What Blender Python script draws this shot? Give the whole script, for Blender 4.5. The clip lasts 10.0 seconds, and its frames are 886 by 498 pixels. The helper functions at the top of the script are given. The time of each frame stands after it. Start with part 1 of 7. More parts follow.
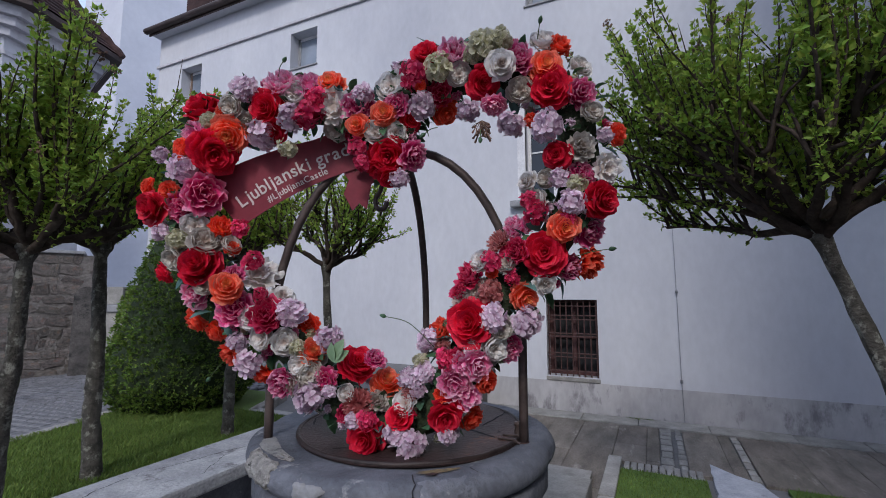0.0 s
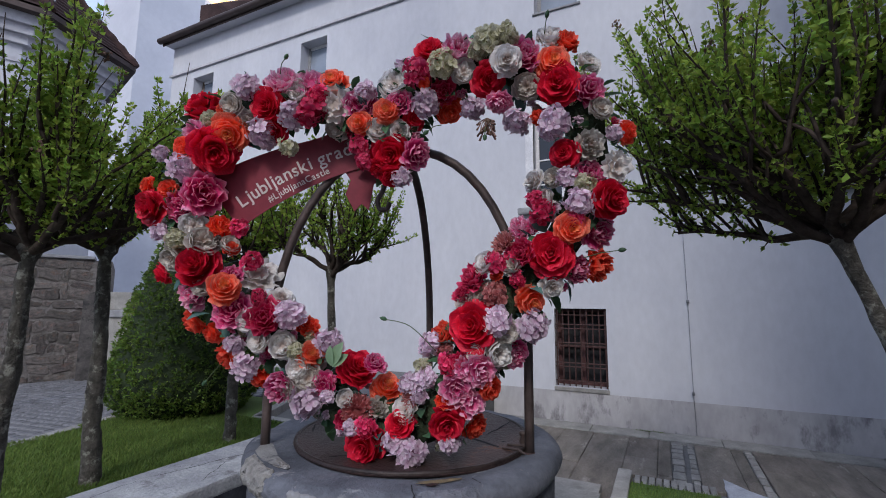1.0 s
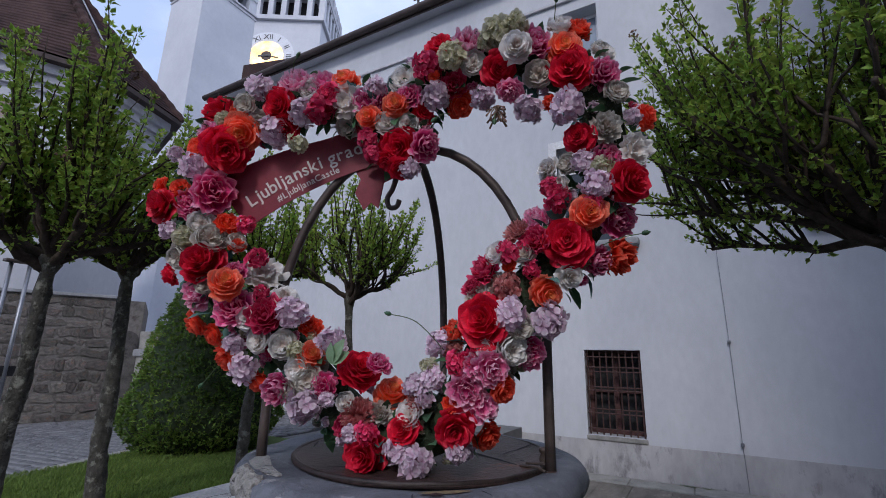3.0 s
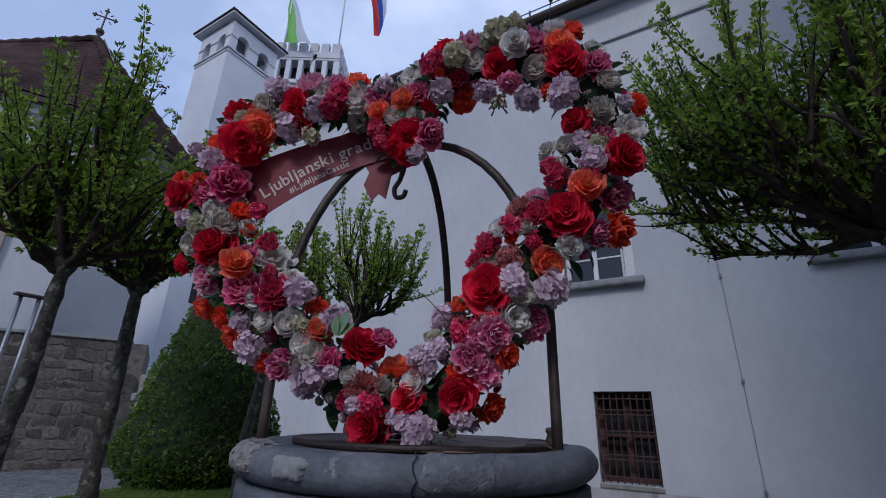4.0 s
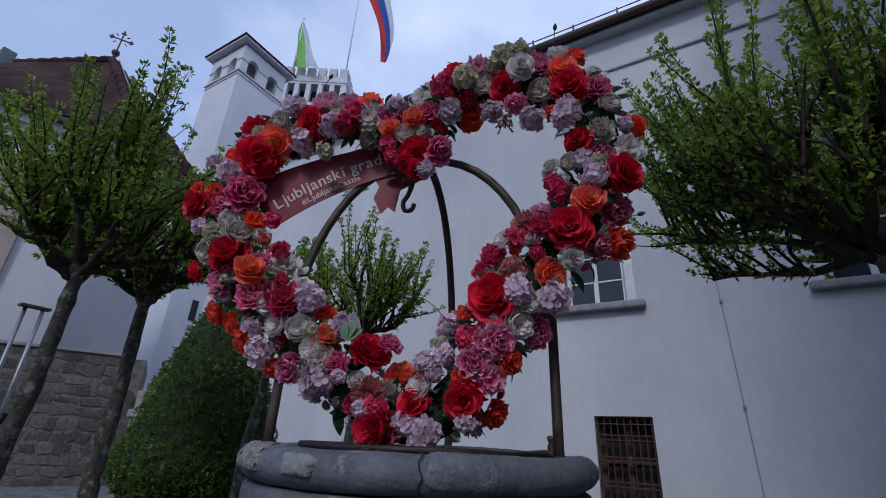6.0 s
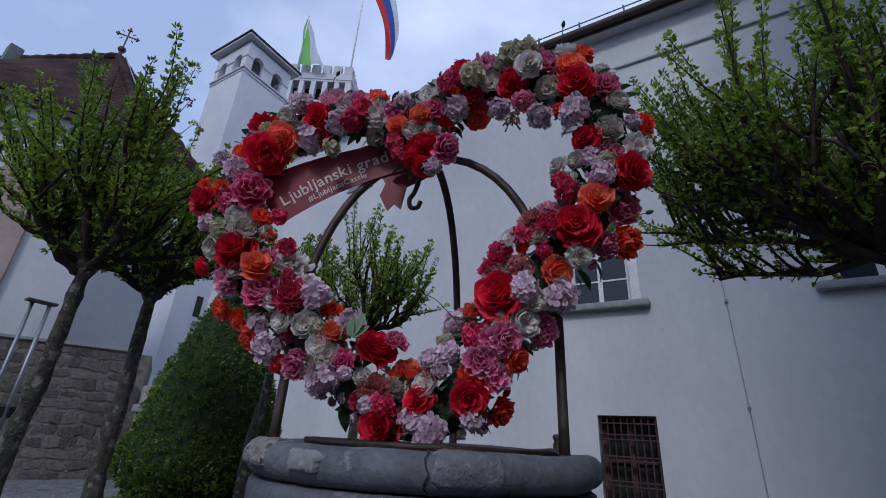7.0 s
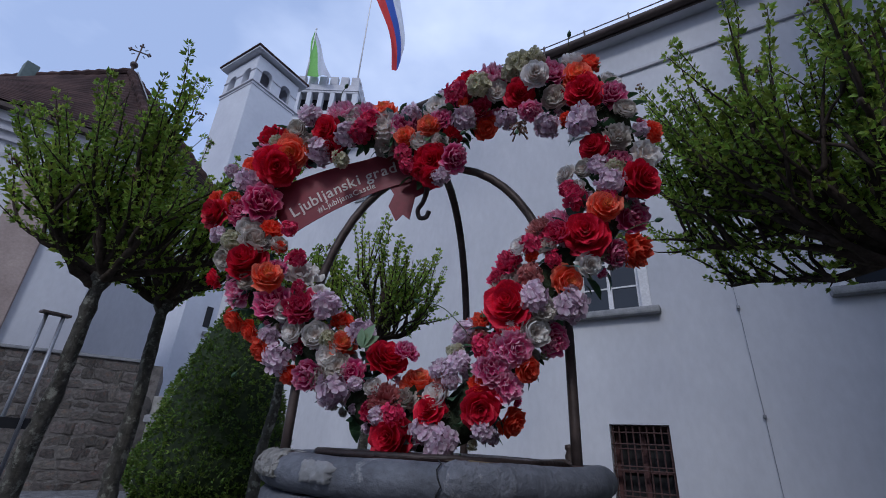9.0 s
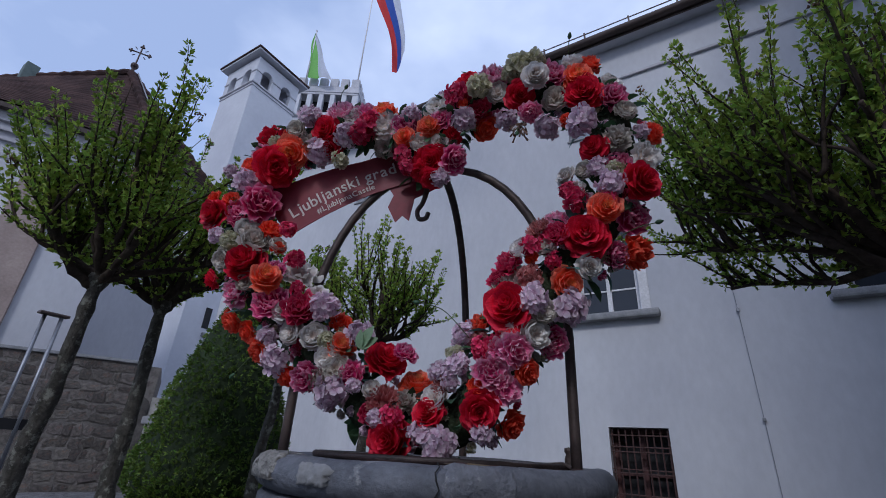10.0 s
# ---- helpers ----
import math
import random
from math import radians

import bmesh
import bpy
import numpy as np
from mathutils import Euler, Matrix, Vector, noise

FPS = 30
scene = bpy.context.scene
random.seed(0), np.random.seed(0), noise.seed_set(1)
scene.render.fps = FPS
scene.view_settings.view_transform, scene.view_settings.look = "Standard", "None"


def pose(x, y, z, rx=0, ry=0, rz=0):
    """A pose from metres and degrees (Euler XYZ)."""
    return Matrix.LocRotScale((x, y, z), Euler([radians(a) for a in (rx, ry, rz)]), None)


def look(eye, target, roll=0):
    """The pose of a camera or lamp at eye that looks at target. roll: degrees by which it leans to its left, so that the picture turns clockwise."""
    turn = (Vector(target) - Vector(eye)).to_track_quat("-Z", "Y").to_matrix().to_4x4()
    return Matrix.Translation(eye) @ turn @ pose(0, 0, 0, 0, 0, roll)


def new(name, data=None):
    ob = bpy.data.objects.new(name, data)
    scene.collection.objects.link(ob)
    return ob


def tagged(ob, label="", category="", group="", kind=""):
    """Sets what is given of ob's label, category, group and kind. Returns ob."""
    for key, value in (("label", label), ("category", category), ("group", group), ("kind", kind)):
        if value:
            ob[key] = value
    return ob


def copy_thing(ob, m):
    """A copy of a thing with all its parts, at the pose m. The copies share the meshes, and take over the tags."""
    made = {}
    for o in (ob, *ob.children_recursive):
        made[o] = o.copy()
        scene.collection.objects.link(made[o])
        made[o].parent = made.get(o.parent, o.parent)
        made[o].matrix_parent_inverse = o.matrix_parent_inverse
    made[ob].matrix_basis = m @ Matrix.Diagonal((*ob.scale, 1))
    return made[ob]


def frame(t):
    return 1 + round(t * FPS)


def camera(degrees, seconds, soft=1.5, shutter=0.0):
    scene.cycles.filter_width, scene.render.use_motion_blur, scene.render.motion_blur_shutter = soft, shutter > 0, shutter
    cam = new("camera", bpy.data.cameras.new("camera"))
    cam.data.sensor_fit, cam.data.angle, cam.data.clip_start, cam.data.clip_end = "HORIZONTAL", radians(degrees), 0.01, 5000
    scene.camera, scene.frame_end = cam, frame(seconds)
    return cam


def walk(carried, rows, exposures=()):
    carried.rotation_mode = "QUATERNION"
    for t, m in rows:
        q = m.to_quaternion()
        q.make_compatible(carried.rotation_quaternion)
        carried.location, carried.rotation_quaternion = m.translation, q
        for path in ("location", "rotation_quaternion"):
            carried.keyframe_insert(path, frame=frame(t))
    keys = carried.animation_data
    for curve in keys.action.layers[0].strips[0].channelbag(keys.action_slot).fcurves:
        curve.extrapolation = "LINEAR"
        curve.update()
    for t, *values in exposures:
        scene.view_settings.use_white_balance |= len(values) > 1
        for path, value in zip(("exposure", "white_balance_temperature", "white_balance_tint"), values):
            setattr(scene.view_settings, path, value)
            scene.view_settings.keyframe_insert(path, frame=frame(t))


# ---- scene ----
cam = camera(89.5, 10.0, soft=0.95)
METRES, EYE, TILT, LEAN, TURN = 0.7, 1.6, 6.0, 0.0, 25.0
ROWS = [
    (0.0, 0.0, 0.0, 0.0, 0.0, 0.0, -0.0),
    (0.5, 0.0223, 0.0146, -0.02, 0.59, 0.39, -0.19),
    (1.0, 0.0236, 0.0682, -0.0376, 1.03, 1.16, -0.37),
    (1.5, 0.0031, 0.1388, -0.0725, 1.52, 2.04, -0.49),
    (2.0, 0.0302, 0.1833, -0.106, 2.77, 2.75, -0.64),
    (2.5, 0.0925, 0.1905, -0.1458, 3.88, 4.43, -0.65),
    (4.0, 0.1116, 0.2165, -0.6474, 5.21, 14.61, -0.89),
    (4.5, 0.118, 0.1915, -0.7032, 5.21, 16.62, -1.05),
    (5.0, 0.1204, 0.1669, -0.7246, 5.24, 17.33, -1.38),
    (5.5, 0.1028, 0.1524, -0.7269, 5.08, 17.66, -1.75),
    (7.0, 0.0778, 0.1553, -0.7291, 5.34, 17.31, -2.49),
    (7.5, 0.0676, 0.1511, -0.7307, 6.06, 17.42, -2.39),
    (8.0, 0.0662, 0.1461, -0.7265, 6.31, 17.76, -2.4),
    (8.5, 0.0736, 0.1471, -0.7267, 6.37, 18.04, -2.31),
    (9.0, 0.0726, 0.1454, -0.7245, 6.46, 18.31, -2.23),
    (9.5, 0.0683, 0.1472, -0.7247, 6.43, 18.53, -2.34),
    (10.0, 0.0718, 0.1556, -0.7241, 6.34, 18.57, -2.4),
]
EXPOSURES = [(0.0, 0.31, 6370, 10), (2.5, 0.29, 6370, 10), (3.8, -0.38, 5910, 10), (5.5, -0.38, 5860, 10), (7.0, -0.38, 5910, 10), (8.0, -0.37, 6010, 10), (9.0, -0.34, 5870, 10), (10.0, -0.34, 5870, 10)]
walk(cam, [(t, pose(0, 0, EYE, TILT, LEAN, TURN) @ pose(METRES * x, METRES * y, METRES * z, 90 + pitch, roll, yaw)) for t, x, y, z, yaw, pitch, roll in ROWS], EXPOSURES)

# ---- overcast evening sky ----
world = bpy.data.worlds.new("overcast_sky")
scene.world = world
world.use_nodes = True
wn, wl = world.node_tree.nodes, world.node_tree.links
wn.clear()
w_out = wn.new("ShaderNodeOutputWorld")
w_bg = wn.new("ShaderNodeBackground")
w_sky = wn.new("ShaderNodeTexSky")
w_sky.sky_type, w_sky.sun_disc = "NISHITA", False
w_sky.sun_elevation, w_sky.sun_rotation = radians(38), radians(166)
w_sky.air_density, w_sky.dust_density = 1.0, 3.0
w_co = wn.new("ShaderNodeTexCoord")
w_map = wn.new("ShaderNodeMapping")
w_map.inputs["Scale"].default_value = (1.6, 1.6, 3.2)
w_noise = wn.new("ShaderNodeTexNoise")
w_noise.inputs["Scale"].default_value, w_noise.inputs["Detail"].default_value = 1.5, 5
w_ramp = wn.new("ShaderNodeValToRGB")
w_ramp.color_ramp.elements[0].position, w_ramp.color_ramp.elements[1].position = 0.35, 0.7
w_ramp.color_ramp.elements[0].color = (4.8, 5.9, 8.8, 1)
w_ramp.color_ramp.elements[1].color = (9.6, 10.5, 13.0, 1)
w_mix = wn.new("ShaderNodeMixRGB")
w_mix.inputs[0].default_value = 0.78
wl.new(w_co.outputs["Generated"], w_map.inputs["Vector"])
wl.new(w_map.outputs["Vector"], w_noise.inputs["Vector"])
# the cloud is thinner and brighter towards the east
w_dot, w_tilt = wn.new("ShaderNodeVectorMath"), wn.new("ShaderNodeMath")
w_dot.operation, w_tilt.operation = "DOT_PRODUCT", "MULTIPLY_ADD"
w_dot.inputs[1].default_value = (0.86, 0.51, 0.0)
w_tilt.inputs[1].default_value = 0.2
wl.new(w_co.outputs["Generated"], w_dot.inputs[0])
wl.new(w_dot.outputs["Value"], w_tilt.inputs[0])
wl.new(w_noise.outputs["Fac"], w_tilt.inputs[2])
wl.new(w_tilt.outputs["Value"], w_ramp.inputs["Fac"])
wl.new(w_sky.outputs["Color"], w_mix.inputs[1])
wl.new(w_ramp.outputs["Color"], w_mix.inputs[2])
wl.new(w_mix.outputs["Color"], w_bg.inputs["Color"])
w_bg.inputs["Strength"].default_value = 0.125
wl.new(w_bg.outputs["Background"], w_out.inputs["Surface"])

sun_data = bpy.data.lights.new("sun", "SUN")
sun_data.energy, sun_data.angle, sun_data.color = 1.35, radians(10), (1.0, 0.95, 0.9)
sun = new("sun", sun_data)
sun.matrix_world = look((3.0, -12, 9.6), (0, 0, 0))


# ---- materials ----
def mat(name, dark, light, rough=0.8, scale=8.0, fine=60.0, bump=0.3, depth=0.01, metal=0.0, accent=None, accent_at=0.62,
        accent_scale=3.0, island=0.0, spec=0.4, stretch=(1, 1, 1), trans=0.0, coords="Object", piece=0.0, grain=0.55):
    """Two-scale mottled surface: large stains, fine grain, relief; an accent colour for patches."""
    m = bpy.data.materials.new(name)
    m.use_nodes = True
    n, l = m.node_tree.nodes, m.node_tree.links
    b = n["Principled BSDF"]
    co, mp = n.new("ShaderNodeTexCoord"), n.new("ShaderNodeMapping")
    mp.inputs["Scale"].default_value = stretch
    l.new(co.outputs[coords], mp.inputs["Vector"])

    def noisy(s, detail=4.0, rou=0.6):
        t = n.new("ShaderNodeTexNoise")
        t.inputs["Scale"].default_value, t.inputs["Detail"].default_value, t.inputs["Roughness"].default_value = s, detail, rou
        l.new(mp.outputs["Vector"], t.inputs["Vector"])
        return t.outputs["Fac"]

    def ramp(src, lo, hi, a, c):
        r = n.new("ShaderNodeValToRGB")
        r.color_ramp.elements[0].position, r.color_ramp.elements[1].position = lo, hi
        r.color_ramp.elements[0].color, r.color_ramp.elements[1].color = (*a, 1), (*c, 1)
        l.new(src, r.inputs["Fac"])
        return r.outputs["Color"]

    def mix(kind, f, a, c):
        x = n.new("ShaderNodeMixRGB")
        x.blend_type = kind
        for v, s in ((f, x.inputs[0]), (a, x.inputs[1]), (c, x.inputs[2])):
            if isinstance(v, (int, float)):
                s.default_value = v
            elif isinstance(v, tuple):
                s.default_value = (*v, 1)
            else:
                l.new(v, s)
        return x.outputs["Color"]

    big, small = noisy(scale), noisy(fine, 6.0)
    col = ramp(big, 0.3, 0.7, dark, light)
    col = mix("MULTIPLY", grain, col, ramp(small, 0.3, 0.7, (0.68, 0.68, 0.68), (1.12, 1.12, 1.12)))
    if accent:
        col = mix("MIX", ramp(noisy(accent_scale, 8.0, 0.7), accent_at, accent_at + 0.1, (0, 0, 0), (1, 1, 1)), col, accent)
    if island or piece:
        hsv = n.new("ShaderNodeHueSaturation")
        mr, mh = n.new("ShaderNodeMapRange"), n.new("ShaderNodeMapRange")
        if piece:
            g, amount, out = n.new("ShaderNodeObjectInfo"), piece, "Random"
        else:
            g, amount, out = n.new("ShaderNodeNewGeometry"), island, "Random Per Island"
        l.new(g.outputs[out], mr.inputs["Value"])
        mr.inputs["To Min"].default_value, mr.inputs["To Max"].default_value = 1 - amount, 1 + amount
        w = n.new("ShaderNodeTexWhiteNoise")
        w.noise_dimensions = "1D"
        l.new(g.outputs[out], w.inputs["W"])
        l.new(w.outputs["Value"], mh.inputs["Value"])
        mh.inputs["To Min"].default_value, mh.inputs["To Max"].default_value = 0.5 - 0.05 * amount, 0.5 + 0.05 * amount
        l.new(mr.outputs["Result"], hsv.inputs["Value"])
        l.new(mh.outputs["Result"], hsv.inputs["Hue"])
        l.new(col, hsv.inputs["Color"])
        col = hsv.outputs["Color"]
    l.new(col, b.inputs["Base Color"])
    b.inputs["Roughness"].default_value, b.inputs["Metallic"].default_value = rough, metal
    b.inputs["Specular IOR Level"].default_value = spec
    rr = n.new("ShaderNodeMapRange")
    rr.inputs["To Min"].default_value, rr.inputs["To Max"].default_value = max(rough - 0.12, 0.02), min(rough + 0.12, 1)
    l.new(small, rr.inputs["Value"])
    l.new(rr.outputs["Result"], b.inputs["Roughness"])
    if bump:
        bp = n.new("ShaderNodeBump")
        bp.inputs["Strength"].default_value, bp.inputs["Distance"].default_value = bump, depth
        l.new(small, bp.inputs["Height"])
        l.new(bp.outputs["Normal"], b.inputs["Normal"])
    if trans:
        ts, ms = n.new("ShaderNodeBsdfTranslucent"), n.new("ShaderNodeMixShader")
        l.new(col, ts.inputs["Color"])
        ms.inputs[0].default_value = trans
        l.new(b.outputs["BSDF"], ms.inputs[1])
        l.new(ts.outputs["BSDF"], ms.inputs[2])
        l.new(ms.outputs["Shader"], n["Material Output"].inputs["Surface"])
    return m


M_PLASTER = mat("white_plaster", (0.44, 0.452, 0.502), (0.595, 0.604, 0.64), 0.92, 0.45, 12, 0.16, 0.014, grain=0.2, stretch=(1, 1, 0.5))
M_PLINTH = mat("stained_plaster", (0.32, 0.312, 0.322), (0.485, 0.478, 0.495), 0.92, 1.6, 14, 0.15, 0.012, grain=0.4, accent=(0.19, 0.185, 0.195), accent_at=0.525, accent_scale=2.6, stretch=(1, 1, 0.45))
M_FARWALL = mat("pale_plaster", (0.46, 0.47, 0.52), (0.59, 0.6, 0.64), 0.92, 0.3, 6, 0.05, 0.01, grain=0.15)
M_GREYWALL = mat("grey_plaster", (0.4, 0.4, 0.44), (0.56, 0.56, 0.6), 0.92, 0.6, 9, 0.1, 0.01, grain=0.5)
M_TILE = mat("brown_roof_tile", (0.026, 0.018, 0.017), (0.08, 0.052, 0.046), 0.95, 1.4, 18, 0.6, 0.03, island=0.5, spec=0.12)
M_EAVE = mat("dark_brown_wood", (0.04, 0.028, 0.025), (0.085, 0.06, 0.055), 0.7, 3, 40, 0.3)
M_STONE = mat("grey_limestone", (0.05, 0.056, 0.073), (0.178, 0.189, 0.222), 0.68, 4, 46, 0.7, 0.01, accent=(0.3, 0.305, 0.315), accent_at=0.6, accent_scale=11, grain=0.85)
M_DRUM = mat("brown_stained_limestone", (0.05, 0.042, 0.045), (0.15, 0.135, 0.14), 0.85, 5, 50, 0.6, 0.008, accent=(0.13, 0.075, 0.055), accent_at=0.55, accent_scale=4)
M_LICHEN = mat("yellow_lichen", (0.1, 0.082, 0.06), (0.21, 0.155, 0.085), 0.95, 30, 90, 0.6, 0.004, accent=(0.12, 0.125, 0.14), accent_at=0.56, accent_scale=18)
M_INSERT = mat("paler_limestone", (0.1, 0.107, 0.13), (0.25, 0.262, 0.3), 0.75, 9, 60, 0.9, 0.012, accent=(0.36, 0.36, 0.36), accent_at=0.6, accent_scale=16, grain=0.8)
M_MORTAR = mat("pale_mortar_patch", (0.26, 0.255, 0.245), (0.5, 0.48, 0.45), 0.95, 16, 60, 1.0, 0.03, accent=(0.03, 0.03, 0.032), accent_at=0.555, accent_scale=24, grain=0.9)
M_COPING = mat("weathered_coping_stone", (0.25, 0.26, 0.285), (0.47, 0.48, 0.5), 0.85, 4, 60, 0.8, 0.012, accent=(0.15, 0.15, 0.16), accent_at=0.57, accent_scale=6, grain=0.8)
M_RUST = mat("rusted_iron", (0.024, 0.015, 0.015), (0.075, 0.043, 0.04), 0.52, 4, 60, 0.8, 0.006, metal=0.2, accent=(0.26, 0.085, 0.028), accent_at=0.63, accent_scale=4, grain=0.8)
M_IRON = mat("dark_wrought_iron", (0.05, 0.037, 0.035), (0.11, 0.083, 0.077), 0.5, 12, 90, 0.4, 0.003, metal=0.2)
M_BLACKSTONE = mat("blackened_stone", (0.045, 0.042, 0.042), (0.15, 0.138, 0.13), 0.95, 5, 40, 1.0, 0.02, accent=(0.03, 0.03, 0.032), accent_at=0.55, accent_scale=4)
M_LIDEDGE = mat("black_rusted_edge", (0.015, 0.011, 0.011), (0.05, 0.033, 0.03), 0.5, 14, 80, 0.6, 0.004, metal=0.2)
M_GRASS = mat("lawn_soil", (0.06, 0.11, 0.02), (0.1, 0.17, 0.035), 0.95, 3, 40, 0.6, 0.02)
M_BLADE = mat("grass_blade", (0.1, 0.162, 0.029), (0.17, 0.25, 0.057), 0.7, 3, 40, 0, island=0.35, trans=0.25)
M_PAVE = mat("grey_paving_slab", (0.13, 0.116, 0.101), (0.25, 0.223, 0.194), 0.85, 3.0, 40, 0.8, 0.012, grain=0.8, piece=0.16, accent=(0.36, 0.335, 0.3), accent_at=0.6, accent_scale=2.6, stretch=(2.2, 0.7, 1), spec=0.25)
M_PALE = mat("pale_stone_block", (0.2, 0.195, 0.185), (0.35, 0.34, 0.32), 0.85, 5, 60, 0.5, 0.008, piece=0.14, grain=0.7)
M_GROUND = mat("court_ground", (0.11, 0.11, 0.115), (0.18, 0.18, 0.18), 0.9, 1.2, 30, 0.4, 0.01)
M_COBBLE = mat("grey_cobble", (0.085, 0.085, 0.092), (0.17, 0.17, 0.18), 0.75, 9, 60, 0.5, 0.008, island=0.25)
M_RUBBLE = mat("rubble_stone", (0.1, 0.09, 0.084), (0.22, 0.195, 0.18), 0.95, 4, 24, 1.0, 0.03, piece=0.35, accent=(0.23, 0.125, 0.09), accent_at=0.58, accent_scale=1.2)
M_JOINT = mat("wall_mortar", (0.12, 0.11, 0.105), (0.25, 0.23, 0.215), 0.95, 3, 24, 1.0, 0.04, accent=(0.1, 0.085, 0.08), accent_at=0.56, accent_scale=3)
M_BARK = mat("mottled_bark", (0.04, 0.037, 0.032), (0.14, 0.13, 0.112), 0.9, 22, 90, 1.0, 0.025, accent=(0.3, 0.3, 0.26), accent_at=0.53, accent_scale=18)
M_TWIG = mat("dark_twig", (0.032, 0.024, 0.02), (0.08, 0.062, 0.052), 1.0, 20, 90, 0.8, 0.006, spec=0.1)
M_LEAF = mat("spring_leaf", (0.15, 0.25, 0.035), (0.35, 0.47, 0.08), 0.5, 2.0, 30, 0, island=0.5, trans=0.5, spec=0.3)
M_BLOOM = mat("withered_bloom", (0.11, 0.06, 0.045), (0.22, 0.14, 0.1), 0.8, 9, 30, 0, island=0.3)
M_HEDGE = mat("clipped_hedge_leaf", (0.066, 0.125, 0.024), (0.175, 0.265, 0.048), 0.6, 2.0, 20, 0, island=0.5, trans=0.2, spec=0.3)
# Near-black green: the shade between the hedge's sprays, put into the core's colour.
M_HEDGECORE = mat("hedge_shade", (0.014, 0.025, 0.01), (0.03, 0.05, 0.018), 0.95, 5, 30, 0.6, 0.03)
M_FRAME = mat("white_window_frame", (0.6, 0.6, 0.63), (0.74, 0.74, 0.76), 0.6, 4, 40, 0.1)
M_SILL = mat("stone_sill", (0.2, 0.205, 0.22), (0.33, 0.335, 0.35), 0.85, 6, 60, 0.4, 0.005)
M_BROWNFRAME = mat("brown_window_frame", (0.16, 0.11, 0.085), (0.27, 0.19, 0.15), 0.7, 6, 50, 0.2)
# Near-black: paints the shade inside openings; also joints, cracks and the dark board.
M_DARK = mat("shade_and_joint_dark", (0.012, 0.012, 0.014), (0.03, 0.03, 0.034), 0.9, 3, 20, 0)
M_REDWOOD = mat("red_brown_casement", (0.05, 0.02, 0.022), (0.1, 0.042, 0.042), 0.6, 8, 60, 0.2)
M_GRILLE = mat("brown_red_iron", (0.05, 0.028, 0.028), (0.11, 0.06, 0.055), 0.6, 20, 90, 0.4, 0.003, metal=0.3)
M_STEEL = mat("grey_steel", (0.2, 0.21, 0.24), (0.3, 0.31, 0.34), 0.45, 6, 60, 0.1, metal=0.8)
M_COPPER = mat("verdigris_copper", (0.08, 0.11, 0.11), (0.14, 0.18, 0.17), 0.7, 4, 30, 0.2)

# Attic panes: the sky's pale reflection is put into the base colour.
M_SKYGLASS = mat("sky_tinted_glass", (0.16, 0.19, 0.24), (0.26, 0.3, 0.36), 0.15, 1.5, 20, 0, spec=0.7, grain=0.1)
M_GLASS = bpy.data.materials.new("window_glass")
M_GLASS.use_nodes = True
gb = M_GLASS.node_tree.nodes["Principled BSDF"]
gb.inputs["Base Color"].default_value, gb.inputs["Roughness"].default_value = (0.025, 0.03, 0.04, 1), 0.04
gb.inputs["Specular IOR Level"].default_value = 0.4


# ---- building kit ----
def mesh_of(name, verts, faces, material, smooth=False):
    me = bpy.data.meshes.new(name)
    me.from_pydata([tuple(v) for v in verts], [], faces)
    me.materials.append(material)
    if smooth:
        me.polygons.foreach_set("use_smooth", [True] * len(me.polygons))
    me.update()
    return me


def piece(name, me, parent=None, m=None, label=""):
    ob = new(name, me)
    if parent is not None:
        ob.parent = parent
    if m is not None:
        ob.matrix_basis = m
    if label:
        ob["label"] = label
    return ob


def part(name, bm, material, parent=None, label="", smooth=False, m=None):
    me = bpy.data.meshes.new(name)
    bm.to_mesh(me)
    bm.free()
    me.materials.append(material)
    if smooth:
        me.polygons.foreach_set("use_smooth", [True] * len(me.polygons))
    return piece(name, me, parent, m, label)


def empty(name, m, label, category, group="", kind=""):
    ob = new(name)
    ob.empty_display_size = 0.1
    ob.matrix_basis = m
    return tagged(ob, label, category, group, kind)


def box(bm, x0, x1, y0, y1, z0, z1, bev=0.0, m=None):
    r = bmesh.ops.create_cube(bm, size=1.0)
    vs = r["verts"]
    for v in vs:
        v.co = Vector((x0 + (v.co.x + 0.5) * (x1 - x0), y0 + (v.co.y + 0.5) * (y1 - y0), z0 + (v.co.z + 0.5) * (z1 - z0)))
    if bev:
        es = list({e for v in vs for e in v.link_edges})
        r2 = bmesh.ops.bevel(bm, geom=es, offset=bev, segments=2, affect="EDGES", profile=0.6)
        vs = list({v for f in r2["faces"] for v in f.verts} | {v for v in vs if v.is_valid})
    if m is not None:
        for v in vs:
            v.co = m @ v.co
    return vs


def boxed(name, dims, material, parent=None, label="", bev=0.006, m=None):
    bm = bmesh.new()
    box(bm, *dims, bev=bev)
    return part(name, bm, material, parent, label, m=m)


def lathe(profile, steps, wobble=None):
    """Verts and faces of a turned form; profile of (radius, z)."""
    verts, faces = [], []
    k = len(profile)
    for i in range(steps):
        a = 2 * math.pi * i / steps
        for j, (r, z) in enumerate(profile):
            p = Vector((r * math.cos(a), r * math.sin(a), z))
            verts.append(wobble(p) if wobble else p)
    for i in range(steps):
        for j in range(k - 1):
            a, b = i * k + j, ((i + 1) % steps) * k + j
            faces.append((a, b, b + 1, a + 1))
    return verts, faces


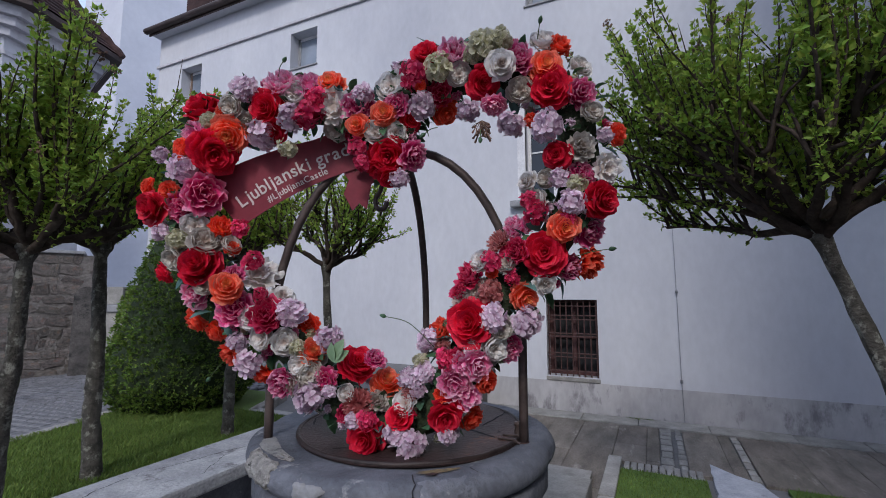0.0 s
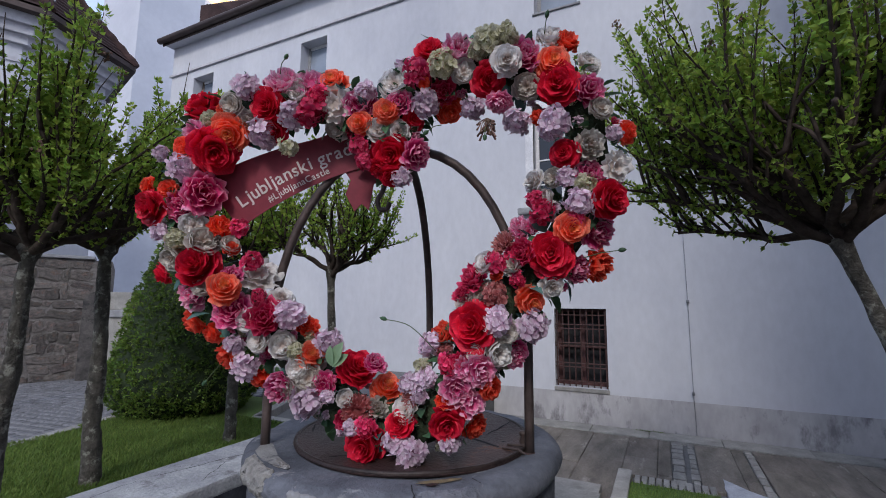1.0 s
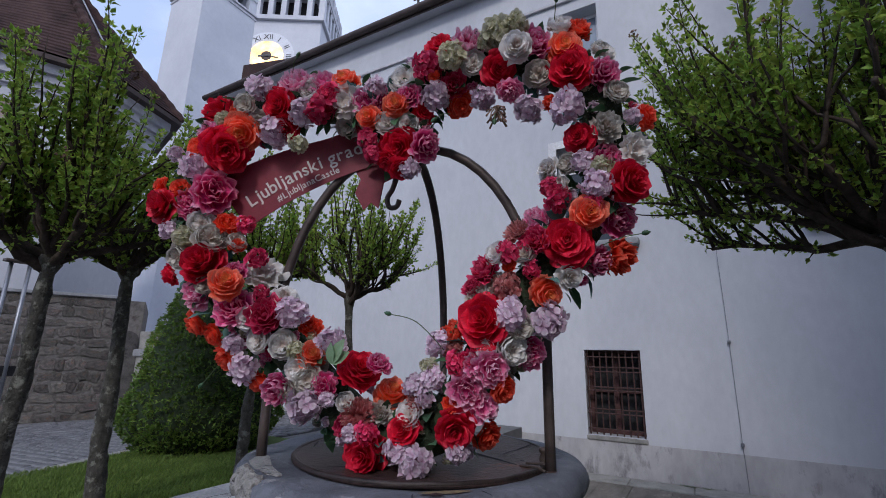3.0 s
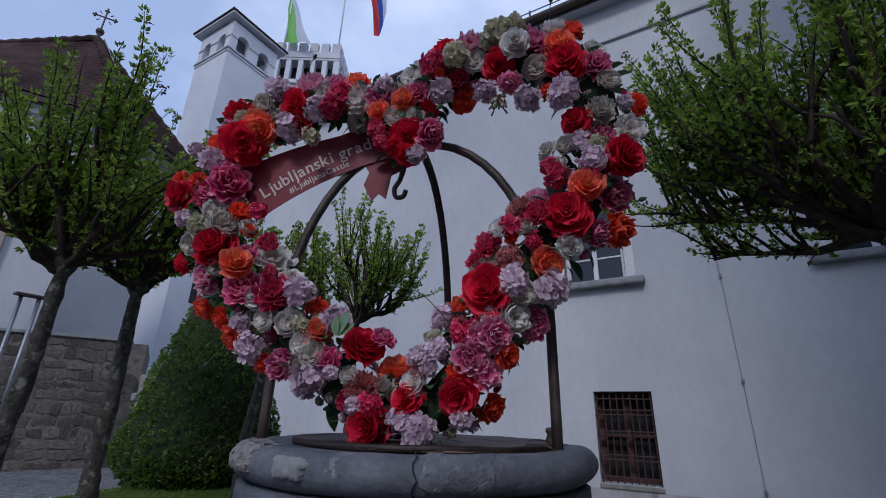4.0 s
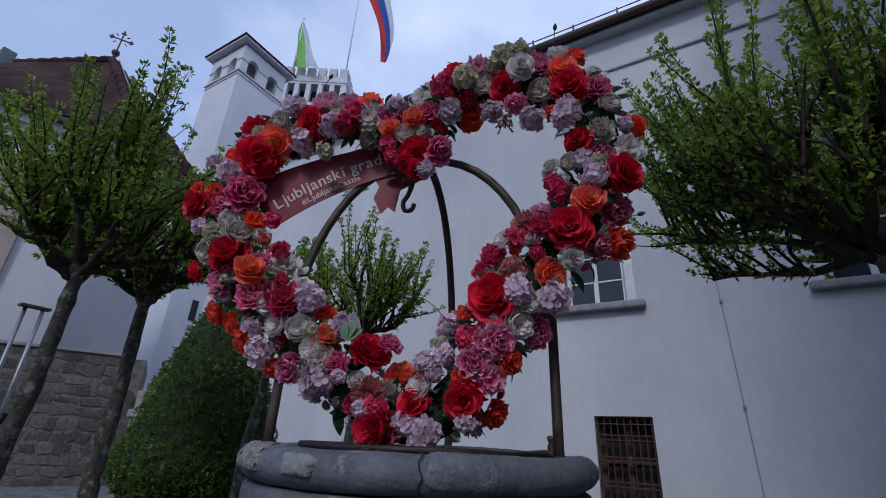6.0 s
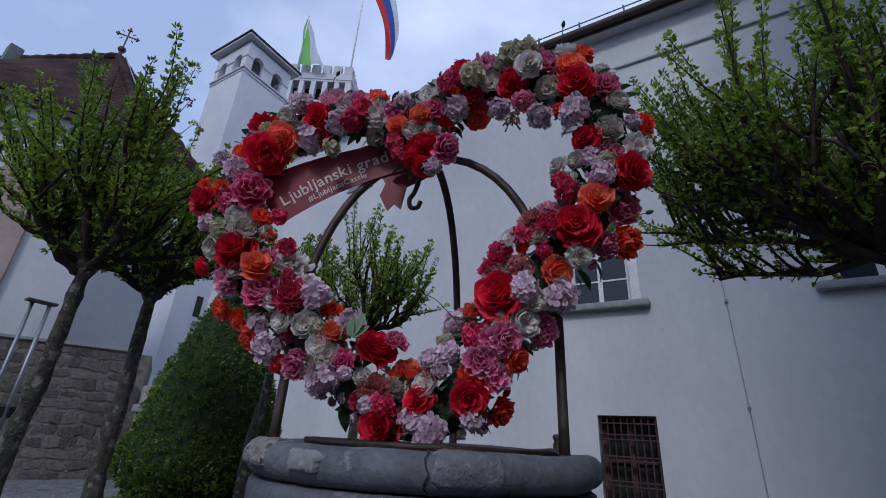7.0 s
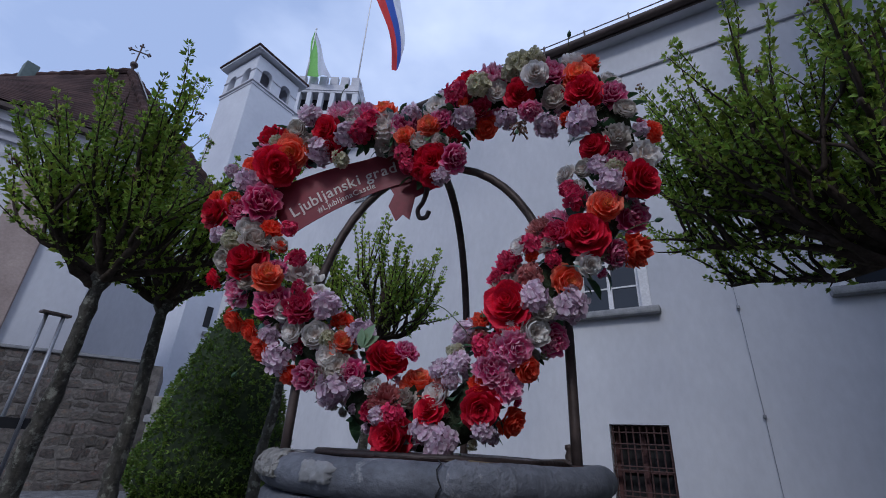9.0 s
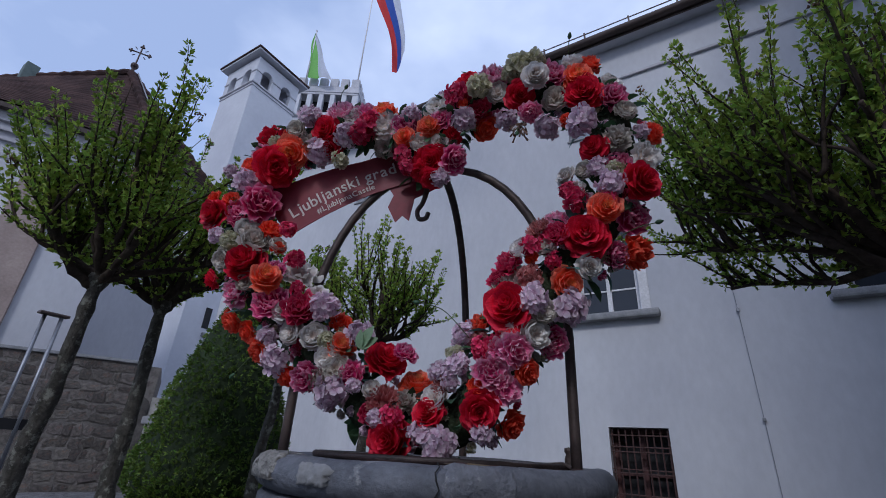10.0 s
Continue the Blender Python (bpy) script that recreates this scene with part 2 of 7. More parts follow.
def sweep(points, radii, sides=8, flat=1.0, closed=False):
    """Verts and faces of a tube along points; flat squeezes the section."""
    pts = [Vector(p) for p in points]
    n = len(pts)
    verts, faces = [], []
    ref = Vector((0.31, 0.95, 0.12)).normalized()
    for i, p in enumerate(pts):
        if closed:
            t = pts[(i + 1) % n] - pts[i - 1]
        else:
            t = pts[min(i + 1, n - 1)] - pts[max(i - 1, 0)]
        t.normalize()
        a = t.cross(ref)
        if a.length < 1e-3:
            a = t.cross(Vector((1, 0, 0)))
        a.normalize()
        b = a.cross(t)
        r = radii[i] if isinstance(radii, (list, tuple)) else radii
        for s in range(sides):
            w = 2 * math.pi * s / sides
            verts.append(p + a * (r * math.cos(w)) + b * (r * flat * math.sin(w)))
    for i in range(n if closed else n - 1):
        for s in range(sides):
            a0, a1 = i * sides + s, i * sides + (s + 1) % sides
            j = (i + 1) % n
            b0, b1 = j * sides + s, j * sides + (s + 1) % sides
            faces.append((a0, a1, b1, b0))
    if not closed:
        faces.append(tuple(range(sides - 1, -1, -1)))
        faces.append(tuple(range((n - 1) * sides, n * sides)))
    return verts, faces


def join_lists(chunks):
    verts, faces = [], []
    for v, f in chunks:
        o = len(verts)
        verts += v
        faces += [tuple(i + o for i in q) for q in f]
    return verts, faces


def spline(points, n, closed=False):
    pts = [Vector(p) for p in points]
    k = len(pts)
    out = []
    for i in range(k if closed else k - 1):
        if closed:
            a, b, c, d = pts[i - 1], pts[i], pts[(i + 1) % k], pts[(i + 2) % k]
        else:
            a, b, c, d = pts[max(i - 1, 0)], pts[i], pts[i + 1], pts[min(i + 2, k - 1)]
        for j in range(n):
            t = j / n
            out.append(0.5 * (2 * b + (c - a) * t + (2 * a - 5 * b + 4 * c - d) * t * t + (3 * b - a - 3 * c + d) * t ** 3))
    if not closed:
        out.append(pts[-1])
    return out


def panel_with_holes(x0, x1, z0, z1, holes, y0, y1):
    """A wall slab in the xz plane from y0 (front) to y1 with rectangular holes (x0, x1, z0, z1) that go through it."""
    xs = sorted({x0, x1, *[h[0] for h in holes], *[h[1] for h in holes]})
    zs = sorted({z0, z1, *[h[2] for h in holes], *[h[3] for h in holes]})
    solid = {}
    for i in range(len(xs) - 1):
        for j in range(len(zs) - 1):
            cx, cz = (xs[i] + xs[i + 1]) / 2, (zs[j] + zs[j + 1]) / 2
            solid[i, j] = not any(h[0] < cx < h[1] and h[2] < cz < h[3] for h in holes)
    verts, faces, index = [], [], {}

    def v(i, y, j):
        key = (i, y, j)
        if key not in index:
            index[key] = len(verts)
            verts.append((xs[i], y, zs[j]))
        return index[key]

    for (i, j), s in solid.items():
        if not s:
            continue
        faces.append((v(i, y0, j), v(i + 1, y0, j), v(i + 1, y0, j + 1), v(i, y0, j + 1)))
        faces.append((v(i, y1, j), v(i, y1, j + 1), v(i + 1, y1, j + 1), v(i + 1, y1, j)))
        for di, dj, q in ((-1, 0, ((i, j + 1), (i, j))), (1, 0, ((i + 1, j), (i + 1, j + 1))), (0, -1, ((i, j), (i + 1, j))), (0, 1, ((i + 1, j + 1), (i, j + 1)))):
            if not solid.get((i + di, j + dj), False):
                (a, b), (c, d) = q
                faces.append((v(a, y0, b), v(a, y1, b), v(c, y1, d), v(c, y0, d)))
    return verts, faces


def tri_mesh(name, verts, tris, material):
    """A mesh straight from arrays, for the many small leaves."""
    me = bpy.data.meshes.new(name)
    n, k = len(verts), len(tris)
    me.vertices.add(n)
    me.vertices.foreach_set("co", np.asarray(verts, dtype=np.float32).ravel())
    me.loops.add(3 * k)
    me.loops.foreach_set("vertex_index", np.asarray(tris, dtype=np.int32).ravel())
    me.polygons.add(k)
    me.polygons.foreach_set("loop_start", np.arange(0, 3 * k, 3, dtype=np.int32))
    me.materials.append(material)
    me.update(calc_edges=True)
    return me


def leaf_cloud(name, places, ways, sizes, material, seed, width=0.62, droop=0.18):
    """Small pointed folded leaves at places, growing along ways."""
    g = np.random.default_rng(seed)
    P, W, S = np.array(places), np.array(ways), np.array(sizes)[:, None]
    W /= np.linalg.norm(W, axis=1, keepdims=True) + 1e-9
    R = g.normal(size=W.shape)
    A = np.cross(W, R)
    A /= np.linalg.norm(A, axis=1, keepdims=True) + 1e-9
    N = np.cross(A, W)
    half = S * width * 0.5 * g.uniform(0.75, 1.1, size=S.shape)
    fold = half * 0.45
    verts = np.stack([P, P + W * S * 0.42 - A * half + N * fold, P + W * S * 0.42 + A * half + N * fold, P + W * S - N * S * droop, P + W * S * 0.5], axis=1).reshape(-1, 3)
    o = (np.arange(len(P)) * 5)[:, None, None]
    tris = (np.array([[0, 1, 4], [1, 3, 4], [3, 2, 4], [2, 0, 4]])[None] + o).reshape(-1, 3)
    return tri_mesh(name, verts, tris, material)


# ---- ground and terraces ----
Z0 = -0.06          # lower court
LAWN = 0.50         # raised lawn behind the retaining wall
bm = bmesh.new()
for q in ((-400, 400, -400, 400),):
    vs = [bm.verts.new((x, y, Z0 - 0.03)) for x, y in ((q[0], q[2]), (q[1], q[2]), (q[1], q[3]), (q[0], q[3]))]
    bm.faces.new(vs)
tagged(part("ground", bm, M_GROUND), "grey trodden court ground reaching far beyond the walls", "ground", kind="structure")


def slab_sheet(name, corners, thick, material, label, category):
    """A closed slab under a sloping quad."""
    top = [Vector(c) for c in corners]
    low = [v - Vector((0, 0, thick)) for v in top]
    verts = top + low
    faces = [(0, 1, 2, 3), (7, 6, 5, 4), (0, 4, 5, 1), (1, 5, 6, 2), (2, 6, 7, 3), (3, 7, 4, 0)]
    return tagged(piece(name, mesh_of(name, verts, faces, material)), label, category, kind="structure")


slab_sheet("lawn_ground", [(-4.4, -6, LAWN), (-2.88, -6, LAWN), (-2.88, 1.7, LAWN), (-4.4, 1.7, LAWN)], 0.7, M_GRASS, "dark soil of the raised clipped lawn", "lawn")

slab_sheet("lawn_ground", [(-4.4, 1.7, LAWN), (-2.88, 1.7, LAWN), (-2.88, 3.25, LAWN), (-4.86, 3.25, LAWN)], 0.7, M_GRASS, "dark soil of the raised clipped lawn", "lawn")
slab_sheet("lawn_ground", [(-4.86, 3.25, LAWN), (-3.6, 3.25, LAWN), (-3.9, 3.95, LAWN), (-5.05, 3.95, LAWN)], 0.7, M_GRASS, "dark soil of the raised clipped lawn", "lawn")


def path_z(x, y):
    return 0.46 + (min(x, -4.4) + 4.4) * 0.055


path = slab_sheet("cobbled_path_bed", [(-26, -6, path_z(-26, 0) - 0.05), (-4.5, -6, 0.40), (-4.5, 18, 0.40), (-26, 18, path_z(-26, 0) - 0.05)], 1.6, M_GROUND, "sand bed of the sloping cobbled path", "path")
slab_sheet("terrace_end_ground", [(-4.5, 3.2, 0.43), (-2.42, 3.2, 0.43), (-2.42, 6.84, 0.43), (-4.5, 6.84, 0.43)], 0.7, M_GROUND, "grey ground at the end of the raised lawn", "ground")

# kerb stones round the lawn
kerb_top = empty("lawn_kerb", pose(0, 0, 0), "row of pale flush kerb stones edging the lawn", "kerb", kind="structure")
for i in range(8):
    y = 1.7 - 0.78 * (i + 1)
    boxed("kerb_stone", (-4.5, -4.4, y + 0.004, y + 0.776, LAWN - 0.35, LAWN + 0.01), M_PALE, kerb_top, bev=0.008)
for (xa, ya), (xb, yb), n in (((-4.4, 1.7), (-4.86, 3.25), 2), ((-4.86, 3.25), (-5.05, 3.95), 1), ((-3.6, 3.25), (-2.9, 3.25), 1), ((-3.9, 3.95), (-3.6, 3.25), 1)):
    ln, turn = math.hypot(xb - xa, yb - ya), math.degrees(math.atan2(yb - ya, xb - xa))
    for i in range(n):
        boxed("kerb_stone", (ln * i / n + 0.004, ln * (i + 1) / n - 0.004, 0.0, 0.1, LAWN - 0.35, LAWN + 0.01), M_PALE, kerb_top, bev=0.008, m=pose(xa, ya, 0, 0, 0, turn))

# retaining wall with its coping
ret = empty("retaining_wall", pose(0, 0, 0), "low grey stone retaining wall with weathered coping slabs", "wall", kind="structure")
boxed("wall_body", (-2.82, -2.46, -4.5, 4.2, Z0 - 0.1, LAWN - 0.035), M_STONE, ret, bev=0.01)
for i, (a, b) in enumerate(((4.2, 2.95), (2.95, 0.75), (0.75, -0.7), (-0.7, -2.2), (-2.2, -4.5))):
    bm = bmesh.new()
    box(bm, -2.9, -2.38, b + 0.006, a - 0.006, LAWN - 0.035, LAWN + 0.055, bev=0.018)
    part("coping_slab", bm, M_COPING, ret, "pale lichen-marked coping slab")

# long weathering cracks along the coping: (x, y) from, to
for (xa, ya), (xb, yb), wide in (((-2.52, 2.7), (-2.8, 1.75), 0.006), ((-2.8, 1.75), (-2.72, 1.2), 0.004), ((-2.62, 2.2), (-2.46, 1.9), 0.004), ((-2.72, 2.05), (-2.88, 1.95), 0.003)):
    v, f = [], []
    for k in range(19):
        t = k / 18
        wob = 0.03 * noise.noise(Vector((xa * 5, t * 6, 1))) + 0.012 * noise.noise(Vector((xa * 5, t * 21, 4)))
        half = wide * (0.25 + abs(noise.noise(Vector((ya, t * 13, 7)))) * 1.8) * math.sin(math.pi * (0.06 + 0.88 * t))
        x, y = xa + (xb - xa) * t + wob, ya + (yb - ya) * t
        v += [(x - half, y, LAWN + 0.0562), (x + half, y + half, LAWN + 0.0562)]
        if k:
            f.append((2 * k - 2, 2 * k - 1, 2 * k + 1, 2 * k))
    piece("crack", mesh_of("crack", v, f, M_DARK), ret, label="dark crack in the coping")

# ---- the long white palace wall ----
WY = 6.85
holes = [(-1.47, -0.735, 0.42, 1.545), (-1.74, -0.86, 3.1, 4.7), (1.46, 2.34, 3.1, 4.7), (-6.80, -6.08, 6.39, 7.2), (-10.35, -9.62, 6.39, 7.2), (-1.69, -0.98, 6.36, 7.2)]
wv, wf = panel_with_holes(-11.25, 3.5, Z0 - 0.3, 8.3, holes, WY, WY + 0.55)
wall_n = tagged(piece("wall_north", mesh_of("wall_north", wv, wf, M_PLASTER)), "long white lime-plastered castle wall with barred and sash windows", "wall", kind="structure")
wv, wf = panel_with_holes(-11.25, 3.5, Z0 - 0.3, 0.36, [], WY - 0.004, WY + 0.1)
plinth = tagged(piece("plinth", mesh_of("plinth", wv, wf, M_PLINTH)), "damp-stained grey plaster plinth band of the white wall", "plinth", kind="structure")
bm = bmesh.new()
box(bm, -11.25, -10.7, WY + 0.55, 14.5, Z0 - 0.3, 8.3)
tagged(part("wall_west_end", bm, M_PLASTER), "white plastered end wall of the long castle wing", "wall", kind="structure")
bm = bmesh.new()
box(bm, -11.3, 3.5, WY - 0.05, WY - 0.0, 7.40, 7.46, bev=0.012)
tagged(part("trim_moulding", bm, M_GREYWALL), "thin grey moulding line under the eaves", "moulding", kind="structure")

roof = empty("roof_wing", pose(0, 0, 0), "dark brown tiled roof of the white wing with eaves gutter", "roof", kind="structure")
verts, faces = [], []
EY, EZ, RY, RZ = 6.6, 8.31, 11.6, 13.8
rows = 22
for r in range(rows):
    for side in (0, 1):
        t = (r + side) / rows
        lift = 0.05 if side == 0 else 0.0
        verts += [(-11.35, EY + (RY - EY) * t, EZ + (RZ - EZ) * t + lift), (4.4, EY + (RY - EY) * t, EZ + (RZ - EZ) * t + lift)]
    o = 4 * r
    faces.append((o, o + 1, o + 3, o + 2))
    if r:
        faces.append((o - 2, o - 1, o + 1, o))
verts += [(-11.35, RY, EZ - 0.02), (4.4, RY, EZ - 0.02), (-11.35, EY, EZ - 0.02), (4.4, EY, EZ - 0.02)]
n = len(verts)
faces += [(n - 2, n - 1, n - 3, n - 4), (0, n - 2, n - 1, 1), (0, 4 * rows - 2, n - 4, n - 2)]
piece("tile_courses", mesh_of("tile_courses", verts, faces, M_TILE), roof)
boxed("soffit", (-11.3, 4.3, EY + 0.03, WY + 0.5, EZ - 0.10, EZ - 0.03), M_PLASTER, roof, "pale plastered soffit")
v, f = sweep([(-11.4, EY - 0.06, EZ - 0.02), (0, EY - 0.06, EZ - 0.03), (4.4, EY - 0.06, EZ - 0.02)], 0.075, 10)
piece("gutter", mesh_of("gutter", v, f, M_EAVE, True), roof, label="dark brown half-round gutter")
boxed("fascia", (-11.35, 4.3, EY - 0.005, EY + 0.025, EZ - 0.13, EZ + 0.03), M_EAVE, roof)
for z in (0.16, 0.27):
    v, f = sweep([(-4.5, EY + 0.02, EZ + z), (4.2, EY + 0.02, EZ + z)], 0.012, 6)
    piece("snow_guard_rail", mesh_of("snow_guard_rail", v, f, M_IRON), roof)
# small dark gable that stands out of the roof near its end
v = [(-10.55, 7.0, 8.6), (-9.5, 7.0, 8.6), (-9.5, 8.3, 9.6), (-10.55, 8.3, 9.6), (-10.55, 7.0, 9.35), (-9.9, 7.0, 9.2), (-9.9, 8.3, 10.2), (-10.55, 8.3, 10.4)]
piece("roof_gable", mesh_of("roof_gable", v, [(3, 2, 1, 0), (0, 1, 5, 4), (1, 2, 6, 5), (2, 3, 7, 6), (3, 0, 4, 7), (4, 5, 6, 7)], M_TILE), roof, label="dark tiled gable on the roof end")
for i in range(11):
    bmx = -4.4 + 0.8 * i
    boxed("snow_guard_bracket", (bmx, bmx + 0.03, EY, EY + 0.04, EZ + 0.02, EZ + 0.3), M_IRON, roof, bev=0)


# ---- windows of the wing ----
def sash_window(name, x0, x1, z0, z1, label, sill_out=0.14, bands=True):
    w = empty(name, pose(0, 0, 0), label, "window", kind="structure")
    fm = M_BROWNFRAME if name == "window_5" else M_FRAME
    y = WY + (0.14 if bands else 0.24)
    # Attic windows: darker left upright paints the shaded reveal; window_5's is brown.
    fr = boxed("window_frame", (x0, x0 + 0.06, y, y + 0.06, z0, z1), M_FRAME if bands else (M_BROWNFRAME if name == "window_5" else M_SILL), w, bev=0.006)
    boxed("window_frame", (x1 - (0.06 if name != "window_5" else 0.14), x1, y, y + 0.06, z0, z1), fm, w, bev=0.006)
    boxed("window_frame", (x0 + 0.06, x1 - 0.06, y, y + 0.06, z1 - 0.06, z1), M_FRAME, w, bev=0.006)
    boxed("window_frame", (x0 + 0.06, x1 - 0.06, y, y + 0.06, z0, z0 + 0.06), M_FRAME, w, bev=0.006)
    xm = (x0 + x1) / 2
    if bands:
        boxed("mullion", (xm - 0.035, xm + 0.035, y - 0.008, y + 0.05, z0 + 0.06, z1 - 0.06), M_FRAME, w, bev=0.006)
    nz = 4 if z1 - z0 > 1 else 1
    for k in range(1, nz):
        z = z0 + (z1 - z0) * k / nz
        boxed("glazing_bar", (x0 + 0.06, xm - 0.035, y + 0.005, y + 0.04, z - 0.013, z + 0.013), M_FRAME, w, bev=0.004)
        boxed("glazing_bar", (xm + 0.035, x1 - 0.06, y + 0.005, y + 0.04, z - 0.013, z + 0.013), M_FRAME, w, bev=0.004)
    for a, b in (((x0 + 0.06, xm - 0.035), (xm + 0.035, x1 - 0.06)) if bands else ((x0 + 0.06, x1 - 0.06),)):
        boxed("pane", (a, b, y + 0.02, y + 0.03, z0 + 0.06, z1 - 0.06), M_GLASS if bands else M_SKYGLASS, w, "glass reflecting the sky", bev=0)
    # Dark panel behind the glass paints the unlit room.
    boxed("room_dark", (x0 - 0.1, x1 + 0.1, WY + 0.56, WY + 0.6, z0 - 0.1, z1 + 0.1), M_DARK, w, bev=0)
    if bands:
        for q in ((x0 - 0.13, x0, z0, z1 + 0.13), (x1, x1 + 0.13, z0, z1 + 0.13), (x0, x1, z1, z1 + 0.13)):
            boxed("surround", (q[0], q[1], WY - 0.012, WY + 0.05, q[2], q[3]), M_FRAME, w, "smooth white plaster surround", bev=0.004)
        bm = bmesh.new()
        box(bm, x0 - 0.24, x1 + 0.24, WY - sill_out, WY + 0.14, z0 - 0.11, z0 - 0.004, bev=0.03)
        part("window_sill", bm, M_SILL, w, "grey rounded stone sill")
    else:
        boxed("window_sill", (x0 - 0.03, x1 + 0.03, WY - 0.03, WY + 0.14, z0 - 0.035, z0 - 0.002), M_SILL, w, bev=0.008)
    return w


sash_window("window_1", -1.74, -0.86, 3.1, 4.7, "white framed casement window with stone sill in the white wall")
sash_window("window_2", 1.46, 2.34, 3.1, 4.7, "white framed casement window with stone sill behind the tree")
for nm, x0, x1, z0 in (("window_4", -6.80, -6.08, 6.39), ("window_5", -10.35, -9.62, 6.39), ("window_6", -1.69, -0.98, 6.36)):
    sash_window(nm, x0, x1, z0, 7.2, "small deep-set attic window under the eaves", bands=False)

# barred cellar window
gw = empty("window_7", pose(0, 0, 0), "small square window with rusty crossed iron bars", "window", kind="structure")
# Dark panel paints the unlit space behind the bars.
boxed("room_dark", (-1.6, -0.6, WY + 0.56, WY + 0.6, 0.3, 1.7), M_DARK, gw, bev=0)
boxed("window_sill", (-1.485, -0.72, WY - 0.022, WY + 0.2, 0.362, 0.418), M_PALE, gw, "worn grey stone sill", bev=0.012)
# Full dark sheet: the opening's shade as colour; the wood is the bars below.
boxed("casement", (-1.47, -0.735, WY + 0.30, WY + 0.33, 0.42, 1.545), M_DARK, gw, "dark sheet painted for the unlit opening behind the casement bars", bev=0)
for x0, x1, z0, z1 in ((-1.47, -1.41, 0.42, 1.545), (-0.795, -0.735, 0.42, 1.545), (-1.14, -1.065, 0.42, 1.545), (-1.41, -1.14, 0.42, 0.48), (-1.065, -0.795, 0.42, 0.48), (-1.41, -1.14, 1.49, 1.545), (-1.065, -0.795, 1.49, 1.545), (-1.41, -1.14, 0.965, 1.0), (-1.065, -0.795, 0.965, 1.0)):
    boxed("casement_bar", (x0, x1, WY + 0.25, WY + 0.299, z0, z1), M_REDWOOD, gw, bev=0.004)
for a in range(9):
    x = -1.445 + 0.0856 * a
    v, f = sweep([(x, WY + 0.06, 0.425), (x + 0.004 * (a % 2), WY + 0.06, 1.0), (x, WY + 0.06, 1.54)], 0.011, 6)
    piece("upright_bar", mesh_of("upright_bar", v, f, M_GRILLE), gw)
for k, z in enumerate((0.5, 0.70, 0.755, 1.0, 1.045, 1.25, 1.31, 1.45)):
    boxed("cross_bar", (-1.468, -0.737, WY + 0.043, WY + 0.079, z - 0.007, z + 0.007), M_GRILLE, gw, bev=0.002)

# lightning conductor with clips
lc = empty("lightning_conductor", pose(0, 0, 0), "thin grey lightning conductor wire clipped down the white wall", "cable")
v, f = sweep([(0.312, WY - 0.012, Z0 - 0.02), (0.304, WY - 0.012, 0.34), (0.30, WY - 0.03, 0.44), (0.295, WY - 0.03, 1.65), (0.28, WY - 0.03, 2.98), (0.23, WY - 0.03, 4.45)], 0.003, 6)
piece("wire", mesh_of("wire", v, f, M_STEEL), lc)
for x, z in ((0.295, 1.654), (0.28, 2.977), (0.3, 0.47), (0.232, 4.4)):
    boxed("clip", (x - 0.018, x + 0.018, WY - 0.045, WY - 0.016, z - 0.02, z + 0.02), M_STEEL, lc, bev=0.004)


# ---- the loggia tower ----
tw = empty("loggia_tower", pose(0, 0, 0), "white square tower with arched loggia and flat hipped roof", "tower")
TX, TY, TS = -19.95, 10.45, 2.95


def arch_face(w, h, openings, steps=10):
    """A plate of width w and height h in the xz plane with arched openings (x0, x1, z0, spring); a list of faces as vertex loops."""
    quads = []
    xs = [0.0]
    for x0, x1, z0, sp in openings:
        quads.append([(xs[-1], 0), (x0, 0), (x0, h), (xs[-1], h)])
        quads.append([(x0, 0), (x1, 0), (x1, z0), (x0, z0)])
        r, cx = (x1 - x0) / 2, (x0 + x1) / 2
        for k in range(steps):
            a0, a1 = math.pi * (1 - k / steps), math.pi * (1 - (k + 1) / steps)
            p0, p1 = (cx + r * math.cos(a0), sp + r * math.sin(a0)), (cx + r * math.cos(a1), sp + r * math.sin(a1))
            quads.append([p0, p1, (p1[0], h), (p0[0], h)])
        xs.append(x1)
    quads.append([(xs[-1], 0), (w, 0), (w, h), (xs[-1], h)])
    return quads


def plate(name, quads, thick, material, parent, m, label="", jambs=()):
    bm = bmesh.new()
    for q in quads:
        bm.faces.new([bm.verts.new((x, 0, z)) for x, z in q])
    bmesh.ops.remove_doubles(bm, verts=bm.verts, dist=1e-4)
    ext = bmesh.ops.extrude_face_region(bm, geom=bm.faces[:])
    for g in ext["geom"]:
        if isinstance(g, bmesh.types.BMVert):
            g.co.y += thick
    bmesh.ops.recalc_face_normals(bm, faces=bm.faces[:])
    return part(name, bm, material, parent, label, m=m)


boxed("shaft", (TX - TS, TX, TY, TY + TS, -0.5, 19.7), M_FARWALL, tw, bev=0)
for z, g in ((19.64, 0.1), (19.44, 0.05)):
    boxed("ledge", (TX - TS - g, TX + g, TY - g, TY + TS + g, z, z + 0.1), M_GREYWALL, tw, bev=0.02)
openings = [(0.42, 1.12, 0.06, 0.86), (1.78, 2.48, 0.06, 0.86)]
arch = arch_face(TS, 1.85, openings)
plate("loggia_face", arch, 0.3, M_FARWALL, tw, pose(TX - TS, TY, 19.75))
arch_side = arch_face(TS - 0.008, 1.846, openings)
plate("loggia_face", arch_side, 0.3, M_FARWALL, tw, pose(TX + 0.004, TY + 0.004, 19.75, 0, 0, 90))
plate("loggia_face", arch, 0.3, M_FARWALL, tw, pose(TX - TS, TY + TS - 0.3, 19.75))
plate("loggia_face", arch_side, 0.3, M_FARWALL, tw, pose(TX - TS + 0.296, TY + 0.004, 19.75, 0, 0, 90))
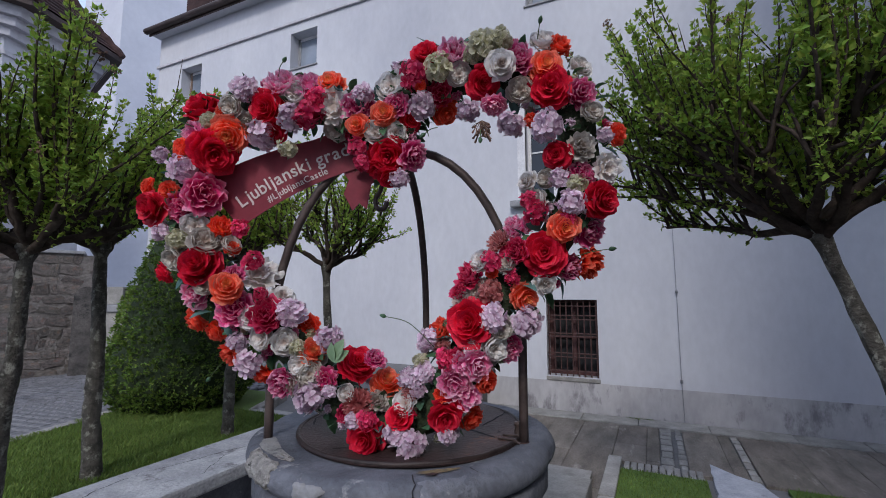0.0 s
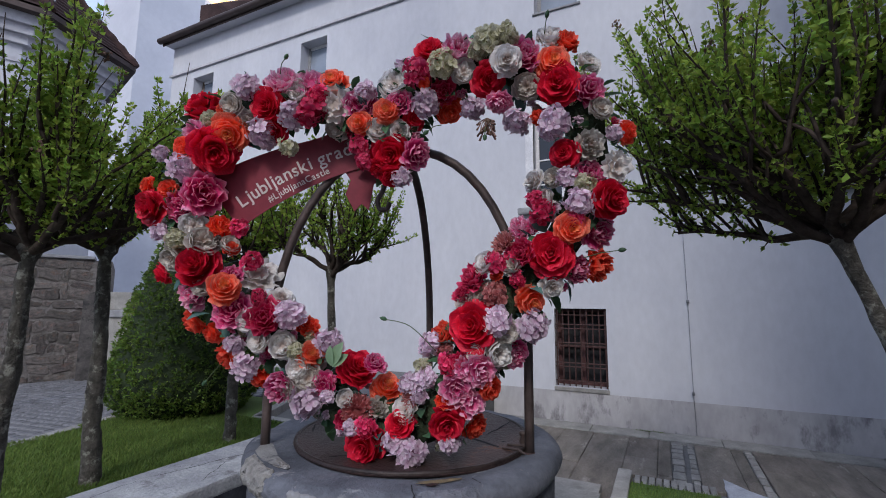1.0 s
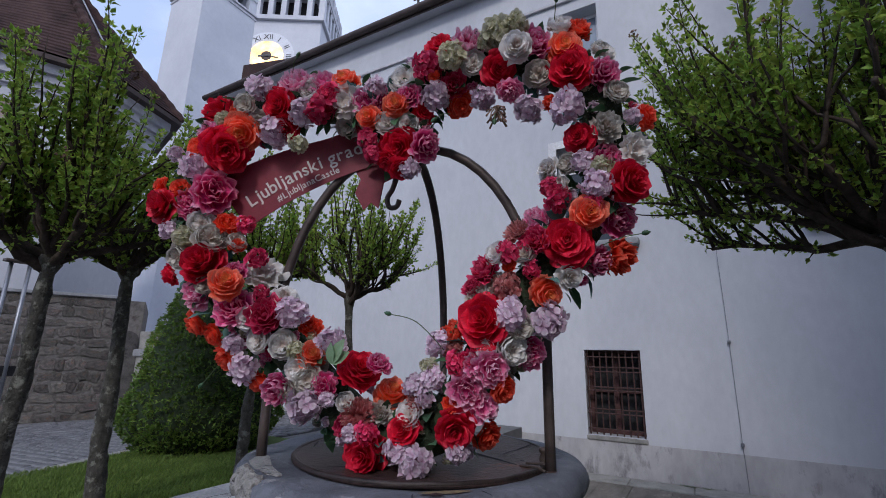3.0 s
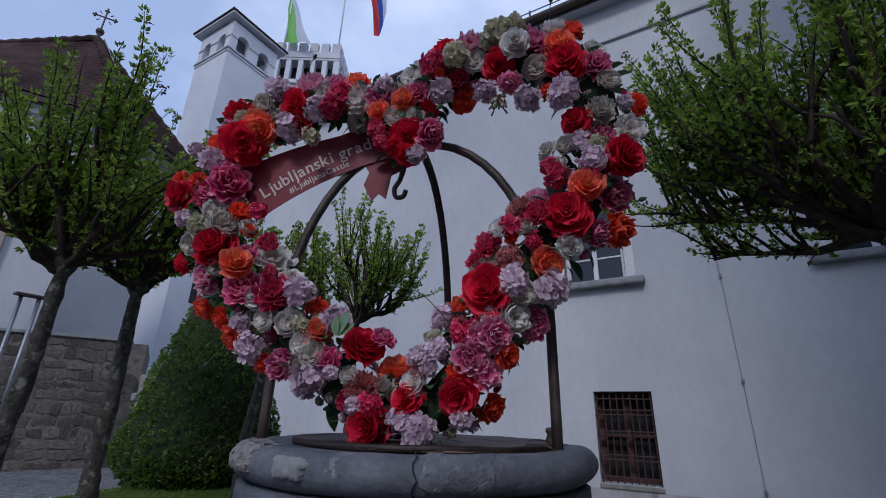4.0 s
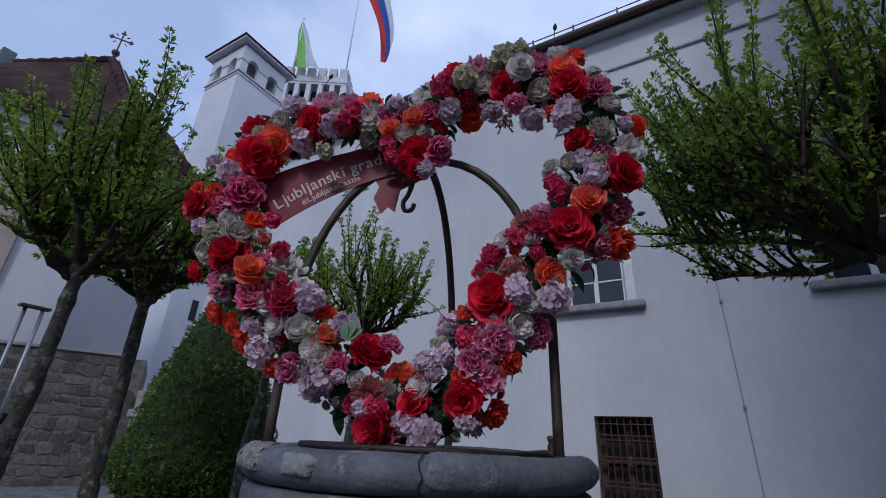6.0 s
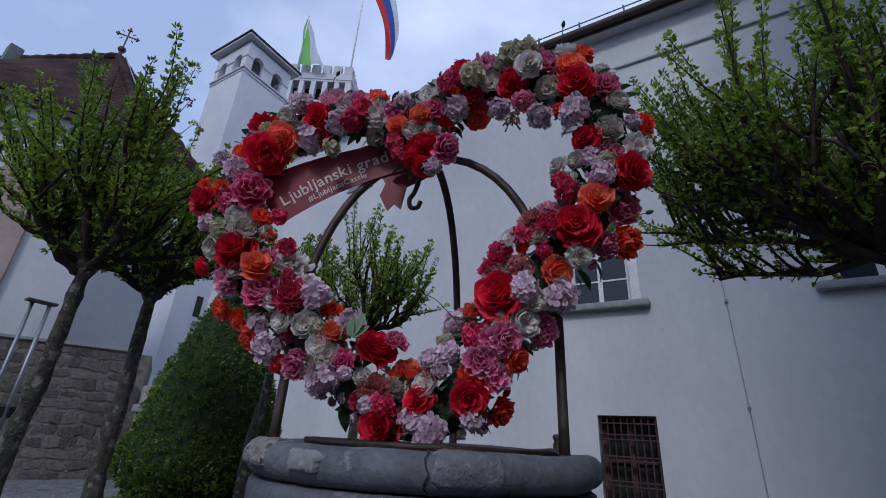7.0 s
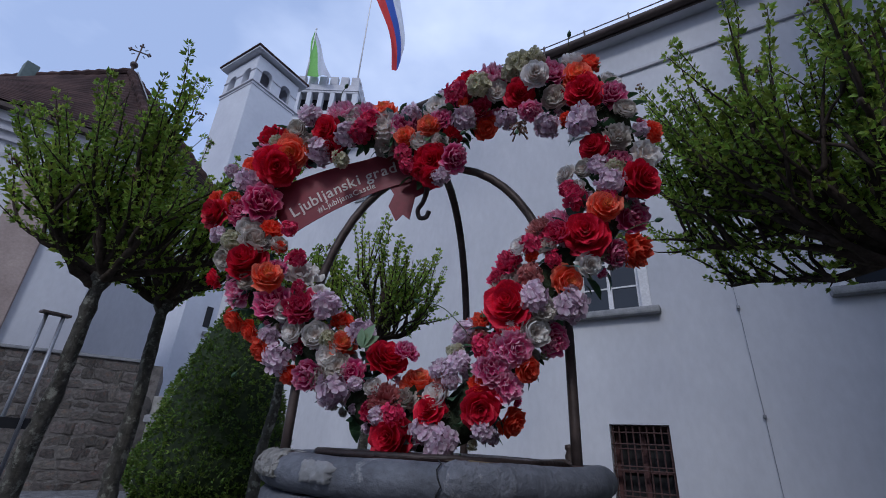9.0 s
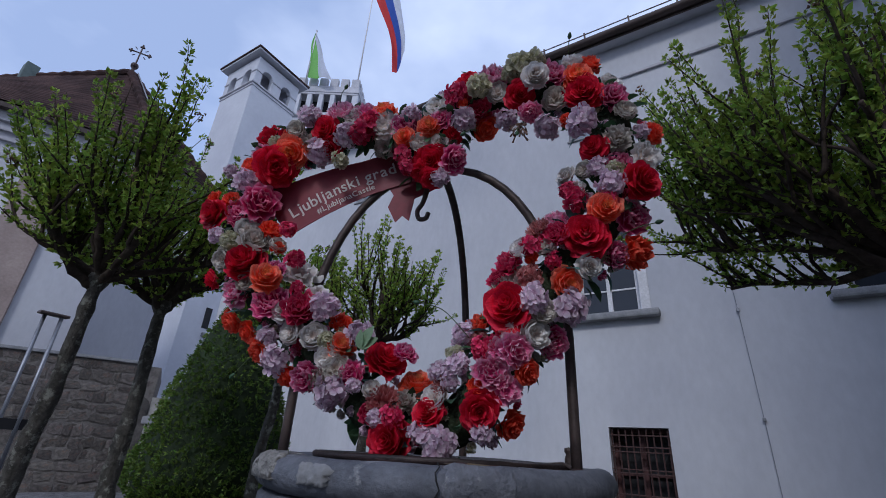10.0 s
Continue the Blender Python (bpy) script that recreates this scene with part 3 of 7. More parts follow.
boxed("loggia_core", (TX - TS + 0.9, TX - 0.9, TY + 0.9, TY + TS - 0.9, 19.7, 21.5), M_GREYWALL, tw, bev=0)
for x0, x1 in ((0, 0.42), (1.12, 1.78), (2.48, TS)):
    boxed("string_course", (TX - TS + x0, TX - TS + x1, TY - 0.05, TY, 20.56, 20.64), M_GREYWALL, tw, bev=0.01)
    boxed("string_course", (TX, TX + 0.05, TY + x0, TY + x1, 20.56, 20.64), M_GREYWALL, tw, bev=0.01)
bm = bmesh.new()
box(bm, TX - TS - 0.35, TX + 0.35, TY - 0.35, TY + TS + 0.35, 21.74, 21.86)
part("roof_slab", bm, M_FARWALL, tw, "pale boxed eaves")
verts = [(TX - TS - 0.42, TY - 0.42, 21.86), (TX + 0.42, TY - 0.42, 21.86), (TX + 0.42, TY + TS + 0.42, 21.86), (TX - TS - 0.42, TY + TS + 0.42, 21.86)]
verts += [(x, y, 21.96) for x, y, z in verts] + [(TX - TS / 2, TY + TS / 2, 22.7)]
piece("roof_cap", mesh_of("roof_cap", verts, [(3, 2, 1, 0), (0, 1, 5, 4), (1, 2, 6, 5), (2, 3, 7, 6), (3, 0, 4, 7), (4, 5, 8), (5, 6, 8), (6, 7, 8), (7, 4, 8)], M_TILE), tw, label="dark low hipped roof")
for yy, z0, z1 in ((11.45, 5.7, 6.65),):
    bm = bmesh.new()
    box(bm, TX - 0.02, TX + 0.03, yy, yy + 0.3, z0, z1)
    part("slit_window", bm, M_DARK, tw)
boxed("niche_lamp", (TX, TX + 0.2, 11.5, 11.7, 5.3, 5.5), M_STEEL, tw, bev=0.05)

# ---- the keep with the clock and flags ----
KA = math.degrees(math.atan2(2.9, 4.8))
keep = empty("clock_keep", pose(-23.67, 21.72, 0, 0, 0, KA), "tall white viewing keep with battlements and a clock", "tower")
KW, KD = 6.6, 6.0
boxed("shaft", (-KW + 0.25, -0.25, 0.25, KD - 0.25, -1, 27.4), M_FARWALL, keep, bev=0)
boxed("gallery_floor", (-KW, 0, 0, KD, 27.3, 27.7), M_FARWALL, keep, bev=0.03)
boxed("parapet", (-KW, 0, 0, KD, 29.75, 30.72), M_GREYWALL, keep, bev=0.03)
boxed("parapet_ledge", (-KW - 0.06, 0.06, -0.06, KD + 0.06, 29.98, 30.1), M_GREYWALL, keep, bev=0.02)
# Core coloured near-black to paint the shade inside the gallery openings.
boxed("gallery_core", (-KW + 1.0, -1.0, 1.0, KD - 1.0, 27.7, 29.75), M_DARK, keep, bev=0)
x = -KW
while x < -0.3:
    boxed("gallery_pillar", (x, x + 0.42, 0.02, 0.5, 27.7, 29.75), M_FARWALL, keep, bev=0.02)
    x += 1.03
for k in range(6):
    boxed("gallery_pillar", (-0.5, -0.02, 0.05 + 1.03 * k, 0.47 + 1.03 * k, 27.7, 29.75), M_FARWALL, keep, bev=0.02)
x = -KW + 0.02
while x < -0.5:
    boxed("merlon", (x, x + 0.72, 0, 0.4, 30.725, 31.64), M_GREYWALL, keep, bev=0.03)
    x += 0.97
for k in range(6):
    boxed("merlon", (-0.4, 0, 0.5 + 0.97 * k, 1.2 + 0.97 * k, 30.725, 31.64), M_GREYWALL, keep, bev=0.03)

# clock dial on the keep's front
clock = empty("tower_clock", pose(-23.67, 21.72, 0, 0, 0, KA) @ pose(-4.25, 0.22, 24.0), "white round tower clock with roman numerals and glowing gilt centre", "clock")
M_DIAL = mat("clock_dial", (0.6, 0.61, 0.66), (0.7, 0.71, 0.76), 0.6, 2, 20, 0)
M_NUM = mat("clock_numeral", (0.05, 0.05, 0.06), (0.09, 0.09, 0.1), 0.6, 4, 30, 0)
M_GLOW = bpy.data.materials.new("lit_gilt")
M_GLOW.use_nodes = True
g_b = M_GLOW.node_tree.nodes["Principled BSDF"]
g_b.inputs["Base Color"].default_value = (0.9, 0.6, 0.2, 1)
g_b.inputs["Emission Color"].default_value = (1.0, 0.66, 0.28, 1)
g_n = M_GLOW.node_tree.nodes.new("ShaderNodeTexNoise")
g_n.inputs["Scale"].default_value, g_n.inputs["Detail"].default_value = 1.1, 3.0
g_r = M_GLOW.node_tree.nodes.new("ShaderNodeMapRange")
g_r.inputs["From Min"].default_value, g_r.inputs["From Max"].default_value = 0.35, 0.62
g_r.inputs["To Min"].default_value, g_r.inputs["To Max"].default_value = 0.35, 2.4
g_c = M_GLOW.node_tree.nodes.new("ShaderNodeTexCoord")
M_GLOW.node_tree.links.new(g_c.outputs["Object"], g_n.inputs["Vector"])
M_GLOW.node_tree.links.new(g_n.outputs["Fac"], g_r.inputs["Value"])
M_GLOW.node_tree.links.new(g_r.outputs["Result"], g_b.inputs["Emission Strength"])
CR = 2.15


def disc(name, r, y0, y1, material, parent, steps=48, hole=0.0, label=""):
    prof = [(hole, y0), (r, y0), (r, y1), (hole, y1)] + ([(hole, y0)] if hole else [])
    v, f = lathe(prof, steps)
    v = [Vector((p.x, p.z, p.y)) for p in v]
    f = [tuple(reversed(q)) for q in f]
    return piece(name, mesh_of(name, v, f, material), parent, label=label)


disc("dial", CR, 0.0, -0.06, M_DIAL, clock)
disc("gilt_ring", 1.32, -0.06, -0.10, M_GLOW, clock, hole=0.42, label="glowing golden ring round the centre")
disc("hub", 0.4, -0.06, -0.09, M_RUST, clock)


def letters(body, size, align="CENTER", extrude=0.0, bold=0.0):
    cu = bpy.data.curves.new("letters", "FONT")
    cu.body, cu.size, cu.align_x, cu.extrude, cu.offset = body, size, align, extrude, bold
    ob = bpy.data.objects.new("letters", cu)
    scene.collection.objects.link(ob)
    bpy.context.view_layer.update()
    me = bpy.data.meshes.new_from_object(ob.evaluated_get(bpy.context.evaluated_depsgraph_get()))
    bpy.data.objects.remove(ob)
    bpy.data.curves.remove(cu)
    return me


for i, txt in enumerate(("XII", "I", "II", "III", "IIII", "V", "VI", "VII", "VIII", "IX", "X", "XI")):
    me = letters(txt, 0.62, extrude=0.01)
    me.materials.append(M_NUM)
    a = -30 * i
    piece("numeral", me, clock, pose(0, -0.075, 0) @ pose(0, 0, 0, 90, 0, 0) @ pose(0, 0, 0, 0, 0, a) @ pose(0, 1.52, 0))
for a, ln, w in ((100, 0.95, 0.06), (262, 0.6, 0.09)):
    bm = bmesh.new()
    box(bm, -w, w, -0.14, -0.11, -0.3, ln, bev=0.02)
    part("clock_hand", bm, M_NUM, clock, m=pose(0, 0, 0, 0, a, 0))

# flags on the keep
M_FLAG = {}
for nm, c in (("white", (0.62, 0.65, 0.74)), ("green", (0.24, 0.55, 0.14)), ("blue", (0.04, 0.1, 0.42)), ("red", (0.62, 0.05, 0.05))):
    M_FLAG[nm] = mat("flag_" + nm, tuple(0.85 * q for q in c), c, 0.8, 2, 30, 0, trans=0.3)


def flagpole(p0, p1, label):
    ob = empty("flagpole", pose(*p0), label, "flagpole", "flagpoles on the keep")
    d = Vector(p1) - Vector(p0)
    v, f = sweep([(0, 0, -0.8), d * 0.5, d], [0.075, 0.065, 0.045], 10)
    piece("pole", mesh_of("pole", v, f, M_FRAME, True), ob)
    v, f = lathe([(0.0, -0.09), (0.08, -0.04), (0.1, 0.02), (0.05, 0.1), (0.0, 0.12)], 10)
    piece("finial", mesh_of("finial", v, f, M_FRAME, True), ob, Matrix.Translation(d))
    return ob


def flag(label, top, down, out, stripes, seed, wave=0.22, wide=(1.0, 0.5), bulge=0.0, hem=0.0):
    """A limp flag: each stripe a cloth strip of its own, hung from the pole at top."""
    ob = empty("flag", pose(*top), label, "flag", "flags on the keep")
    down, out = Vector(down), Vector(out)
    side = down.cross(out).normalized()
    n = len(stripes)
    for k, name in enumerate(stripes):
        verts, faces = [], []
        cols, rowsn = 5, 18
        for r in range(rowsn + 1):
            t = r / rowsn
            for c in range(cols + 1):
                s = (k + c / cols) / n
                fold = math.sin(6.0 * s + 3.1 * t + seed) * wave * (0.3 + t) + math.sin(13 * s + 5 * t) * 0.06
                p = down * t * (1 - hem * (1 - s)) + out * (s * (wide[0] + (wide[1] - wide[0]) * t)) + side * fold
                p -= out * (bulge * math.sin(math.pi * t) + 0.05 * math.sin(7.0 * t + seed + 2 * s))
                verts.append(p)
        w = cols + 1
        for r in range(rowsn):
            for c in range(cols):
                faces.append((r * w + c, r * w + c + 1, (r + 1) * w + c + 1, (r + 1) * w + c))
        piece("stripe", mesh_of("stripe", verts, faces, M_FLAG[name], True), ob, label=name + " cloth stripe")
    return ob


flagpole((-27.31, 18.72, 31.25), (-27.34, 18.67, 36.8), "slim white flagpole on the battlements")
flagpole((-24.56, 22.22, 31.9), (-24.5, 22.2, 47.5), "tall slim white flagpole on the battlements")
flag("green and white flag hanging limp from its pole", (-27.33, 18.68, 36.4), (0.1, 0.1, -5.3), (1.95, 1.15, -0.35), ["green", "white"], 0.4, 0.14, (0.05, 1.0), 0.08)
flag("white, blue and red flag drooping from its tall pole", (-22.8, 23.2, 46.8), (1.78, 1.5, -12.8), (-1.95, -1.2, -1.0), ["white", "blue", "red"], 1.3, 0.35, (1.0, 0.5), 0.2, 0.16)

# ---- the chapel with its hipped tile roof ----
ch = empty("chapel", pose(0, 0, 0), "white chapel with dark brown tiled hip roof and moulded cornice", "house")
PLAN = [(-14.1, -0.9), (-11.65, 4.37), (-12.45, 6.6), (-15.2, 7.4), (-20.5, 5.0), (-19.5, -3.0)]
cxy = Vector((-15.4, 3.3))
CE = 7.85


def prism(bm, plan, z0, z1, grow):
    pts = []
    for x, y in plan:
        d = (Vector((x, y)) - cxy)
        d = d * (1 + grow / d.length)
        pts.append(cxy + d)
    lo = [bm.verts.new((p.x, p.y, z0)) for p in pts]
    hi = [bm.verts.new((p.x, p.y, z1)) for p in pts]
    k = len(pts)
    bm.faces.new(lo[::-1])
    bm.faces.new(hi)
    for i in range(k):
        bm.faces.new((lo[i], lo[(i + 1) % k], hi[(i + 1) % k], hi[i]))


bm = bmesh.new()
prism(bm, PLAN, -0.6, CE - 0.75, -0.62)
part("wall", bm, M_PLASTER, ch, "plain white plaster wall")
for z0, z1, g in ((CE - 1.15, CE - 1.05, -0.58), (CE - 0.75, CE - 0.55, -0.5), (CE - 0.55, CE - 0.35, -0.38), (CE - 0.35, CE - 0.12, -0.26)):
    bm = bmesh.new()
    prism(bm, PLAN, z0, z1, g)
    part("cornice", bm, M_GREYWALL, ch, "grey stepped cornice moulding")
M_PINKSTONE = mat("pinkish_render", (0.3, 0.235, 0.215), (0.42, 0.34, 0.31), 0.92, 2, 20, 0.2, 0.01)
boxed("pilaster", (-0.35, 0.45, -0.1, 0.08, -0.4, CE - 1.15), M_PINKSTONE, ch, "pinkish rendered pilaster", bev=0.01, m=pose(-12.9, 2.76, 0, 0, 0, math.degrees(math.atan2(4.51, 2.03))))
bm = bmesh.new()
prism(bm, PLAN, CE - 0.12, CE, 0.0)
part("eaves_board", bm, M_EAVE, ch, "dark eaves board")
apex, ridge_end = Vector((-14.3, 3.8, 11.45)), Vector((-19.6, 1.3, 11.45))
slopes = [(0, 1, True), (1, 2, False), (2, 3, False), (3, 4, True), (4, 5, None), (5, 0, None)]
for i, j, long_side in slopes:
    a, b = Vector((*PLAN[i], CE)), Vector((*PLAN[j], CE))
    if i == 0:
        c, d = apex, ridge_end
    elif i == 3:
        c, d = ridge_end, apex
    elif i in (4, 5):
        c = d = ridge_end
    else:
        c = d = apex
    verts, faces = [], []
    R = 26
    for r in range(R):
        for s in (0, 1):
            t = (r + s) / R
            up = Vector((0, 0, 0.045 if s == 0 else 0.0))
            verts += [a.lerp(d, t) + up, b.lerp(c, t) + up]
        o = 4 * r
        faces.append((o, o + 1, o + 3, o + 2))
        if r:
            faces.append((o - 2, o - 1, o + 1, o))
    piece("roof_slope", mesh_of("roof_slope", verts, faces, M_TILE), ch, label="brown plain-tile roof slope")
for i in (0, 1, 2):
    top = apex
    a = Vector((*PLAN[i], CE + 0.02)) if i else ridge_end
    pts, rad = [], []
    for k in range(29):
        t = k / 28
        pts.append(a.lerp(top, t))
        rad.append(0.1 + 0.03 * (k % 2))
    v, f = sweep(pts, rad, 8)
    piece("ridge_tiles", mesh_of("ridge_tiles", v, f, M_TILE), ch, label="row of half-round ridge tiles")
v, f = sweep([Vector((*PLAN[1], CE)).lerp(apex, 0.05) + Vector((0.1, 0.1, 0.1)), Vector((*PLAN[1], CE)).lerp(apex, 0.98) + Vector((0.05, 0.12, 0.12))], 0.02, 6)
piece("lightning_wire", mesh_of("lightning_wire", v, f, M_STEEL), ch)
boxed("chimney", (-17.6, -17.2, 2.0, 2.35, 10.9, 11.75), M_COPPER, ch, "small dark roof hatch chimney", bev=0.03)
cross = empty("roof_cross", pose(apex.x, apex.y, apex.z, 0, 0, 60), "dark iron cross with trefoil ends on a ball", "cross")
cross.scale = (0.7, 0.7, 0.7)
v, f = lathe([(0.0, -0.1), (0.08, -0.05), (0.07, 0.2), (0.05, 0.22), (0.13, 0.3), (0.16, 0.4), (0.13, 0.5), (0.04, 0.56), (0.0, 0.58)], 12)
piece("ball", mesh_of("ball", v, f, M_RUST, True), cross)
v, f = join_lists([sweep([(0, 0, 0.5), (0, 0, 1.6)], 0.035, 6), sweep([(-0.38, 0, 1.2), (0.38, 0, 1.2)], 0.035, 6)]
                  + [sweep([(x - 0.09, 0, z), (x + 0.09, 0, z)], 0.045, 6) for x, z in ((0, 1.55), (-0.36, 1.2), (0.36, 1.2))]
                  + [sweep([(x, 0, z - 0.09), (x, 0, z + 0.09)], 0.045, 6) for x, z in ((0, 1.6), (-0.36, 1.2), (0.36, 1.2))]
                  + [sweep([(0.16 * s, 0, 1.2 + 0.16 * u), (0.26 * s, 0, 1.2 + 0.26 * u)], 0.02, 5) for s in (-1, 1) for u in (-1, 1)])
piece("cross_arms", mesh_of("cross_arms", v, f, M_RUST), cross)


# ---- the well-head ----
WX, WYC, LIDZ = -0.925, 1.615, 1.1
well = empty("stone_well", pose(WX, WYC, Z0), "round grey limestone well-head with rolled rim, patched with mortar", "well")


def stony(p):
    k = noise.noise(p * 5.0) * 0.012 + noise.noise(p * 16.0) * 0.004 + noise.noise(p * 45.0) * 0.0014
    d = Vector((p.x, p.y, 0))
    return p + d.normalized() * k + Vector((0, 0, k * 0.5))


H = LIDZ - Z0
RC, RR, RZ = 0.533, 0.046, H - 0.062
rim_prof = [(0.34, H - 0.03), (0.46, H - 0.022), (0.5, H - 0.018)]
for k in range(11):
    a = radians(90 - 18 * k)
    rim_prof.append((RC + RR * math.cos(a), RZ + RR * math.sin(a)))
rim_prof += [(0.535, H - 0.112), (0.49, H - 0.116), (0.34, H - 0.116), (0.34, H - 0.03)]
v, f = lathe(rim_prof, 140, stony)
piece("rim", mesh_of("rim", v, f, M_STONE, True), well, label="rolled grey stone rim with worn joints")
neck = [(0.34, H - 0.118), (0.54, H - 0.118), (0.553, H - 0.126), (0.556, H - 0.15), (0.553, H - 0.186), (0.545, H - 0.2), (0.34, H - 0.2), (0.34, H - 0.118)]
v, f = lathe(neck, 140, stony)
piece("neck", mesh_of("neck", v, f, M_STONE, True), well, label="grey stone moulding below the rim")
drum = [(0.34, H - 0.202), (0.53, H - 0.202), (0.527, H - 0.22), (0.5, H - 0.27), (0.475, H - 0.34), (0.47, H - 0.5), (0.475, 0.22), (0.5, 0.17), (0.54, 0.15), (0.55, 0.02), (0.55, -0.1), (0.34, -0.1), (0.34, H - 0.202)]
v, f = lathe(drum, 80, stony)
piece("drum", mesh_of("drum", v, f, M_DRUM, True), well, label="curved stone drum under the rim")


def rim_patch(a0, a1, b0, b1, seed, material, name, label):
    """A ragged patch that sits a few millimetres proud of the rolled rim."""
    rng = random.Random(seed)
    verts, faces = [], []
    na, nb = 14, 8
    for i in range(na + 1):
        for j in range(nb + 1):
            u, w = i / na, j / nb
            edge = min(u, 1 - u, w, 1 - w)
            a = radians(a0 + (a1 - a0) * (u + (0 if 0.01 < u < 0.99 else rng.uniform(-0.12, 0.12))))
            b = radians(b0 + (b1 - b0) * (w + (0 if 0.01 < w < 0.99 else rng.uniform(-0.1, 0.1))))
            r = RR + (0.006 if edge > 0.01 else -0.012) + rng.uniform(-0.004, 0.004)
            rr = RC + r * math.cos(b)
            verts.append((rr * math.cos(a), rr * math.sin(a), RZ + r * math.sin(b)))
    w = nb + 1
    for i in range(na):
        for j in range(nb):
            faces.append((i * w + j, i * w + j + 1, (i + 1) * w + j + 1, (i + 1) * w + j))
    return piece(name, mesh_of(name, verts, faces, material, True), well, label=label)


rim_patch(234, 256, -35, 95, 3, M_MORTAR, "mortar_patch", "rough pale mortar repair")
rim_patch(266, 276, -30, 45, 5, M_SILL, "mortar_patch", "pale mortar repair")
rim_patch(304, 322, -60, 85, 8, M_INSERT, "rim_insert", "paler inserted rim stone")
# dark joints in the rim
for a in (302.6, 323.4, 20, 150):
    pts = [(0.5 * math.cos(radians(a)), 0.5 * math.sin(radians(a)), H - 0.017)]
    for k in range(8):
        b = radians(80 - 22 * k)
        pts.append(((RC + (RR + 0.0015) * math.cos(b)) * math.cos(radians(a + 0.6 * math.sin(k * 2.0))), (RC + (RR + 0.0015) * math.cos(b)) * math.sin(radians(a + 0.6 * math.sin(k * 2.0))), RZ + (RR + 0.0015) * math.sin(b)))
    v, f = sweep(pts, [0.0016 + 0.0016 * abs(noise.noise(Vector((a, k * 0.9, 0)))) for k in range(len(pts))], 5)
    piece("joint", mesh_of("joint", v, f, M_DARK), well, label="dark open joint")

# slot cut in the rim by the cover, with a lichen stain round it
def rim_spot(ang, rad, half_a, half_r, material, name, label, lift):
    verts = [(rad * math.cos(radians(ang)), rad * math.sin(radians(ang)), H - 0.0135 + lift)]
    for k in range(20):
        w = 2 * math.pi * k / 20
        j = 1 + 0.28 * noise.noise(Vector((math.cos(w) * 2, math.sin(w) * 2, ang)))
        r, b = rad + half_r * math.sin(w) * j, radians(ang + half_a * math.cos(w) * j)
        verts.append((r * math.cos(b), r * math.sin(b), H - 0.0175 + lift))
    piece(name, mesh_of(name, verts, [(0, k + 1, (k + 1) % 20 + 1) for k in range(20)], material, True), well, label=label)


rim_spot(312, 0.489, 8.0, 0.013, M_LICHEN, "lichen_stain", "dull yellow lichen stain", 0.0015)
M_PALESTAIN = mat("pale_worn_stone", (0.16, 0.16, 0.165), (0.32, 0.315, 0.3), 0.9, 9, 60, 0.9, 0.01, accent=(0.1, 0.1, 0.11), accent_at=0.54, accent_scale=15)
rim_spot(236, 0.505, 15, 0.03, M_PALESTAIN, "worn_patch", "pale worn stone beside the lid", 0.003)
rim_spot(309, 0.512, 2.2, 0.009, M_RUST, "slot", "rusted iron plug in the rim", 0.004)
rim_spot(247, 0.5, 9.0, 0.022, M_MORTAR, "mortar_patch", "rough pale mortar repair", 0.001)

# iron lid
lid = empty("iron_cover", pose(-0.9, 1.637, LIDZ - 0.026) @ Matrix.Scale(0.972, 4), "round rusted sheet-iron cover lying on the well", "well cover")
def dented(p):
    return p + Vector((0, 0, noise.noise(p * 3.0) * 0.006 + noise.noise(p * 9.0) * 0.002))
v, f = lathe([(0.0, 0.0), (0.44, 0.0), (0.456, 0.004), (0.459, 0.012), (0.453, 0.018), (0.434, 0.017), (0.33, 0.021), (0.15, 0.025), (0.0, 0.027)], 80, dented)
piece("sheet", mesh_of("sheet", v, f, M_RUST, True), lid, label="brown rusted iron sheet")
rim_pts = [(0.45 * math.cos(2 * math.pi * k / 64), 0.45 * math.sin(2 * math.pi * k / 64), 0.013 + 0.003 * noise.noise(Vector((k * 0.4, 0, 0)))) for k in range(64)]
v, f = sweep(rim_pts, 0.0095, 7, closed=True)
piece("edge_hoop", mesh_of("edge_hoop", v, f, M_LIDEDGE, True), lid, label="dark iron hoop round the lid edge")
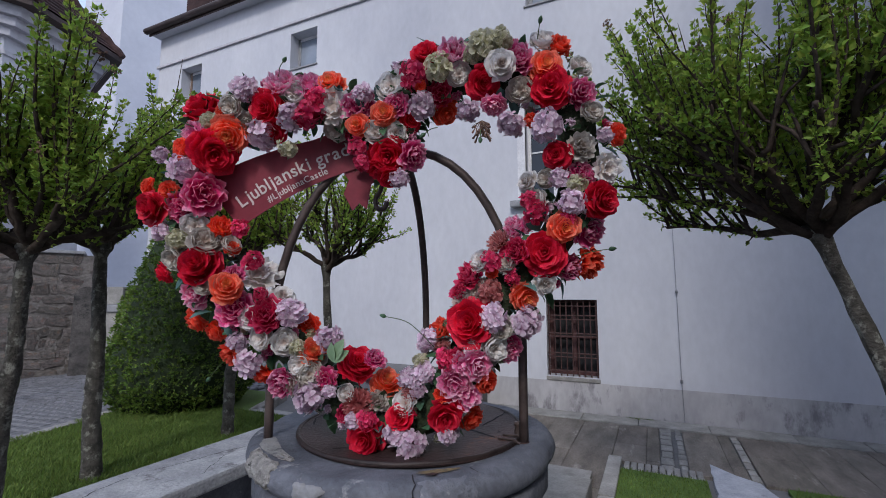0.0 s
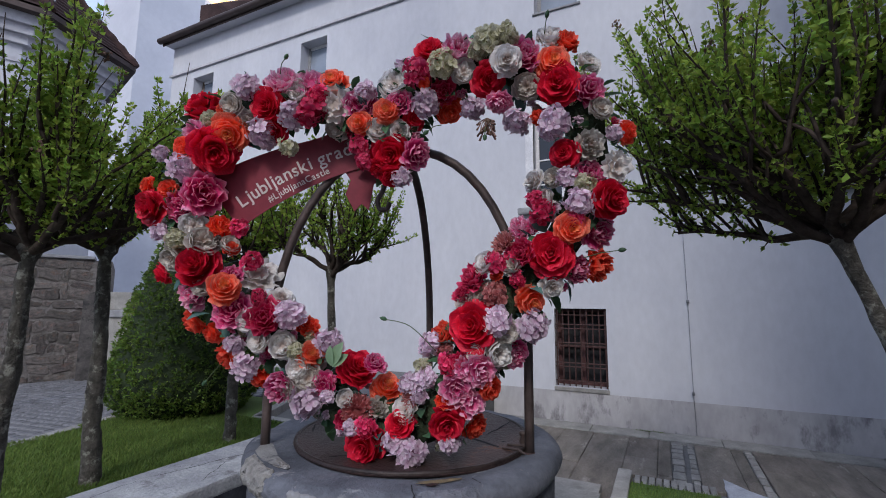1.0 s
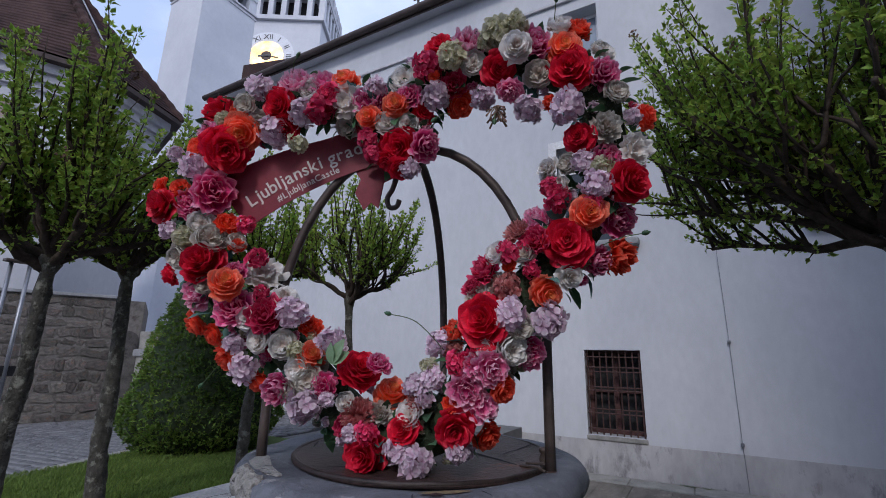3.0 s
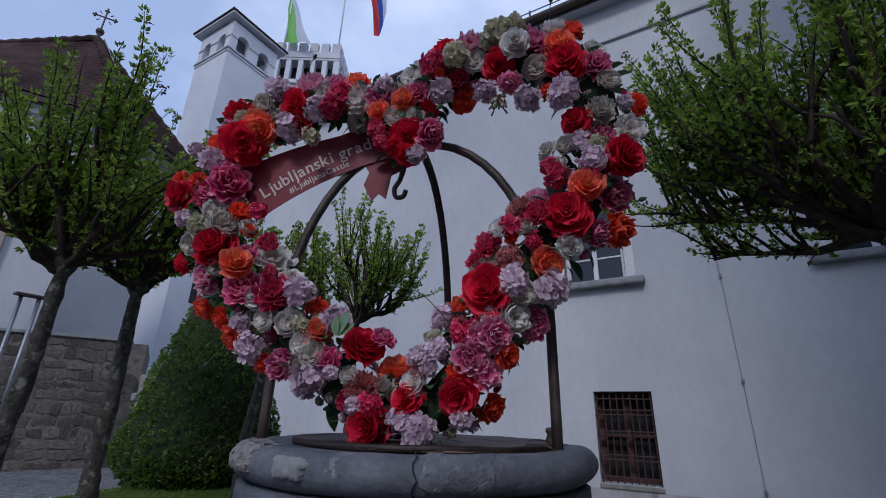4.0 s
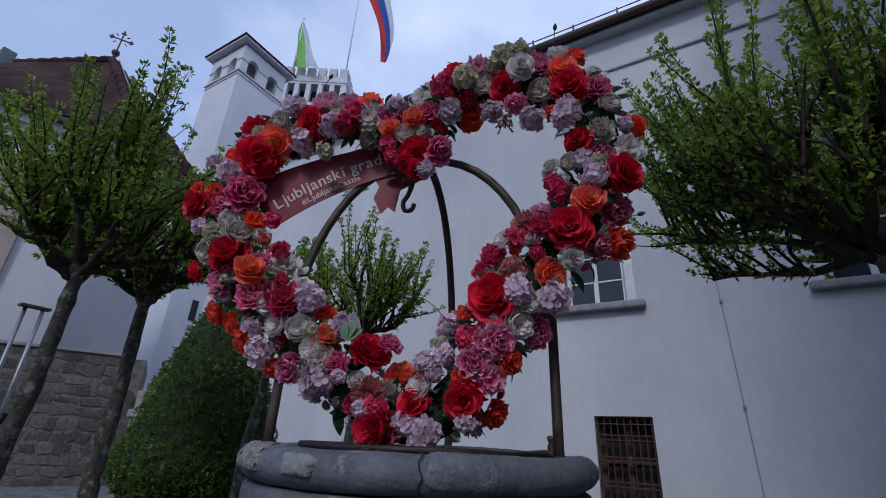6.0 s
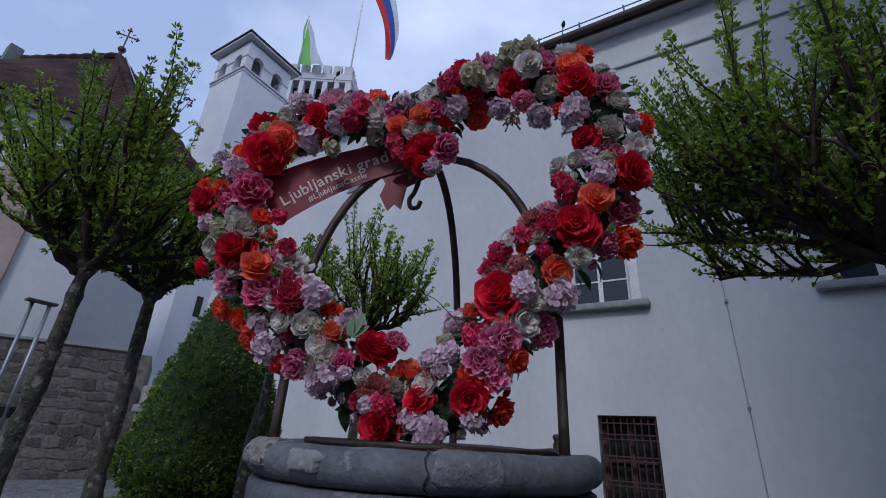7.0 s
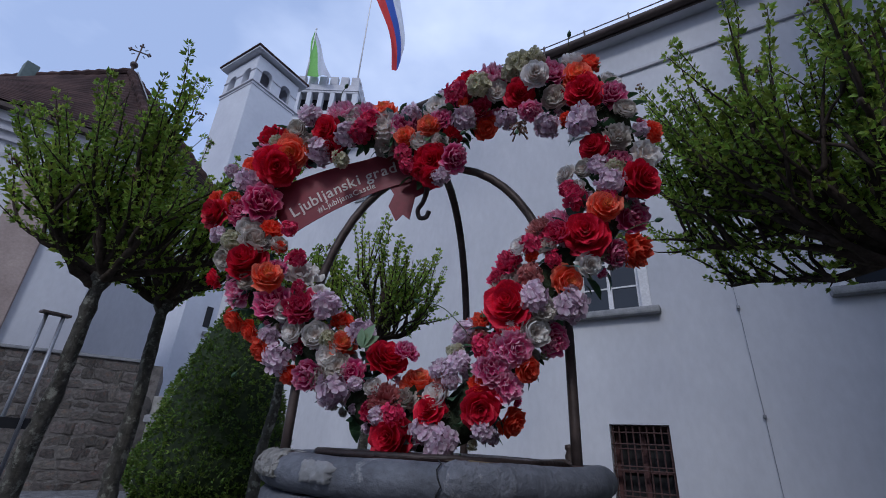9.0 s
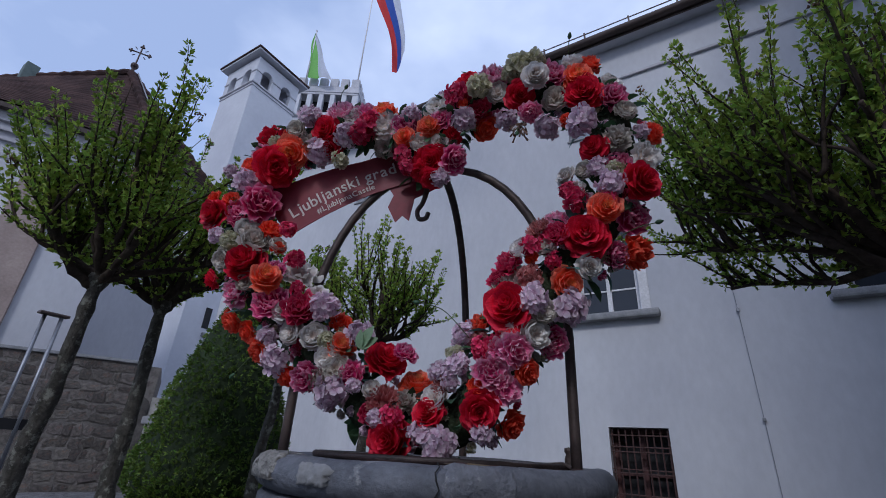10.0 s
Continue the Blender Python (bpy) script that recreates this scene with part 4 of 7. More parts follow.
# open cracks and laps in the sheet: (from, to, half width), lid plane
for (x0, y0), (x1, y1), wide in (((0.284, 0.067), (0.302, 0.329), 0.004), ((0.17, 0.02), (0.373, -0.044), 0.009), ((0.12, -0.09), (0.225, -0.15), 0.003), ((-0.094, -0.4), (-0.046, -0.36), 0.004), ((-0.046, -0.36), (0.02, -0.34), 0.005), ((-0.347, -0.2), (-0.41, -0.113), 0.004), ((-0.41, -0.113), (-0.41, 0.03), 0.004), ((0.36, 0.02), (0.37, 0.035), 0.006)):
    n = 9
    line = []
    for k in range(n + 1):
        t = k / n
        x, y = x0 + (x1 - x0) * t, y0 + (y1 - y0) * t
        wob = 0.006 * noise.noise(Vector((x0 * 9, t * 4, 1)))
        rr = math.hypot(x, y)
        line.append(dented(Vector((x + wob, y - wob, 0.0275 - 0.021 * rr))) + Vector((0, 0, 0.0012)))
    side = Vector((y0 - y1, x1 - x0, 0)).normalized()
    v, f = [], []
    for k, c in enumerate(line):
        half = side * wide * (0.3 + 0.7 * math.sin(math.pi * (0.1 + 0.85 * k / n))) * (1 + 0.5 * noise.noise(c * 60))
        v += [c - half, c + Vector((0, 0, 0.0006)), c + half]
        if k:
            f += [(3 * k - 3, 3 * k, 3 * k + 1, 3 * k - 2), (3 * k - 2, 3 * k + 1, 3 * k + 2, 3 * k - 1)]
    piece("crack", mesh_of("crack", v, f, M_DARK), lid, label="dark open crack in the sheet")
for a in (331, 338):
    a = radians(a + 22)
    v, f = sweep([(0.39 * math.cos(a), 0.39 * math.sin(a), 0.02), (0.45 * math.cos(a), 0.45 * math.sin(a), 0.024), (0.475 * math.cos(a), 0.475 * math.sin(a), 0.014)], [0.004, 0.005, 0.0045], 7)
    piece("hinge_strap", mesh_of("hinge_strap", v, f, M_IRON), lid)
a = radians(2)
v, f = join_lists([lathe([(0.0, -0.01), (0.02, 0.0), (0.022, 0.03), (0.014, 0.05), (0.022, 0.06), (0.02, 0.075), (0.0, 0.08)], 10)])
piece("hasp_knob", mesh_of("hasp_knob", v, f, M_IRON, True), lid, Matrix.Translation((0.445 * math.cos(a), 0.445 * math.sin(a), 0.016)) @ Matrix.Scale(0.7, 4))

# wrought-iron hoop over the well
AZ = 22.0
arch_top = empty("iron_hoop", pose(-0.868, 1.445, LIDZ - 0.05, 0, 0, AZ), "dark wrought-iron hoop of three arms with a hook over the well", "iron hoop")
AR, SPR = 0.465, 0.42


def hoop_arm(turn, name="arm"):
    pts = [Vector((AR, 0, 0)), Vector((AR, 0, 0.14)), Vector((AR, 0, 0.28)), Vector((AR, 0, SPR))]
    for k in range(1, 13):
        a = radians(90 * k / 12)
        pts.append(Vector((AR * math.cos(a) ** 0.86, 0, SPR + 0.69 * math.sin(a) ** 1.12)))
    m = pose(0, 0, 0, 0, 0, turn)
    v, f = sweep([m @ p for p in pts], 0.0165, 8)
    return piece(name, mesh_of(name, v, f, M_IRON, True), arch_top, label="bent square iron bar")


for t in (0, 180, 81):
    hoop_arm(t)
hook = spline([(0, 0, SPR + 0.69), (0, 0, SPR + 0.57), (-0.012, 0, SPR + 0.51), (-0.03, 0, SPR + 0.475), (-0.022, 0, SPR + 0.44), (0.004, 0, SPR + 0.44), (0.014, 0, SPR + 0.465)], 5)
v, f = sweep(hook, [0.011] * 8 + [0.0095] * (len(hook) - 8), 8)
piece("hook", mesh_of("hook", v, f, M_IRON, True), arch_top, Matrix.Translation((-0.05, -0.01, 0.02)), "hanging iron hook")
for t in (0, 180, 81):
    m = pose(0, 0, 0, 0, 0, t)
    v, f = lathe([(0.0, -0.02), (0.021, -0.02), (0.022, 0.004), (0.018, 0.01), (0.0, 0.011)], 10)
    piece("foot", mesh_of("foot", v, f, M_RUST, True), arch_top, m @ Matrix.Translation((AR, 0, 0.026)), "rusty leaded foot")


# ---- the flower heart ----
HEART = pose(-0.82, 1.227, 1.75, 6.6, 0, 15.6)
heart = empty("flower_heart", HEART, "large heart-shaped wreath of red, orange, pink and white artificial flowers", "flower wreath")
OUTLINE = [(0.006, 0.37), (0.049, 0.518), (0.179, 0.614), (0.343, 0.627), (0.501, 0.599), (0.634, 0.505), (0.677, 0.349), (0.66, 0.184), (0.595, 0.032), (0.489, -0.086), (0.376, -0.207), (0.296, -0.336), (0.233, -0.457), (0.124, -0.58), (-0.008, -0.605), (-0.155, -0.538), (-0.286, -0.413), (-0.425, -0.303), (-0.581, -0.21), (-0.699, -0.07), (-0.776, 0.104), (-0.777, 0.279), (-0.691, 0.44), (-0.54, 0.52), (-0.359, 0.546), (-0.183, 0.532), (-0.064, 0.472)]
RED_ROSES = [(-0.721, 0.113, 0.561, 0.145), (-0.422, 0.07, 0.517, 0.138), (-0.601, 0.041, 0.355, 0.162), (-0.854, 0.01, 0.167, 0.126), (0.024, 0.093, 0.325, 0.145), (0.16, 0.128, 0.688, 0.114), (0.364, 0.079, 0.548, 0.109), (0.576, 0.07, 0.518, 0.131), (0.589, 0.076, 0.299, 0.091), (0.734, 0.045, 0.143, 0.116), (0.546, 0.034, -0.015, 0.143), (0.305, 0.001, -0.235, 0.151), (0.229, -0.024, -0.537, 0.114), (-0.04, -0.021, -0.617, 0.129), (-0.657, 0.007, -0.034, 0.148), (-0.081, 0.056, -0.383, 0.132), (0.075, -0.019, -0.539, 0.091), (-0.895, 0.165, -0.08, 0.085), (0.1, 0.131, 0.45, 0.076), (0.035, 0.078, 0.241, 0.085), (-0.015, 0.076, 0.272, 0.07), (-0.405, 0.09, 0.43, 0.094)]
ORANGE_ROSES = [(-0.556, 0.049, 0.419, 0.13), (-0.197, 0.168, 0.611, 0.113), (0.565, 0.075, 0.592, 0.102), (0.611, 0.021, 0.059, 0.102), (0.489, 0.055, -0.166, 0.095), (-0.519, -0.029, -0.109, 0.108), (0.009, 0.102, -0.457, 0.115), (-0.237, 0.035, -0.342, 0.09), (-0.08, 0.074, 0.437, 0.086), (0.015, 0.077, 0.474, 0.085)]
CORAL_BLOOMS = [(0.616, 0.134, 0.68, 0.091), (0.71, 0.226, -0.067, 0.108), (0.22, 0.215, 0.48, 0.099), (0.803, 0.19, 0.374, 0.085), (0.184, 0.155, -0.282, 0.097), (0.364, 0.006, -0.431, 0.072), (0.309, 0.108, -0.577, 0.089), (-0.28, 0.093, -0.255, 0.073), (-0.726, 0.078, -0.263, 0.097), (-0.655, 0.084, -0.299, 0.088), (-0.549, 0.02, -0.369, 0.092), (-0.466, 0.076, -0.449, 0.082), (0.146, 0.096, 0.56, 0.043), (0.509, 0.084, 0.412, 0.05), (-0.798, 0.037, 0.231, 0.07), (-0.731, 0.055, 0.365, 0.087), (-0.588, 0.059, 0.101, 0.078), (0.378, 0.053, -0.076, 0.044), (-0.545, 0.053, 0.018, 0.057), (-0.58, 0.048, 0.51, 0.045), (-0.752, 0.054, 0.395, 0.062), (-0.887, 0.042, 0.249, 0.071), (0.213, -0.011, -0.467, 0.043)]
WHITE_ROSES = [(-0.321, 0.099, 0.57, 0.094), (-0.016, 0.088, 0.415, 0.09), (0.052, 0.112, 0.407, 0.083), (0.033, 0.113, 0.578, 0.115), (0.276, 0.108, 0.594, 0.085), (0.422, 0.032, 0.588, 0.097), (0.557, 0.121, 0.695, 0.083), (0.691, 0.224, 0.616, 0.079), (0.493, 0.114, 0.219, 0.08), (0.523, 0.103, 0.156, 0.079), (0.338, 0.062, -0.039, 0.082), (0.552, 0.049, -0.119, 0.079), (0.39, 0.02, -0.321, 0.086), (-0.693, 0.048, 0.099, 0.095), (-0.377, 0.085, -0.159, 0.102), (-0.341, 0.026, -0.313, 0.094), (-0.431, 0.024, -0.3, 0.083), (-0.467, 0.016, -0.224, 0.083), (-0.277, 0.009, -0.385, 0.081), (0.088, -0.002, -0.499, 0.081), (0.313, 0.009, -0.316, 0.069), (-0.115, 0.015, -0.478, 0.057)]
CREAM_ROSES = [(-0.185, 0.137, 0.439, 0.091), (0.483, 0.091, 0.521, 0.089), (0.671, 0.068, 0.32, 0.086), (0.712, 0.096, 0.438, 0.073), (-0.639, 0.036, 0.046, 0.106), (-0.596, 0.07, 0.056, 0.083), (-0.787, 0.04, -0.019, 0.091), (-0.241, 0.009, -0.417, 0.077), (-0.504, 0.082, 0.461, 0.094), (-0.546, 0.047, 0.523, 0.085), (-0.648, 0.027, -0.111, 0.077), (0.281, 0.048, -0.162, 0.078), (0.324, 0.067, -0.132, 0.086), (0.413, 0.016, -0.257, 0.075), (-0.014, 0.04, -0.508, 0.069), (0.556, 0.091, 0.226, 0.067), (0.424, 0.046, -0.048, 0.062), (-0.303, -0.005, -0.455, 0.069), (-0.55, 0.057, 0.03, 0.069)]
OPEN_CREAM_BLOOMS = [(-0.469, 0.094, -0.071, 0.128), (0.755, 0.084, 0.247, 0.086), (-0.177, 0.107, 0.515, 0.101)]
MAGENTA_PEONIES = [(-0.081, 0.116, 0.512, 0.113), (-0.652, 0.05, 0.217, 0.152), (-0.751, 0.046, 0.17, 0.095), (0.055, 0.094, 0.502, 0.082), (0.677, 0.092, 0.5, 0.095), (0.705, 0.145, 0.048, 0.102), (0.437, 0.113, -0.338, 0.092), (-0.34, -0.011, -0.449, 0.1), (-0.523, 0.005, -0.193, 0.122), (-0.189, 0.015, -0.437, 0.081), (0.641, 0.133, -0.074, 0.087), (-0.517, 0.015, -0.071, 0.067), (0.123, 0.087, 0.321, 0.093), (0.669, 0.09, 0.234, 0.099), (0.477, 0.075, 0.623, 0.1), (-0.016, 0.04, -0.362, 0.069)]
ROSY_PEONIES = [(-0.373, 0.092, 0.616, 0.118), (-0.269, 0.106, 0.601, 0.09), (0.264, 0.108, 0.678, 0.108), (0.449, 0.15, 0.074, 0.093), (0.286, -0.001, -0.368, 0.068), (0.336, -0.014, -0.373, 0.089), (0.259, -0.006, -0.431, 0.108), (0.306, 0.005, -0.474, 0.072), (-0.704, 0.04, -0.147, 0.098), (0.391, 0.093, 0.468, 0.079), (-0.707, 0.063, 0.442, 0.083), (0.427, 0.107, -0.346, 0.065)]
LILAC_HYDRANGEAS = [(-0.497, 0.076, 0.59, 0.106), (-0.327, 0.082, 0.48, 0.113), (-0.447, 0.097, 0.428, 0.12), (0.139, 0.121, 0.5, 0.106), (0.308, 0.113, 0.471, 0.089), (0.45, 0.105, 0.415, 0.098), (0.566, 0.065, 0.387, 0.113), (0.6, 0.078, 0.222, 0.073), (0.629, 0.033, 0.135, 0.095), (0.383, 0.015, -0.223, 0.104), (0.481, 0.051, -0.241, 0.113), (0.155, 0.087, -0.312, 0.089), (-0.327, 0.052, -0.219, 0.115), (-0.19, 0.061, -0.312, 0.107), (-0.243, 0.005, -0.493, 0.115), (-0.492, 0.048, -0.391, 0.113), (-0.737, 0.052, 0.311, 0.112), (-0.827, 0.051, 0.363, 0.067), (0.155, 0.03, -0.404, 0.075), (0.096, 0.033, -0.426, 0.075), (0.062, -0.01, -0.598, 0.088), (0.115, -0.017, -0.623, 0.109)]
SMALL_LILAC_HEADS = [(0.23, -0.015, -0.591, 0.068), (-0.821, 0.037, 0.081, 0.079), (-0.066, 0.104, 0.547, 0.08), (0.067, 0.077, 0.243, 0.077), (0.75, 0.141, 0.361, 0.064), (-0.172, 0.007, -0.474, 0.053), (0.134, 0.015, -0.46, 0.067), (-0.52, 0.027, -0.316, 0.08), (-0.084, -0.004, -0.565, 0.064)]
GREEN_HYDRANGEAS = [(0.362, 0.076, 0.667, 0.108), (0.418, 0.078, 0.681, 0.082), (0.208, 0.087, 0.609, 0.099), (-0.754, 0.045, 0.051, 0.087), (-0.337, 0.075, 0.368, 0.072), (-0.29, 0.024, -0.331, 0.062), (0.652, 0.07, 0.192, 0.076), (-0.634, 0.065, 0.477, 0.07), (0.329, 0.09, 0.645, 0.068), (0.138, 0.046, -0.375, 0.057)]
CRIMSON_CLUSTERS = [(0.125, 0.103, 0.601, 0.094), (0.205, 0.124, 0.534, 0.086), (-0.264, 0.086, 0.487, 0.101), (-0.235, 0.104, 0.545, 0.069), (0.293, 0.065, -0.085, 0.083), (0.379, 0.057, -0.043, 0.067), (0.442, 0.048, -0.094, 0.051), (0.262, 0.051, -0.14, 0.052), (-0.08, 0.076, 0.355, 0.067), (-0.06, 0.074, 0.303, 0.055), (-0.402, 0.016, -0.215, 0.11), (-0.434, 0.034, -0.151, 0.048), (0.223, 0.032, -0.362, 0.067), (0.267, 0.011, -0.348, 0.058), (-0.481, 0.066, -0.032, 0.073), (-0.518, 0.056, 0.084, 0.061), (-0.115, 0.009, -0.548, 0.068), (0.527, 0.09, 0.114, 0.074), (0.501, 0.095, 0.154, 0.056), (0.452, 0.045, -0.007, 0.087), (0.619, 0.03, 0.082, 0.053), (-0.037, -0.012, -0.56, 0.063)]
DUSTY_CARNATIONS = [(0.399, 0.07, 0.023, 0.071), (0.373, 0.055, -0.141, 0.081), (-0.072, 0.018, -0.518, 0.095), (0.209, 0.085, -0.326, 0.054), (0.108, 0.011, -0.465, 0.056)]
BULGE = (0.046, 0.012, 0.074, -0.014, 0.034, -0.022)


def swell(u, w):
    """How far the front of the wreath stands off the heart's upright plane."""
    return BULGE[0] + BULGE[1] * u + BULGE[2] * w + BULGE[3] * u * u + BULGE[4] * u * w + BULGE[5] * w * w


ring = [Vector((p.x, swell(p.x, p.z) + 0.11, p.z)) for p in spline([(u, 0, w) for u, w in OUTLINE], 8, True)]


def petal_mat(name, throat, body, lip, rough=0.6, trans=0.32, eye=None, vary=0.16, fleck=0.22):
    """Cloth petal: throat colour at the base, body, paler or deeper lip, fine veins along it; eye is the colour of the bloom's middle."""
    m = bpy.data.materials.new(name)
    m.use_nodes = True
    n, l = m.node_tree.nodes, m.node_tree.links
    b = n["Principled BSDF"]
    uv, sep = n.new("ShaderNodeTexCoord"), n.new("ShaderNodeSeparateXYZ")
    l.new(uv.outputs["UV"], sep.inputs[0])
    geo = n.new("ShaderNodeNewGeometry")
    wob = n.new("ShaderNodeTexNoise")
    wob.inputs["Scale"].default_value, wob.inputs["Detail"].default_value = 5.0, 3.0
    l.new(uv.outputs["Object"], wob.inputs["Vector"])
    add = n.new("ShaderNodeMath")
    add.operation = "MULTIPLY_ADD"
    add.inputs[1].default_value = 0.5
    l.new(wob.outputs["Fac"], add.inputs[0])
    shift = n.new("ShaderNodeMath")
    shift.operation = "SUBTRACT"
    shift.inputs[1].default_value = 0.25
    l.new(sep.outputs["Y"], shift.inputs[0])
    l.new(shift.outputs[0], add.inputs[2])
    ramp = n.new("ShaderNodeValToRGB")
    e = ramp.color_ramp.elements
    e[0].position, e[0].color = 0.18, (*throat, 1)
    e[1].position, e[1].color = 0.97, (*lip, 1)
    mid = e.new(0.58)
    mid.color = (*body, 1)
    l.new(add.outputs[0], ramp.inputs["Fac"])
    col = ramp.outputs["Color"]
    if eye:
        osep, dist = n.new("ShaderNodeVectorMath"), n.new("ShaderNodeVectorMath")
        osep.operation, dist.operation = "MULTIPLY", "LENGTH"
        osep.inputs[1].default_value = (1, 1, 0)
        l.new(uv.outputs["Object"], osep.inputs[0])
        l.new(osep.outputs["Vector"], dist.inputs[0])
        near = n.new("ShaderNodeMapRange")
        near.inputs["From Min"].default_value, near.inputs["From Max"].default_value = 0.05, 0.16
        near.inputs["To Min"].default_value, near.inputs["To Max"].default_value = 0.85, 0.0
        l.new(dist.outputs["Value"], near.inputs["Value"])
        mx = n.new("ShaderNodeMixRGB")
        mx.inputs[2].default_value = (*eye, 1)
        l.new(near.outputs["Result"], mx.inputs[0])
        l.new(col, mx.inputs[1])
        col = mx.outputs["Color"]
    veins = n.new("ShaderNodeTexNoise")
    veins.inputs["Scale"].default_value, veins.inputs["Detail"].default_value = 1.0, 5.0
    vm = n.new("ShaderNodeMapping")
    vm.inputs["Scale"].default_value = (22, 3, 1)
    l.new(uv.outputs["UV"], vm.inputs["Vector"])
    l.new(vm.outputs["Vector"], veins.inputs["Vector"])
    vr = n.new("ShaderNodeMapRange")
    vr.inputs["From Min"].default_value, vr.inputs["From Max"].default_value = 0.3, 0.7
    vr.inputs["To Min"].default_value, vr.inputs["To Max"].default_value = 1 - fleck, 1 + 0.5 * fleck
    l.new(veins.outputs["Fac"], vr.inputs["Value"])
    isl, obj = n.new("ShaderNodeMapRange"), n.new("ShaderNodeMapRange")
    info = n.new("ShaderNodeObjectInfo")
    for node, src, amount in ((isl, geo.outputs["Random Per Island"], vary), (obj, info.outputs["Random"], vary * 0.8)):
        node.inputs["To Min"].default_value, node.inputs["To Max"].default_value = 1 - amount, 1 + amount * 0.6
        l.new(src, node.inputs["Value"])
    p1, p2 = n.new("ShaderNodeMath"), n.new("ShaderNodeMath")
    p1.operation = p2.operation = "MULTIPLY"
    l.new(isl.outputs["Result"], p1.inputs[0])
    l.new(obj.outputs["Result"], p1.inputs[1])
    l.new(p1.outputs[0], p2.inputs[0])
    l.new(vr.outputs["Result"], p2.inputs[1])
    hsv = n.new("ShaderNodeHueSaturation")
    l.new(p2.outputs[0], hsv.inputs["Value"])
    l.new(col, hsv.inputs["Color"])
    l.new(hsv.outputs["Color"], b.inputs["Base Color"])
    b.inputs["Roughness"].default_value, b.inputs["Specular IOR Level"].default_value = rough, 0.3
    bp = n.new("ShaderNodeBump")
    bp.inputs["Strength"].default_value, bp.inputs["Distance"].default_value = 0.35, 0.002
    l.new(veins.outputs["Fac"], bp.inputs["Height"])
    l.new(bp.outputs["Normal"], b.inputs["Normal"])
    ts, ms = n.new("ShaderNodeBsdfTranslucent"), n.new("ShaderNodeMixShader")
    l.new(hsv.outputs["Color"], ts.inputs["Color"])
    ms.inputs[0].default_value = trans
    l.new(b.outputs["BSDF"], ms.inputs[1])
    l.new(ts.outputs["BSDF"], ms.inputs[2])
    l.new(ms.outputs["Shader"], n["Material Output"].inputs["Surface"])
    return m


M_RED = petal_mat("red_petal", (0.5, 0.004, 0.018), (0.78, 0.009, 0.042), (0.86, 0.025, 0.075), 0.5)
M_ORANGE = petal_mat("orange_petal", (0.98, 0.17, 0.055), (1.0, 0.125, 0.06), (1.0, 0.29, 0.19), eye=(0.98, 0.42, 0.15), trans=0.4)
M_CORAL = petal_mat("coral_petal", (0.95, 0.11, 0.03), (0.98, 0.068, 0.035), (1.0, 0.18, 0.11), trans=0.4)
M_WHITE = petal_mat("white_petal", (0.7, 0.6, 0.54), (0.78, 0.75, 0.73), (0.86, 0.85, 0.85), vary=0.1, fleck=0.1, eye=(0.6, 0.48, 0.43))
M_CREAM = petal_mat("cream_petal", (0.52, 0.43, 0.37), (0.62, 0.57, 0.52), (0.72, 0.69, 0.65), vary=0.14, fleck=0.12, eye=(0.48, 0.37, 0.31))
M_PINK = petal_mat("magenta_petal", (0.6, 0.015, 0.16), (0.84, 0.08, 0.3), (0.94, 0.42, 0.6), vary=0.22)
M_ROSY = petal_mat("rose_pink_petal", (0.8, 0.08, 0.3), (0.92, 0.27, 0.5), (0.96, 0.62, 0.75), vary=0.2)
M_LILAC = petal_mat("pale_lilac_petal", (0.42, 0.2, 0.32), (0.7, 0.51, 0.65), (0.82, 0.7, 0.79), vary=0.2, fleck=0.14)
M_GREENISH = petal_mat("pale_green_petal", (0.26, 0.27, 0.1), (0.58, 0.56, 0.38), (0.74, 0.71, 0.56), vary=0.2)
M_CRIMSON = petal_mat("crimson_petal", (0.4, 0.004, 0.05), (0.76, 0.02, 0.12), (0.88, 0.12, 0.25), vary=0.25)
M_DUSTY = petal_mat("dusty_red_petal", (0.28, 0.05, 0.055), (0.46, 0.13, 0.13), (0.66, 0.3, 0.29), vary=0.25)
M_ROSELEAF = mat("silk_leaf", (0.03, 0.085, 0.04), (0.085, 0.17, 0.08), 0.5, 10, 60, 0.2, 0.003, piece=0.4, trans=0.2, spec=0.4)
M_TEAL = mat("blue_green_leaf", (0.05, 0.12, 0.115), (0.13, 0.25, 0.23), 0.6, 10, 60, 0.2, 0.003, piece=0.3, trans=0.18, spec=0.3)
M_MOSS = mat("dark_foliage_core", (0.02, 0.035, 0.018), (0.05, 0.07, 0.035), 0.95, 12, 60, 0.8, 0.02)


